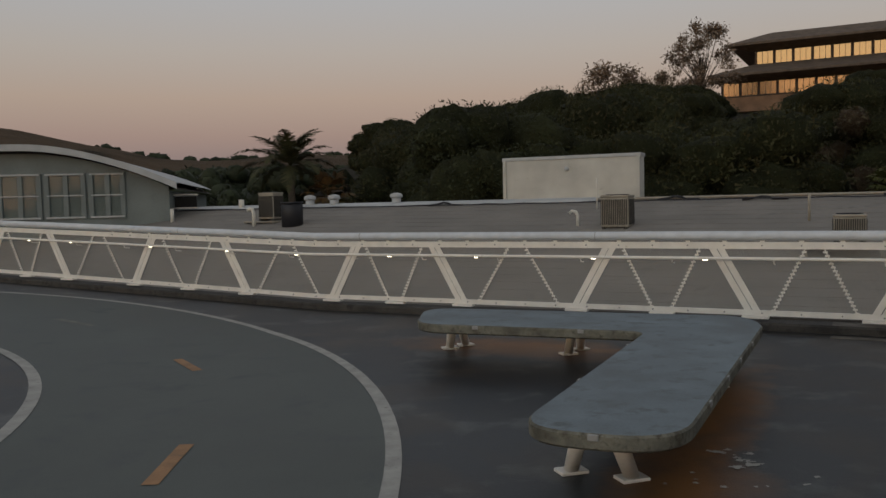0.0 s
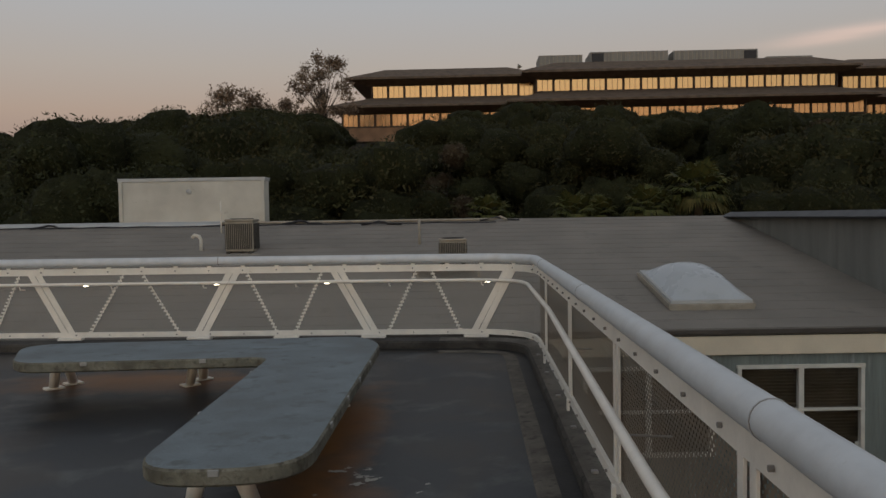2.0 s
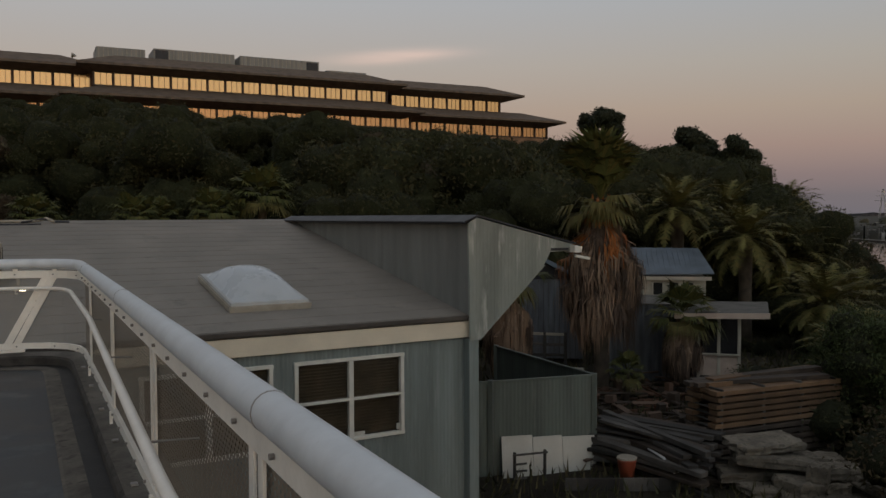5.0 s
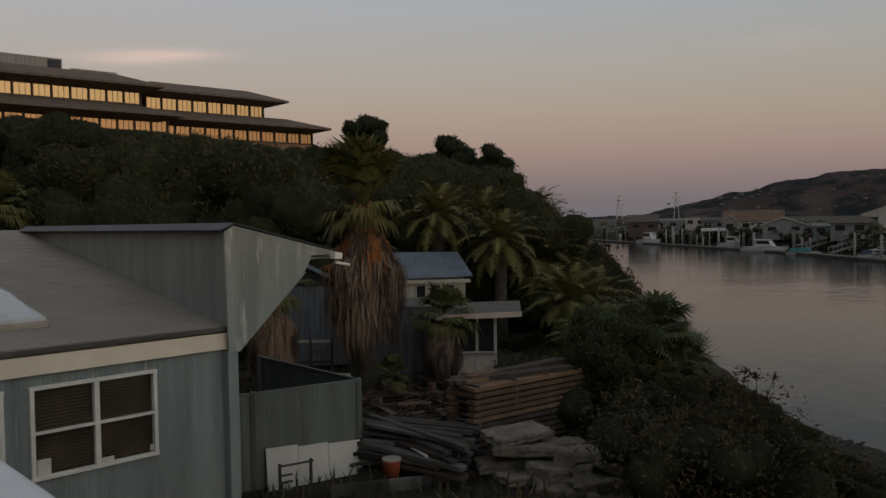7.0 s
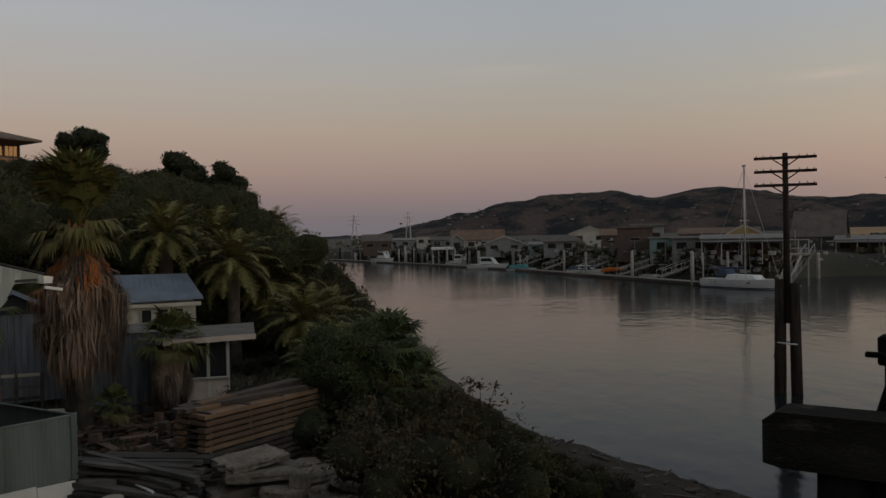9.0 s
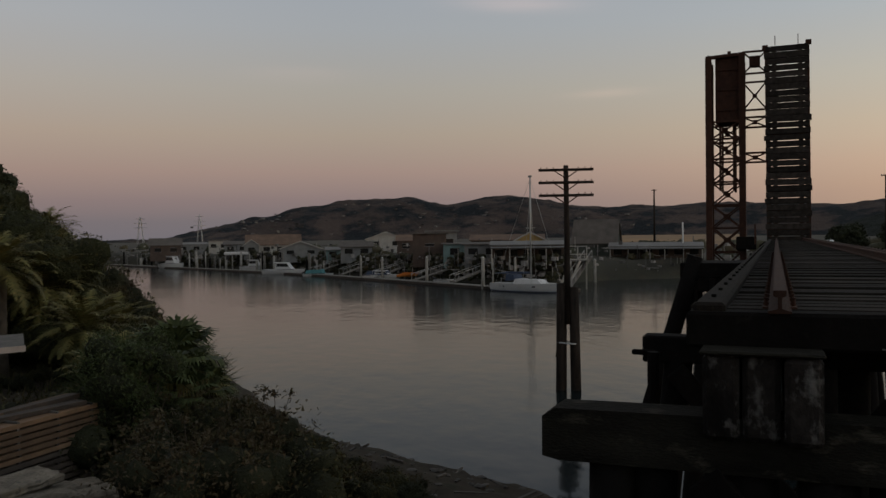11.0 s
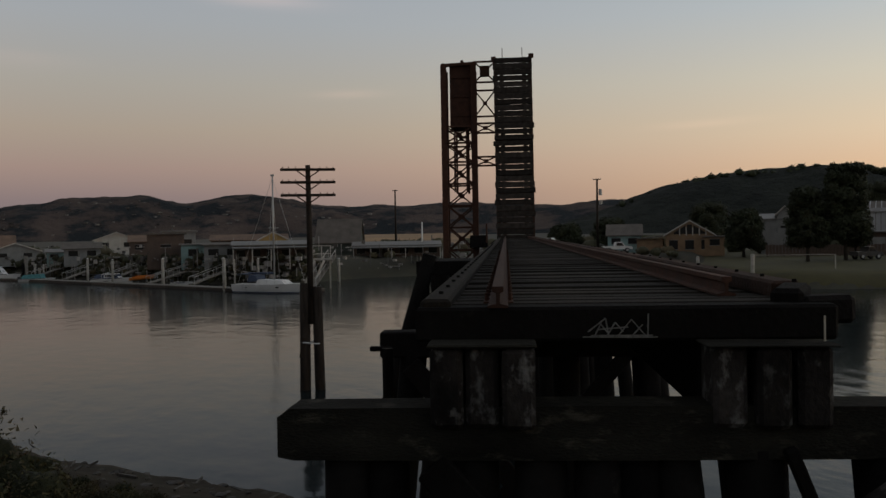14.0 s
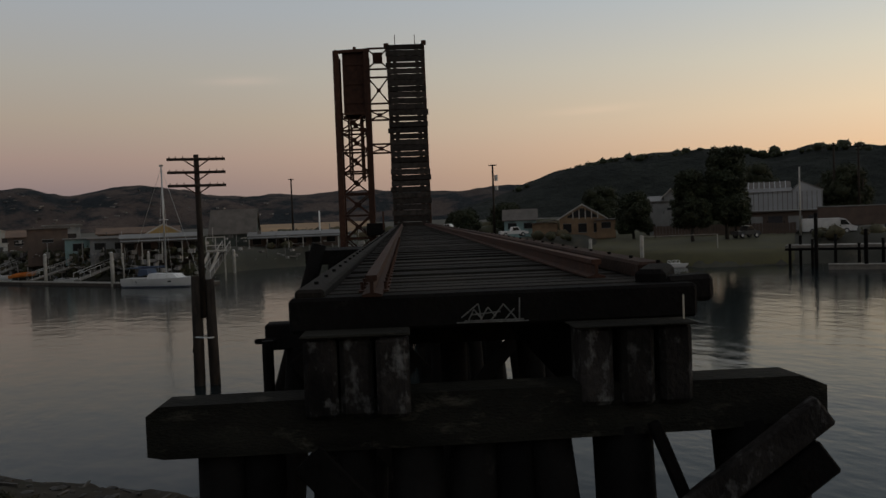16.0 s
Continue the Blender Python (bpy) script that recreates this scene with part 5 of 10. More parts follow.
def broad_tree(name, seed, height, radius, leaves, size, mat, clumps, label, open_crown=False, trunk_h=0.25, group=""):
    """A trunk with limbs, and a crown of leaf sprays in uneven clumps, one metre-true mesh set to be copied."""
    rng = np.random.default_rng(seed)
    t = thing(name, I4, label, "tree", group=group)
    th = height * trunk_h
    thin = 0.45 if open_crown else 1.0
    g = Geo()
    g.tube([(0, 0, -0.6), (0.05, 0, th * 0.5), (0, 0.08, th), (0.1, 0.05, height * 0.7)], [0.06 * radius + 0.1, 0.05 * radius + 0.07, 0.04 * radius + 0.05, 0.04], 8)
    cs = []
    for i in range(clumps):
        a, e = rng.random() * 6.283, rng.random() ** (1.0 if open_crown else 1.35)
        rr = radius * (0.25 + 0.6 * rng.random() ** 0.6) * (1.0 - 0.55 * max(0, e - 0.35))
        z = th + (height - th) * (0.06 + 0.86 * e)
        c = (rr * math.cos(a), rr * math.sin(a), z, radius * (0.26 + 0.2 * rng.random()) * (0.62 if open_crown else 1.0))
        cs.append(c)
        g.tube([(0, 0.04, th * (0.8 + 0.3 * e)), (c[0] * 0.5, c[1] * 0.5, (th + z) / 2 + 0.1), (c[0] * 0.9, c[1] * 0.9, z - 0.1)], [(0.024 * radius + 0.02) * thin, (0.011 * radius + 0.012) * thin, 0.010 * thin], 5)
    part("trunk", g, M_BARK if open_crown else M_LIMB, t, "dark trunk and limbs", smooth=True)
    v, f = leaf_cloud(rng, cs, leaves // clumps, size, 1.15 if open_crown else 1.0, 0.1 if open_crown else 0.7)
    part("crown", cloud_mesh("crown", v, f, mat), None, t)
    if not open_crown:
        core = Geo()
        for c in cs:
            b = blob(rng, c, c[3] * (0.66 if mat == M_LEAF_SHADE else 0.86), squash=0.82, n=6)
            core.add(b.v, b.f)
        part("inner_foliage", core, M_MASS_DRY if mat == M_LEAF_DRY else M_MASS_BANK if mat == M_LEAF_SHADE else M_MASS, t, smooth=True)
    return t


SKYLINE = [(-24, 2.3), (-17, 1.9), (-13.6, 2.3), (-11.3, 4.2), (-10.3, 5.1), (-8, 5.5), (-5, 4.8), (-1, 6.35), (4, 6.95), (9, 7.3), (12, 6.8), (13.3, 4.7), (18.8, 4.7), (20.5, 6.2), (22, 7.2), (29, 7.35), (34, 6.5), (40, 6.7), (47, 5.85), (54, 5.1), (58, 5.0), (62, 4.7), (66, 4.2), (69, 2.9), (71, 0.9), (74, -1.4)]


def skyline(az):
    return float(np.interp(az, [a for a, _ in SKYLINE], [e for _, e in SKYLINE]))


def plant_hill():
    protos = []
    spec = [(11, 7.5, 4.2, 46000, 0.072, M_LEAF, 40), (12, 6.5, 3.6, 40000, 0.072, M_LEAF, 36), (13, 8.5, 4.0, 46000, 0.072, M_LEAF_DEEP, 40), (14, 5.5, 3.4, 36000, 0.070, M_LEAF, 34), (15, 7.0, 3.2, 36000, 0.070, M_LEAF_DEEP, 34)]
    for seed, h, r, n, s, mat, cl in spec:
        protos.append((broad_tree("oak_tree", seed, h, r, n, s, mat, cl, "dense dark green oak on the hillside", trunk_h=0.06, group="hillside oaks"), h, r))
    dry = broad_tree("dry_shrub", 21, 4.6, 2.6, 9000, 0.07, M_LEAF_DRY, 13, "brown half-dry shrub between the oaks", trunk_h=0.12, group="dry shrubs")
    protos_dry = [(dry, 4.6, 2.6)]
    rng = random.Random(8)
    used = set()
    placed = []
    tries = 0
    while len(placed) < 250 and tries < 12000:
        tries += 1
        az = rng.uniform(-22.0, 72.0)
        far = len(placed) % 3 == 0
        dist = rng.uniform(78, 100) if far else rng.uniform(33, 90)
        x, y = dist * math.sin(radians(az)), dist * math.cos(radians(az))
        q, s = 0.388 * x + 0.9215 * y, inland(x, y)
        if az < -10.5 and dist < 50 or az < 0 and az - math.degrees(4.6 / dist) < -13.0:
            continue
        if s < 3.5 or q > 101 or q < 27 or (x < 24 and y < 32):
            continue
        if (x > 20 and x < 40 and y < 20) or (17 < az < 37 and dist < 40):
            continue
        z = ground_z(x, y)
        limit = 1.6 + dist * math.tan(radians(skyline(az) * rng.uniform(0.90, 1.0) - 0.1)) - z
        h = min(rng.uniform(5.5, 9.5), limit)
        if h < (2.6 if az > -10 else 1.8):
            continue
        if any((x - a) ** 2 + (y - b) ** 2 < (0.42 * (h + c)) ** 2 * 0.55 for a, b, c in placed):
            continue
        pool = protos_dry if rng.random() < 0.07 else protos
        ob, h0, r0 = pool[rng.randrange(len(pool))]
        k = h / h0
        m = Matrix.Translation((x, y, z)) @ Matrix.Rotation(rng.uniform(0, 6.28), 4, "Z")
        kk = max(0.75, min(1.35, k)) * rng.uniform(0.92, 1.12)
        sc = Matrix.Diagonal((kk, kk, k, 1))
        if ob not in used:
            used.add(ob)
            ob.matrix_basis = m @ sc
        else:
            c = copy_thing(ob, m)
            c.scale = (kk, kk, k)
        placed.append((x, y, h))
    return placed


plant_hill()


def tall_tree(seed, az, dist, top, radius, mat, label, leaves=2600, size=0.3):
    x, y = dist * math.sin(radians(az)), dist * math.cos(radians(az))
    z = ground_z(x, y)
    h = 1.6 + dist * math.tan(radians(top)) - z
    t = broad_tree("tall_tree", seed, h, radius, leaves, size, mat, 46, label, open_crown=True, trunk_h=0.42)
    t.matrix_basis = Matrix.Translation((x, y, z))


tall_tree(31, 12.3, 88, 11.0, 3.9, M_LEAF_THIN, "tall thin-leaved brownish tree beside the office", 6500, 0.13)
tall_tree(32, 6.6, 80, 8.5, 4.3, M_LEAF_THIN, "open brownish tree on the ridge", 5600, 0.13)
tall_tree(33, 9.9, 86, 8.3, 2.8, M_LEAF_THIN, "open brownish tree on the ridge", 3200, 0.13)


def pine(az, dist, top, low, radius, seed):
    """A round-headed pine: bare stem, dense dome."""
    x, y = dist * math.sin(radians(az)), dist * math.cos(radians(az))
    z = ground_z(x, y)
    zt, zl = 1.6 + dist * math.tan(radians(top)) - z, 1.6 + dist * math.tan(radians(low)) - z
    rng = np.random.default_rng(seed)
    t = thing("pine_tree", Matrix.Translation((x, y, z)), "dark round-headed pine on the ridge", "tree", group="ridge pines")
    part("trunk", Geo().tube([(0, 0, -0.5), (0.2, 0, zl * 0.6), (0, 0.1, zl), (0, 0, (zl + zt) / 2)], [0.3, 0.24, 0.2, 0.1], 8), M_BARK, t, smooth=True)
    cs = []
    for i in range(20):
        a, e = rng.random() * 6.283, rng.random()
        rr = radius * 0.72 * math.sqrt(max(0.05, 1 - (2 * e - 0.9) ** 2)) * rng.random() ** 0.4
        cs.append((rr * math.cos(a), rr * math.sin(a), zl + (zt - zl) * (0.15 + 0.7 * e), radius * 0.33))
    v, f = leaf_cloud(rng, cs, 260, 0.16, 1.0)
    part("crown", cloud_mesh("crown", v, f, M_LEAF_SHADE), None, t)
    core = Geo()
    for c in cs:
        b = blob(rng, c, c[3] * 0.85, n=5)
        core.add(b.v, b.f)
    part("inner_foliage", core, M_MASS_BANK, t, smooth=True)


pine(60.3, 92, 7.2, 4.9, 2.9, 41)
pine(65.9, 86, 5.75, 2.6, 3.2, 42)
pine(68.9, 84, 5.25, 1.9, 2.9, 43)

# ---- palms and bank shrubs ----
M_DEAD_FROND = leaf_material("dead_palm_fronds", (0.26, 0.18, 0.125), var=0.4, second=(0.14, 0.092, 0.062))
M_RUSTY_FROND = leaf_material("rust_brown_fronds", (0.33, 0.105, 0.026), var=0.4, second=(0.19, 0.085, 0.030))
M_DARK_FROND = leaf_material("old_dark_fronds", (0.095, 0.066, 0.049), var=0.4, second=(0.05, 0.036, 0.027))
M_LEAF_RUSTY = leaf_material("dying_palm_leaves", (0.11, 0.058, 0.022), second=(0.07, 0.055, 0.022))
M_LEAF_YELLOW = leaf_material("yellowing_palm_leaves", (0.10, 0.085, 0.03), second=(0.06, 0.065, 0.02))
M_LEAF_BANK = leaf_material("bank_shrub_leaves", (0.044, 0.047, 0.018), second=(0.07, 0.053, 0.023))
M_LEAF_TWIG = leaf_material("brown_twig_leaves", (0.066, 0.049, 0.026), second=(0.045, 0.043, 0.018))
M_LEAF_BUSH = leaf_material("feathery_bush_leaves", (0.048, 0.064, 0.024), second=(0.062, 0.074, 0.027))
M_LEAF_FRONDS = leaf_material("feather_palm_fronds", (0.10, 0.098, 0.033), second=(0.14, 0.105, 0.035))


def fan(g, base, way, length, spread, blades, droop, rng):
    """One fan leaf: a stalk and a half-round of narrow blades."""
    way = Vector(way).normalized()
    sidev = way.cross(Vector((0, 0, 1)))
    sidev = sidev.normalized() if sidev.length > 1e-3 else Vector((1, 0, 0))
    upv = sidev.cross(way)
    stalk = base + way * length * 0.5
    w = 0.02
    g.add([base - sidev * w, base + sidev * w, stalk + sidev * w, stalk - sidev * w], [(0, 1, 2, 3)])
    for i in range(blades):
        a = (i / (blades - 1) - 0.5) * spread
        d = (way * math.cos(a) + sidev * math.sin(a)).normalized()
        L = length * 0.62 * (1 - 0.25 * abs(a) / (spread / 2)) * rng.uniform(0.85, 1.1)
        mid = stalk + d * L * 0.6 + upv * 0.03
        tip = stalk + d * L - Vector((0, 0, droop * L * rng.uniform(0.6, 1.3)))
        q = d.cross(upv).normalized() * 0.032 * length
        g.add([stalk, mid - q, tip, mid + q], [(0, 1, 2, 3)])


def fan_palm(m, height, crown, leaves, label, skirt=0.0, green=None, trunk_r=0.18, seed=1, upright=False):
    rng = random.Random(seed)
    t = thing("fan_palm", m, label, "palm tree", group="fan palms")
    rows = [(0.04 * math.sin(i), 0.04 * math.cos(i * 1.7), -0.6 + (height + 0.6) * i / 8) for i in range(9)]
    part("trunk", Geo().tube(rows, [trunk_r * (1.25 - 0.35 * i / 8) for i in range(9)], 10), M_BARK, t, "rough palm trunk", smooth=True)
    g, old = Geo(), Geo()
    for i in range(leaves):
        a = i * 2.399963
        e = 1 - (i + 0.5) / leaves * 1.45
        d = Vector((math.cos(a) * math.cos(e * 1.3), math.sin(a) * math.cos(e * 1.3), math.sin(e * 1.3)))
        if upright:
            k = (i + 0.5) / leaves
            lift = 1.50 - 0.95 * k if k < 0.72 else 0.15 - 3.2 * (k - 0.72)
            d = Vector((math.cos(a) * math.cos(lift), math.sin(a) * math.cos(lift), math.sin(lift)))
            fan(g if k < 0.72 else old, Vector((0, 0, height)), d, crown * rng.uniform(0.45, 1.05) * (1.0 if k < 0.72 else 0.62), 2.2, 22, 0.22 if k < 0.72 else 0.5, rng)
            continue
        fan(g if e > -0.18 else old, Vector((0, 0, height)), d, crown * rng.uniform(0.8, 1.1), 2.5, 18, 0.28 if e > 0 else 0.5, rng)
    part("crown", g, green or M_LEAF_PALM, t)
    if old.v:
        part("old_leaves", old, M_LEAF_YELLOW, t, "yellowing lower leaves")
    if skirt:
        dull = crown < 1.6
        sets = [("upper_skirt", M_DEAD_FROND if dull else M_RUSTY_FROND, "rust-brown fresh dead fronds", 0.0, 0.5, 66), ("skirt", M_DEAD_FROND, "shaggy skirt of grey-brown dead fronds", 0.12, 1.0, 120), ("dark_skirt", M_DARK_FROND, "older dark dead fronds", 0.1, 1.0, 70)]
        for name, mat, lab, k0, k1, clumps in sets:
            s = Geo()
            for i in range(clumps if crown > 1.6 else clumps // 2):
                a = rng.uniform(0, 6.283)
                k = k0 + (k1 - k0) * rng.random() ** (1.4 if name == "upper_skirt" else 0.9)
                z = height - 0.05 - k * (skirt - 1.0)
                reach = (0.34 + 0.66 * smooth_step(0.0, 0.55, k) - 0.22 * smooth_step(0.75, 1.0, k)) * crown * 0.50 * rng.uniform(0.72, 1.14)
                base = Vector((trunk_r * 1.3 * math.cos(a), trunk_r * 1.3 * math.sin(a), z + 0.25))
                hang = rng.uniform(0.7, 1.55) * (skirt / 4.5) ** 0.5
                for b in range(26):
                    a2 = a + rng.gauss(0, 0.16)
                    r1 = reach * rng.uniform(0.8, 1.06)
                    mid = Vector((r1 * math.cos(a2), r1 * math.sin(a2), z - hang * rng.uniform(0.12, 0.3)))
                    tip = Vector((r1 * rng.uniform(0.82, 1.08) * math.cos(a2 + rng.gauss(0, 0.10)), r1 * rng.uniform(0.85, 1.08) * math.sin(a2 + rng.gauss(0, 0.10)), z - hang * rng.uniform(0.75, 1.25)))
                    q = Vector((-math.sin(a2), math.cos(a2), rng.uniform(-0.3, 0.3))) * rng.uniform(0.008, 0.026)
                    low = mid.lerp(tip, 0.5) + Vector((math.cos(a2), math.sin(a2), 0)) * rng.uniform(-0.02, 0.06)
                    s.add([base - q * 0.4, base + q * 0.4, mid + q, low + q, tip, low - q, mid - q], [(0, 1, 2, 6), (6, 2, 3, 5), (3, 4, 5)])
            part(name, s, mat, t, lab)
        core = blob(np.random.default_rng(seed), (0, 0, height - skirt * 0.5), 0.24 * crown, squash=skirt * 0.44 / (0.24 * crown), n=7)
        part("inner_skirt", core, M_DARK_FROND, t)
    return t


def date_palm(m, trunk, length, fronds, label, seed=1, mat=None, low=-0.5, per=3, stem=0.3, bend=0.19):
    """A feather palm: arching fronds with two rows of leaflets."""
    rng = random.Random(seed)
    t = thing("date_palm", m, label, "palm tree", group="feather palms")
    part("trunk", Geo().tube([(0, 0, -0.6), (0.02, 0, trunk * 0.5), (0, 0, trunk)], [stem * 1.13, stem * 0.93, stem * 1.1], 10), M_BARK, t, smooth=True)
    g = Geo()
    for i in range(fronds):
        a = i * 2.399963
        e0 = 1.45 - (1.45 - low) * (i + 0.5) / fronds
        L = length * rng.uniform(0.8, 1.1)
        p = Vector((0, 0, trunk))
        pts = []
        e = e0
        for k in range(9):
            pts.append(p.copy())
            p = p + Vector((math.cos(a) * math.cos(e), math.sin(a) * math.cos(e), math.sin(e))) * L / 8
            e -= bend * (0.6 + 0.1 * k)
        for k in range(8):
            p, q = pts[k], pts[k + 1]
            d = (q - p).normalized()
            s = d.cross(Vector((0, 0, 1)))
            s = s.normalized() if s.length > 1e-3 else Vector((1, 0, 0))
            g.add([p - s * 0.02, p + s * 0.02, q + s * 0.015, q - s * 0.015], [(0, 1, 2, 3)])
            if k < 1:
                continue
            for j in range(per):
                b = p.lerp(q, j / per)
                w = 0.55 * length / 3 * math.sin(math.pi * min(1, (k + j / per + 0.6) / 8.4)) + 0.06
                for sg in (-1, 1):
                    tip = b + (s * sg * 0.85 + d * 0.55 + Vector((0, 0, rng.uniform(-0.35, 0.15)))) * w
                    g.add([b - d * 0.03, b + d * 0.035, tip], [(0, 1, 2)])
    part("crown", g, mat or M_LEAF_PALM, t)
    return t


fan_palm(Matrix.Translation((23.6, 13.4, -4.0)), 6.1, 2.45, 84, "tall fan palm with a shaggy brown skirt of dead fronds", skirt=4.5, trunk_r=0.22, seed=4, upright=True, green=leaf_material("tall_palm_leaves", (0.075, 0.086, 0.028), second=(0.125, 0.10, 0.032)))
fan_palm(Matrix.Translation((21.1, 15.2, -4.0)), 3.6, 1.5, 9, "old fan palm with a drooping brown skirt beside the hut", skirt=3.0, trunk_r=0.16, seed=8)
fan_palm(Matrix.Translation((24.9, 11.2, -4.0)), 2.45, 1.2, 30, "small fan palm beside a timber booth", skirt=2.2, trunk_r=0.13, seed=5)
fan_palm(Matrix.Translation((22.6, 11.9, -4.1)), 1.0, 0.7, 22, "low young fan palm among yard clutter", seed=6, trunk_r=0.1)
for i, (az, dist, top, crown) in enumerate(((23.45, 34, 0.4, 1.1), (29.3, 34, 0.4, 1.1), (30.8, 35, 0.3, 1.0), (34.2, 34, 0.6, 1.2), (37.4, 35, 1.7, 1.5))):
    x, y = dist * math.sin(radians(az)), dist * math.cos(radians(az))
    z = 1.6 + dist * math.tan(radians(top))
    fan_palm(Matrix.Translation((x, y, z - 6.2)), 6.0, crown, 40, "bushy fan palm at the foot of the hill", seed=10 + i, green=M_LEAF_PALM)
date_palm(Matrix.Translation((-8.75, 31.9, -3.2)), 6.25, 2.3, 26, "tall feather palm rising behind the roof", seed=3, low=-0.1, per=9, stem=0.13, bend=0.19, mat=leaf_material("dusky_palm_fronds", (0.05, 0.052, 0.024), second=(0.075, 0.062, 0.026)))
fan_palm(Matrix.Translation((-7.4, 32.4, -3.2)), 5.1, 1.15, 20, "small palm with rust-brown dying fronds behind the roof", seed=19, green=M_LEAF_RUSTY)
for i, (x, y, top, length) in enumerate(((40.1, 12.9, -0.6, 3.0), (36.0, 13.4, 0.6, 2.6), (47.5, 15.5, 0.6, 3.0), (33.6, 9.4, -1.9, 2.3), (44.0, 17.5, 1.6, 2.8), (53.0, 19.0, 1.6, 3.0), (31.2, 6.3, -3.2, 2.2),
                                                 (29.6, 4.9, -3.6, 2.0), (38.5, 9.6, -2.4, 2.4), (60.0, 20.0, 1.4, 3.0), (68.0, 22.0, 2.4, 3.0), (37.0, 17.0, 1.8, 2.6), (28.4, 6.9, -3.0, 2.2))):
    z = ground_z(x, y)
    date_palm(Matrix.Translation((x, y, z)), max(0.3, top - z), length, 44, "arching feather palm on the bank", seed=30 + i, mat=M_LEAF_FRONDS, per=6)

BANK_LINE = [(60, 6.5), (66, 5.0), (70, 2.6), (72, 0.6), (74.5, -1.6), (77.4, -4.7), (81, -8.1), (86.3, -11.5), (91.3, -13.8), (97, -15.5), (104, -18.5), (115, -24)]


def bank_limit(az):
    return float(np.interp(az, [a for a, _ in BANK_LINE], [e for _, e in BANK_LINE]))


def shrub_proto(seed, mat, label, kind):
    rng = np.random.default_rng(seed)
    t = thing("shrub", I4, label, "shrub", group="bank shrubs")
    cs = []
    for i in range(11):
        a, r = rng.random() * 6.283, 0.66 * rng.random() ** 0.5
        cs.append((r * math.cos(a), r * math.sin(a), 0.2 + 0.55 * rng.random() * (1 - 0.5 * r), 0.26 + 0.12 * rng.random()))
    g = Geo()
    for c in cs:
        g.tube([(0, 0, -0.2), (c[0] * 0.6, c[1] * 0.6, c[2] * 0.6), c[:3]], [0.03, 0.018, 0.006], 5)
    sprays = []
    if kind == "twiggy":
        for i in range(26):
            c = cs[i % 11]
            a = rng.random() * 6.283
            tip = (c[0] + 0.12 * math.cos(a), c[1] + 0.12 * math.sin(a), c[2] + 0.25 + 0.2 * rng.random())
            g.tube([c[:3], tip], [0.005, 0.002], 4)
            sprays.append((*tip, 0.07))
            sprays.append(((c[0] + tip[0]) / 2, (c[1] + tip[1]) / 2, (c[2] + tip[2]) / 2, 0.10))
    part("stem", g, M_BARK, t)
    if kind == "leafy":
        v, f = leaf_cloud(rng, cs, 620, 0.024, 1.08, 0.5)
    elif kind == "twiggy":
        v, f = leaf_cloud(rng, cs, 420, 0.022, 1.2, 0.3)
        v2, f2 = leaf_cloud(rng, sprays, 36, 0.020, 1.0, 0.1)
        v, f = np.concatenate([v, v2]), np.concatenate([f, f2 + len(v)])
    else:
        cs = [(0.0, 0.0, 0.36, 0.50), (0.34, 0.1, 0.30, 0.38), (-0.30, 0.2, 0.28, 0.40), (0.05, -0.36, 0.26, 0.38), (-0.1, 0.1, 0.55, 0.34)]
        v, f = blade_cloud(rng, cs, 720, 0.20, 0.007, 0.35) if kind == "bladed" else blade_cloud(rng, cs, 1300, 0.34, 0.0065, 0.75)
    part("foliage", cloud_mesh("foliage", v, f, mat), None, t)
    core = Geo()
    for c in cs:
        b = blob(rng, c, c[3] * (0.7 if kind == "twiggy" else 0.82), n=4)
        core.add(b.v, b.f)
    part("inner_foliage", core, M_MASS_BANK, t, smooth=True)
    return t


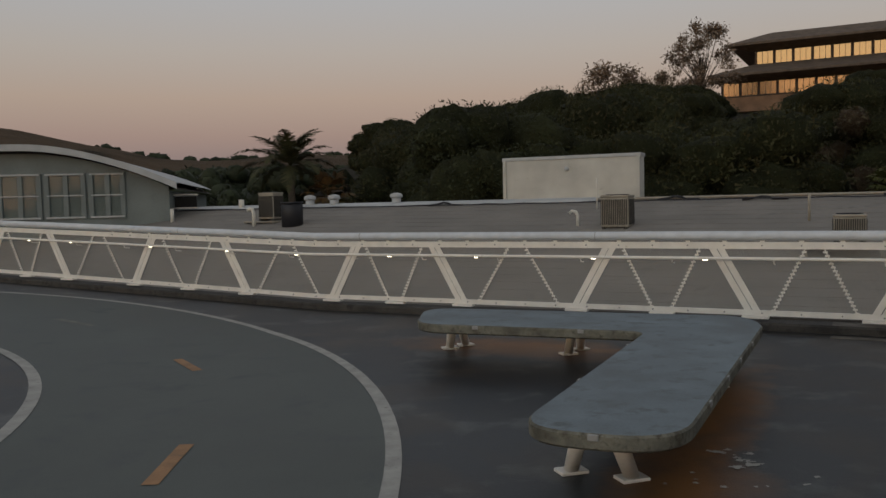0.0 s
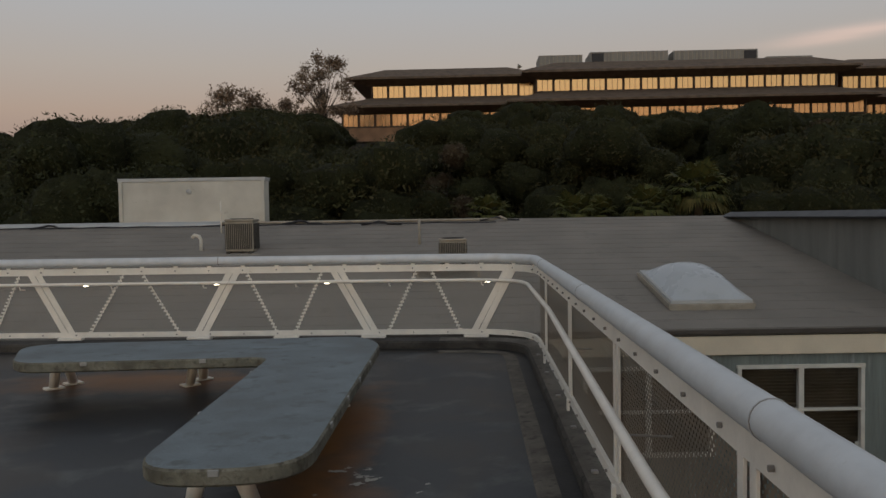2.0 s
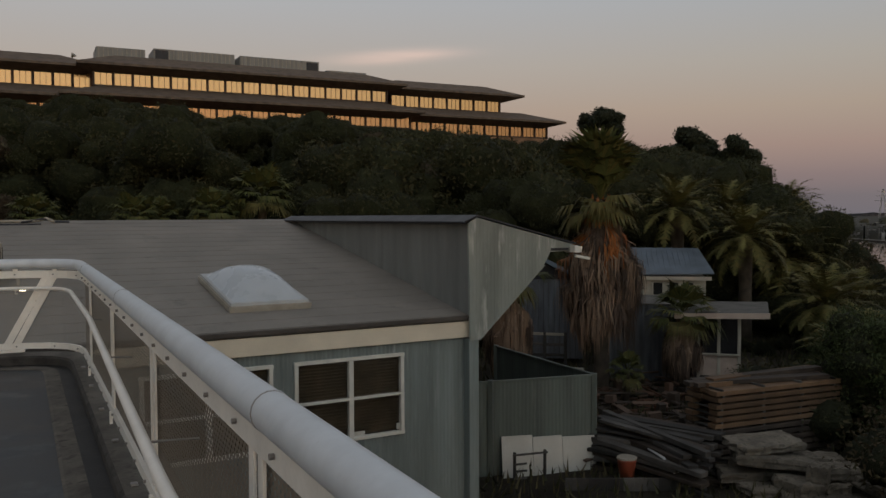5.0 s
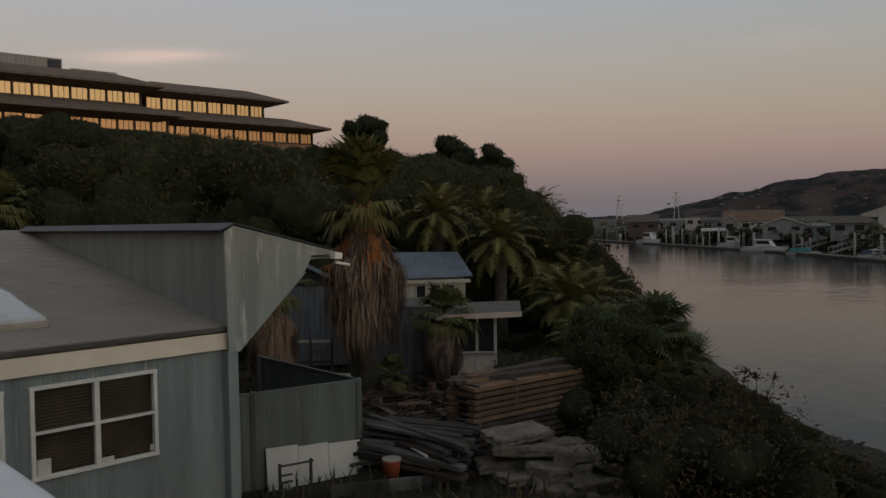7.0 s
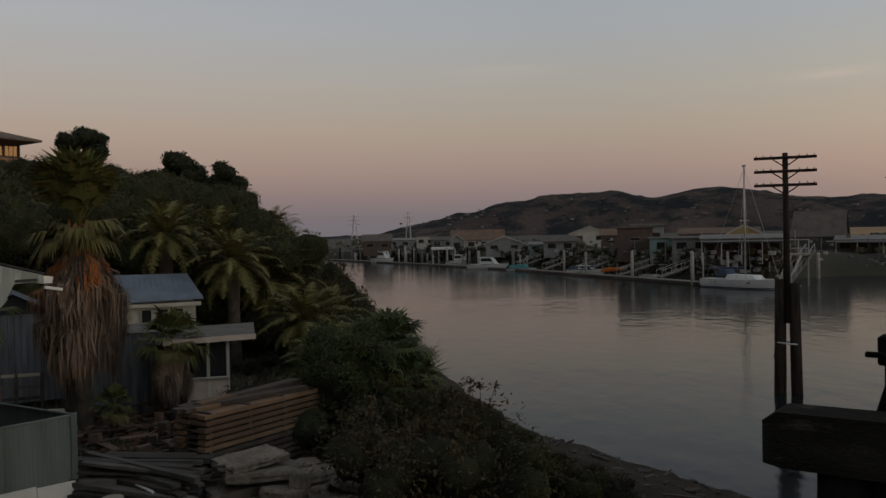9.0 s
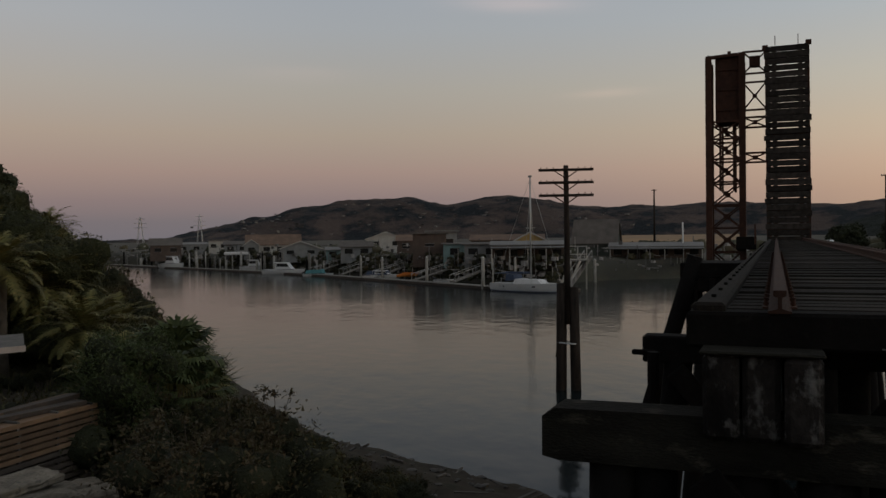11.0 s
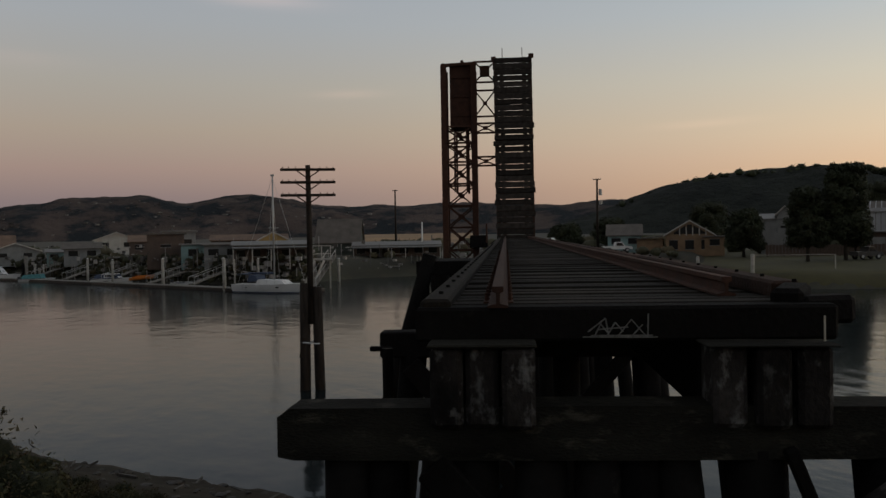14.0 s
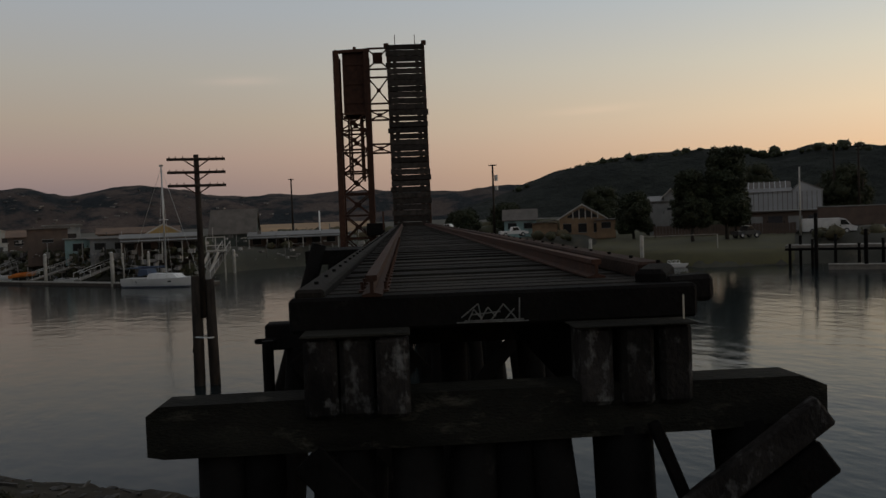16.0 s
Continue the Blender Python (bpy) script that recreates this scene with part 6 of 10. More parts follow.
def plant_bank():
    protos = [shrub_proto(51, M_LEAF_BANK, "dense dark shrub on the bank", "leafy"), shrub_proto(52, M_LEAF_SHADE, "dense dark evergreen shrub on the bank", "bladed"),
              shrub_proto(53, M_LEAF_TWIG, "brownish twiggy shrub on the bank", "twiggy"), shrub_proto(54, M_LEAF_BANK, "feathery dark shrub on the bank", "bladed")]
    used, placed = set(), []
    rng = random.Random(17)
    tries = 0
    while len(placed) < 155 and tries < 12000:
        tries += 1
        az, dist = rng.uniform(62, 112), 17 + 65 * rng.random() ** 1.8
        x, y = dist * math.sin(radians(az)), dist * math.cos(radians(az))
        s = inland(x, y)
        if s < (4.0 if x < 31 else 1.6) or s > 18 or (dist < 33 and y > 7.4) or (dist < 23 and y > 2.6):
            continue
        z = ground_z(x, y)
        top = 1.6 + dist * math.tan(radians(bank_limit(az))) - z
        h = min(rng.uniform(1.0, 3.0), top * rng.uniform(0.7, 0.95))
        if dist > 27:
            h = min(h, 1.3)
        if 74 < az < 80 and dist < 30:
            h = min(h, 1.0)
        if dist > 27 and any((x - a) ** 2 + (y - b) ** 2 < 14 for a, b in ((40.1, 12.9), (36, 13.4), (47.5, 15), (33.5, 9.2), (31.2, 6), (29.9, 4.6), (38.5, 9))):
            h = min(h, 0.7)
        if h < (0.45 if dist < 40 else 0.3) or any((x - a) ** 2 + (y - b) ** 2 < (0.33 * (h + c)) ** 2 for a, b, c in placed):
            continue
        ob = protos[rng.choices(range(4), (3, 1, 6, 2) if dist < 27 else (4, 3, 2, 3))[0]]
        m = Matrix.Translation((x, y, z)) @ Matrix.Rotation(rng.uniform(0, 6.28), 4, "Z")
        k = h * rng.uniform(0.9, 1.3)
        if ob not in used:
            used.add(ob)
            ob.matrix_basis = m @ Matrix.Diagonal((k, k, h, 1))
        else:
            c = copy_thing(ob, m)
            c.scale = (k, k, h)
        placed.append((x, y, h))
    tries = 0
    while tries < 64:
        tries += 1
        az, dist = rng.uniform(64, 74.5), rng.uniform(48, 105)
        x, y = dist * math.sin(radians(az)), dist * math.cos(radians(az))
        z = ground_z(x, y)
        h = min(rng.uniform(1.2, 3.0), (1.6 + dist * math.tan(radians(bank_limit(az))) - z) * 0.95)
        if inland(x, y) < 1.5 or h < 0.4:
            continue
        c = copy_thing(protos[rng.choice((2, 2, 0))], Matrix.Translation((x, y, z)) @ Matrix.Rotation(rng.uniform(0, 6.28), 4, "Z"))
        c.scale = (h * 1.3, h * 1.3, h)
    # taller shrubs that stand out against the water: angle, height of the top over the eye, distance
    for n, (az, top, dist, wide) in enumerate(((81.9, -9.3, 21.8, 0.62), (82.6, -9.2, 21.4, 0.55), (83.3, -10.3, 21.0, 0.6), (84.2, -9.9, 20.6, 0.5), (84.9, -10.4, 20.4, 0.55), (85.3, -9.9, 20.2, 0.4), (86.0, -11.2, 19.8, 0.6),
                                                   (87.1, -12.0, 19.4, 0.6), (88.2, -13.0, 19.0, 0.6), (80.5, -9.8, 21.5, 0.8), (82.8, -11.4, 20.2, 0.8), (84.8, -12.2, 19.4, 0.8), (86.8, -13.6, 18.6, 0.8), (89.5, -13.9, 18.4, 0.7), (91.5, -14.8, 17.8, 0.8))):
        x, y = 0.25 + dist * math.sin(radians(az)), -0.2 + dist * math.cos(radians(az))
        z = ground_z(x, y)
        h = (1.6 + dist * math.tan(radians(top)) - z) / 1.12
        c = copy_thing(protos[(2, 0, 2, 2, 0)[n % 5]], Matrix.Translation((x, y, z)) @ Matrix.Rotation(n * 1.7, 4, "Z"))
        c.scale = (h * wide, h * wide, h)
    # growth that hangs over the water's edge farther along the bank
    for n, (az, top, dist) in enumerate(((73.4, -0.2, 72), (74.1, -0.9, 64), (74.7, -1.4, 57), (75.2, -2.1, 51), (75.6, -2.7, 47), (76.1, -3.2, 43), (76.5, -3.6, 40), (76.9, -4.2, 37), (77.3, -4.7, 35), (77.3, -5.6, 32.5), (76.4, -4.6, 38), (75.6, -3.6, 43), (78.0, -6.6, 30), (78.6, -7.3, 28.5))):
        x, y = 0.25 + dist * math.sin(radians(az)), -0.2 + dist * math.cos(radians(az))
        z = min(ground_z(x, y), -4.6)
        h = (1.6 + dist * math.tan(radians(top)) - z) / 1.05
        c = copy_thing(protos[(0, 0, 2, 3)[n % 4]], Matrix.Translation((x, y, z)) @ Matrix.Rotation(n * 2.1, 4, "Z"))
        c.scale = (h * 0.8, h * 0.8, h)
    big = shrub_proto(55, M_LEAF_BUSH, "broad feathery dark green bush on the bank", "plumed")
    big.matrix_basis = Matrix.Translation((27.9, 6.3, -4.3)) @ Matrix.Diagonal((2.8, 2.8, 2.9, 1))
    c = copy_thing(big, Matrix.Translation((30.5, 5.3, -4.4)) @ Matrix.Rotation(2.0, 4, "Z"))
    c.scale = (2.3, 2.3, 2.5)


def build_timber_bush():
    """The tall soft evergreen that leans over the end of the timber stack."""
    rng = np.random.default_rng(58)
    t = thing("evergreen_bush", Matrix.Translation((22.3, 4.95, -4.25)) @ Matrix.Diagonal((0.9, 0.9, 0.97, 1)), "tall soft dark evergreen bush leaning over the timber stack", "bush")
    cs, g = [], Geo()
    for i in range(60):
        a, e = rng.random() * 6.283, rng.random()
        r = (1.75 * math.sqrt(max(0.0, 1 - (1.25 * e - 0.45) ** 2))) * rng.random() ** 0.45
        c = (r * math.cos(a), r * math.sin(a), 0.35 + 3.0 * e, 0.36 + 0.22 * rng.random())
        cs.append(c)
        g.tube([(0, 0, -0.3), (c[0] * 0.4, c[1] * 0.4, c[2] * 0.55), c[:3]], [0.06, 0.03, 0.008], 5)
    part("stem", g, M_BARK, t)
    v, f = leaf_cloud(rng, cs, 700, 0.038, 1.12, 0.4)
    v2, f2 = blade_cloud(rng, cs, 160, 0.22, 0.006, 0.25)
    part("foliage", cloud_mesh("foliage", np.concatenate([v, v2]), np.concatenate([f, f2 + len(v)]), M_LEAF_BUSH), None, t)
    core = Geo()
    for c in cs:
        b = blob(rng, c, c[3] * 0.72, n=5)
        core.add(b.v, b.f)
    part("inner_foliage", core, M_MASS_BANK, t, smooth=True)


build_timber_bush()
fan_palm(Matrix.Translation((24.0, 4.2, -4.5)), 2.75, 1.45, 34, "young fan palm standing behind the evergreen bush", seed=27, trunk_r=0.12, green=M_LEAF_BUSH)
fan_palm(Matrix.Translation((23.4, 3.6, -4.5)), 1.9, 1.2, 26, "young fan palm standing behind the evergreen bush", seed=28, trunk_r=0.10, green=M_LEAF_BUSH)
plant_bank()


def build_grass():
    """Rough grass and weeds on the yard and the bank, one mass."""
    rng = np.random.default_rng(9)
    n = 16000
    az, dist = np.radians(rng.uniform(50, 112, n)), 13 + 32 * rng.random(n)
    xs, ys = dist * np.sin(az), dist * np.cos(az)
    keep = np.array([inland(x, y) > 6.0 for x, y in zip(xs, ys)])
    xs, ys = xs[keep], ys[keep]
    zs = np.array([ground_z(x, y) for x, y in zip(xs, ys)])
    n = len(xs)
    h = rng.uniform(0.12, 0.45, n)
    a = rng.uniform(0, 6.283, n)
    w = np.stack([np.cos(a), np.sin(a), 0 * a], 1) * rng.uniform(0.02, 0.05, n)[:, None]
    p = np.stack([xs, ys, zs - 0.03], 1)
    tip = p + np.stack([rng.normal(0, 0.12, n), rng.normal(0, 0.12, n), h], 1)
    v = np.stack([p - w, p + w, tip], 1).reshape(-1, 3)
    me = cloud_mesh("rough_grass", v, np.arange(3 * n).reshape(n, 3), leaf_material("rough_grass_blades", (0.05, 0.052, 0.024), second=(0.11, 0.085, 0.045)))
    tagged(new("rough_grass", me), "rough dry grass and weeds over the yard", "grass", kind="stuff")


build_grass()


def build_shore_debris():
    """Stones, weed and driftwood on the mud at the water's edge, one mass."""
    r = random.Random(77)
    g = Geo()
    for i in range(700):
        x, y = r.uniform(14, 33), r.uniform(-11, 3)
        d = inland(x, y)
        if not 0.6 < d < 5.5 or r.random() < 0.3 * (d - 0.6) / 4.9:
            continue
        z = ground_z(x, y)
        if i % 9 == 0:
            a = r.uniform(0, 3.14)
            q = Vector((math.cos(a), math.sin(a), 0)) * r.uniform(0.2, 0.7)
            g.beam(Vector((x, y, z + 0.05)) - q, Vector((x, y, z + 0.09)) + q, r.uniform(0.03, 0.08), r.uniform(0.03, 0.08))
        else:
            k = r.uniform(0.05, 0.17)
            b = blob(r, (x, y, z), k, squash=r.uniform(0.35, 0.7), n=3)
            g.add(b.v, b.f)
    tagged(new("shore_debris", g.mesh("shore_debris", material("wet_dark_debris", (0.034, 0.031, 0.027), rough=0.7, var=0.4, scale=4, island=0.6, spec=0.3))), "dark stones, weed and driftwood on the mud", "debris", kind="stuff")


build_shore_debris()

# ---- the yard: sheet enclosure, planks, timber stack, stone slabs, sheds ----
M_BOARD_GREY = material("weathered_plank", (0.064, 0.060, 0.055), rough=0.85, var=0.4, scale=2, fine=25, bump=0.5, per_object=0.6)
M_BOARD_WARM = material("rough_sawn_board", (0.118, 0.072, 0.040), rough=0.8, var=0.25, scale=2, fine=25, bump=0.3, per_object=0.3)
M_BOARD_OLD = material("dark_old_board", (0.055, 0.042, 0.032), rough=0.85, var=0.35, scale=2, fine=25, bump=0.4, per_object=0.35)
M_STONE = material("pale_rough_stone", (0.145, 0.127, 0.10), rough=0.9, var=0.4, scale=3, fine=11, bump=1.0, dirt=(0.075, 0.068, 0.054), dirt_at=0.54, per_object=0.3)
M_BLUE_SHEET = material("blue_grey_roof_sheet", (0.12, 0.15, 0.185), rough=0.55, var=0.22, scale=1.5, bump=0.08)
M_CREAM = material("cream_painted_board", (0.36, 0.33, 0.27), rough=0.7, var=0.15, scale=1.5, bump=0.08)
M_PINKISH = material("pale_pinkish_board", (0.42, 0.33, 0.27), rough=0.7, var=0.15, scale=2, bump=0.08)
M_DARK_BOARD = material("dark_board_wall", (0.115, 0.122, 0.133), rough=0.8, var=0.35, scale=1.6, stretch=(3, 3, 0.4), bump=0.15)


def corrugated(a, b, z0, z1, pitch=0.09, amp=0.0025):
    a, b = Vector(a), Vector(b)
    d = (b - a)
    L = d.length
    d.normalize()
    w = Vector((-d.y, d.x))
    n = int(L / (pitch / 4))
    top, low = [], []
    for i in range(n + 1):
        p = a + d * (L * i / n) + w * amp * math.cos(2 * math.pi * (L * i / n) / pitch)
        top.append((p.x, p.y, z1)), low.append((p.x, p.y, z0))
    return Geo().strip([top, low])


def build_enclosure():
    e = thing("sheet_enclosure", pose(0, 0, 0), "enclosure of weathered green-grey corrugated sheet", "fence")
    for a, b in (((12.7, 11.75), (16.41, 9.42)), ((16.41, 9.42), (18.3, 13.6))):
        part("sheet_panel", corrugated(a, b, -4.7, -2.0), M_ENCLOSURE, e)
        part("cap_rail", Geo().beam((*a, -1.98), (*b, -1.98), 0.06, 0.05, 0.006), M_ENCLOSURE, e)
    for x, y in ((16.41, 9.42), (18.3, 13.6), (14.3, 10.74)):
        part("corner_post", Geo().box((x, y, -3.3), (0.12, 0.12, 2.72), Matrix.Rotation(0.5, 3, "Z"), 0.01), M_ENCLOSURE, e)
    a, b = Vector((14.2, 10.55)), Vector((16.25, 9.25))
    for k0, k1, h, tilt in ((0.07, 0.37, 0.98, 0.05), (0.37, 0.66, 0.92, 0.03), (0.66, 0.99, 0.86, 0.06)):
        p, q = a.lerp(b, k0), a.lerp(b, k1)
        c = (p + q) / 2
        ang = math.atan2(q.y - p.y, q.x - p.x)
        m = Matrix.Translation((c.x, c.y, -4.3)) @ Matrix.Rotation(ang, 4, "Z") @ Matrix.Rotation(-0.12 - tilt, 4, "X") @ Matrix.Rotation(tilt * 0.5, 4, "Y")
        s = thing("leaning_sheet", m, "off-white board leaning on the sheet enclosure", "board", group="leaning boards")
        part("board", Geo().box((0, -0.05, h / 2 + 0.15), ((q - p).length * 0.99, 0.02, h), None, 0.004), M_WHITE_SHEET, s)
        part("batten", Geo().box((0, -0.02, 0.5), ((q - p).length * 0.9, 0.03, 0.05)), M_BOARD_GREY, s)


build_enclosure()


def build_plank_heap():
    rng = random.Random(3)
    for i in range(56):
        lay = i // 8
        z = -4.15 + 0.085 * lay * 2 + rng.uniform(0, 0.06)
        y0, y1 = 9.7 - rng.uniform(0, 0.5), 7.0 - rng.uniform(-0.3, 0.5)
        x0, x1 = 17.0 + rng.uniform(-0.9, 0.8), 16.7 + rng.uniform(-0.9, 0.8)
        p = thing("plank", pose(0, 0, 0), "grey weathered plank in a loose heap", "plank", group="planks in the heap")
        part("board", Geo().beam((x0, y0, z + rng.uniform(-0.03, 0.1)), (x1, y1, z + rng.uniform(-0.10, 0.06)), rng.uniform(0.10, 0.28), rng.uniform(0.05, 0.13), 0.008), M_BOARD_GREY if i % 4 else M_BOARD_OLD, p)
    for i in range(5):
        g = Geo().tube([(16.2 + 0.05 * i, 8.0, -3.35), (15.98 + 0.05 * i, 7.55, -3.42), (15.95 + 0.05 * i, 7.3, -3.65), (16.1, 7.2, -3.95)], 0.018, 6)
        solid("hose", g, M_PALE_TRIM, "pale looped hose over the planks", "hose", group="hose loops", smooth=True)


build_plank_heap()


def build_yard_clutter():
    """Offcuts, tins and sheet scraps strewn over the yard, one mass."""
    r = random.Random(41)
    g = Geo()
    for i in range(420):
        x, y = r.uniform(16.5, 26.0), r.uniform(6.6, 14.5)
        if y > 0.62 * x + 1.5 or y < 19.0 - 0.62 * x - 1.2:
            continue
        z = ground_z(x, y)
        turn = Matrix.Rotation(r.uniform(0, 3.14), 3, "Z") @ Matrix.Rotation(r.uniform(-0.3, 0.3), 3, "X")
        size = (r.uniform(0.5, 1.7), r.uniform(0.05, 0.2), r.uniform(0.02, 0.06)) if i % 3 else (r.uniform(0.1, 0.4), r.uniform(0.1, 0.35), r.uniform(0.08, 0.4))
        g.box((x, y, z + 0.06 + 0.35 * r.random() ** 3), size, turn, 0.006)
    tagged(new("yard_clutter", g.mesh("yard_clutter", material("mixed_yard_scrap", (0.075, 0.058, 0.044), rough=0.8, var=0.35, scale=3, island=0.75, second=(0.11, 0.045, 0.022)))), "strewn offcuts, rusty tins and scrap boards in the yard", "clutter", kind="stuff")


build_yard_clutter()

def build_timber_stack():
    m = Matrix.Translation((17.8, 7.1, 0)) @ Matrix.Rotation(math.atan2(5.7 - 7.1, 20.6 - 17.8), 4, "Z")
    st = thing("timber_stack", m, "neat stack of rough-sawn boards on bearers", "timber stack")
    rng = random.Random(12)
    bm = Geo().box((0, 0, 0), (3.7, 0.26, 0.10), None, 0.006).mesh("board", M_BOARD_WARM)
    stick = Geo().box((0, 0, 0), (0.06, 1.05, 0.042)).mesh("sticker", M_BOARD_GREY)
    old = Geo().box((0, 0, 0), (3.7, 0.26, 0.10), None, 0.006).mesh("board", M_BOARD_OLD)
    for k in range(12):
        z = -3.93 + 0.145 * k
        for j in range(4):
            if j not in (0, 3) and k < 10:
                continue
            ob = part("board", bm if k > 5 else old, None, st)
            ob.matrix_basis = pose(1.8 + rng.uniform(-0.05, 0.05), 0.13 + 0.27 * j + rng.uniform(-0.012, 0.012), z, 0, 0, rng.uniform(-0.3, 0.3))
        for x in (0.1, 1.3, 2.4, 3.4):
            ob = part("sticker", stick, None, st)
            ob.matrix_basis = pose(x + rng.uniform(-0.04, 0.04), 0.54, z + 0.072)
    for i in range(5):
        ob = part("loose_board", old if i % 3 else bm, None, st, "loose board thrown on top")
        ob.matrix_basis = pose(1.7 + rng.uniform(-0.7, 0.9), rng.uniform(0.2, 1.0), -2.26 + 0.02 * i, rng.uniform(-1.5, 1.5), rng.uniform(-1.2, 1.2), rng.uniform(-9, 9))
    for x in (0.3, 1.8, 3.2):
        part("bearer", Geo().box((x, 0.55, -4.12), (0.2, 1.2, 0.28)), M_TIMBER_DARK, st)


build_timber_stack()


def stone(m, s, seed, label="rough pale stone slab in a heap"):
    rng = random.Random(seed)
    g = Geo()
    ring = []
    corners = [(x * rng.uniform(0.86, 1.08), y * rng.uniform(0.82, 1.1)) for x, y in ((-1, -1), (1, -1), (1, 1), (-1, 1))]
    for (ax, ay), (bx, by) in zip(corners, corners[1:] + corners[:1]):
        ring.append((ax, ay))
        for k in (0.14, 0.3, 0.45, 0.6, 0.74, 0.88):
            ring.append((ax + (bx - ax) * k + rng.uniform(-0.06, 0.06), ay + (by - ay) * k + rng.uniform(-0.06, 0.06)))
    n = len(ring)
    rows = [[(0, 0, -1)] * n]
    for z, k in ((-1, 0.92), (-0.7, 0.99), (-0.2, 0.97), (0.3, 1.0), (0.72, 0.98), (0.98, 0.92), (1.02, 0.55)):
        rows.append([(x * k * rng.uniform(0.97, 1.03), y * k * rng.uniform(0.97, 1.03), z + rng.uniform(-0.15, 0.15)) for x, y in ring])
    rows.append([(0, 0, 1.0)] * n)
    g.strip([[(x * s[0] / 2, y * s[1] / 2, z * s[2] / 2) for x, y, z in r] for r in rows], close=True)
    return solid("stone_slab", g, M_STONE, label, "stone", group="stone slabs", m=m)


rng = random.Random(6)
SLABS = [(17.5, 6.0, -3.15, 1.5, 0.9, 0.20), (17.3, 5.8, -3.42, 1.6, 1.0, 0.22), (17.4, 6.1, -3.70, 1.7, 1.0, 0.22), (17.2, 5.7, -3.95, 1.8, 1.1, 0.22), (17.1, 4.9, -3.72, 1.2, 0.9, 0.28), (17.5, 4.5, -3.45, 0.9, 0.6, 0.25),
         (16.9, 4.2, -3.9, 1.2, 0.8, 0.25), (17.5, 3.9, -3.7, 0.9, 0.5, 0.2), (16.6, 4.6, -4.0, 1.4, 0.8, 0.3), (17.3, 5.1, -3.98, 1.2, 0.9, 0.3), (18.3, 5.2, -3.6, 1.2, 0.8, 0.35), (16.4, 3.7, -4.1, 1.0, 0.7, 0.25)]
for i, (x, y, z, a, b, h) in enumerate(SLABS):
    stone(Matrix.Translation((x, y, z)) @ Matrix.Rotation(-0.9 + rng.uniform(-0.5, 0.5), 4, "Z") @ Matrix.Rotation(rng.uniform(-0.10, 0.10), 4, "X") @ Matrix.Rotation(rng.uniform(-0.12, 0.12) + (0.5 if i == 7 else 0), 4, "Y"), (a, b, h), i)
stone(Matrix.Translation((17.0, 4.75, -3.42)), (0.45, 0.4, 0.34), 90, "rounded pale boulder on the stone heap")

M_FELT_DARK = material("old_dark_felt", (0.105, 0.098, 0.088), rough=0.9, var=0.3, scale=1.5, fine=20, bump=0.2, dirt=(0.06, 0.055, 0.045), dirt_at=0.55)


def build_booth():
    a, b = Vector((25.03, 10.53)), Vector((25.55, 9.25))
    m = Matrix.Translation((a.x, a.y, 0)) @ Matrix.Rotation(math.atan2(b.y - a.y, b.x - a.x), 4, "Z")
    k = thing("timber_booth", m, "open timber booth with a flat pinkish-edged roof", "booth")
    for x in (-0.18, 0.42, 1.02):
        part("post", Geo().box((x, 0.0, -2.6), (0.10, 0.10, 2.4), None, 0.01), M_CREAM, k)
    part("front_panel", Geo().box((0.42, 0.0, -3.08), (1.14, 0.05, 0.66), None, 0.006), M_PINKISH, k)
    part("sill", Geo().box((0.42, -0.05, -2.73), (1.25, 0.16, 0.05), None, 0.006), M_CREAM, k)
    # black back and side sheets: the open booth's inner darkness is put into their colour
    part("dark_back_sheet", Geo().box((0.42, 2.2, -2.75), (1.4, 0.08, 2.5)), M_BLACK, k)
    part("side_wall", Geo().box((-0.26, 1.1, -2.75), (0.08, 2.2, 2.3)), M_BLACK, k)
    part("roof", Geo().prism([(-0.9, -0.35, -1.50), (1.85, -0.35, -1.42), (1.95, 2.6, -1.36), (-0.9, 2.6, -1.42)], (0, 0, 0.05)), M_FELT_DARK, k, "flat felt roof")
    part("roof_edge", Geo().prism([(-0.9, -0.38, -1.62), (1.88, -0.38, -1.54), (1.88, -0.38, -1.37), (-0.9, -0.38, -1.45)], (0, 0.05, 0)), M_PINKISH, k, "pale pinkish roof edge")
    g = thing("grey_shed", pose(0, 0, 0), "low dark grey shed behind the palm", "shed")
    part("wall", corrugated((25.5, 14.2), (26.7, 11.5), -4.5, -1.45, 0.3, 0.02), M_DARK_BOARD, g)
    part("roof", Geo().prism([(25.4, 14.3, -1.45), (26.7, 11.4, -1.45), (29.0, 12.6, -1.40), (27.8, 15.4, -1.40)], (0, 0, 0.05)), M_FELT_DARK, g)
    part("end_wall", corrugated((26.7, 11.5), (29, 12.6), -4.5, -1.3, 0.3, 0.02), M_DARK_BOARD, g)


build_booth()


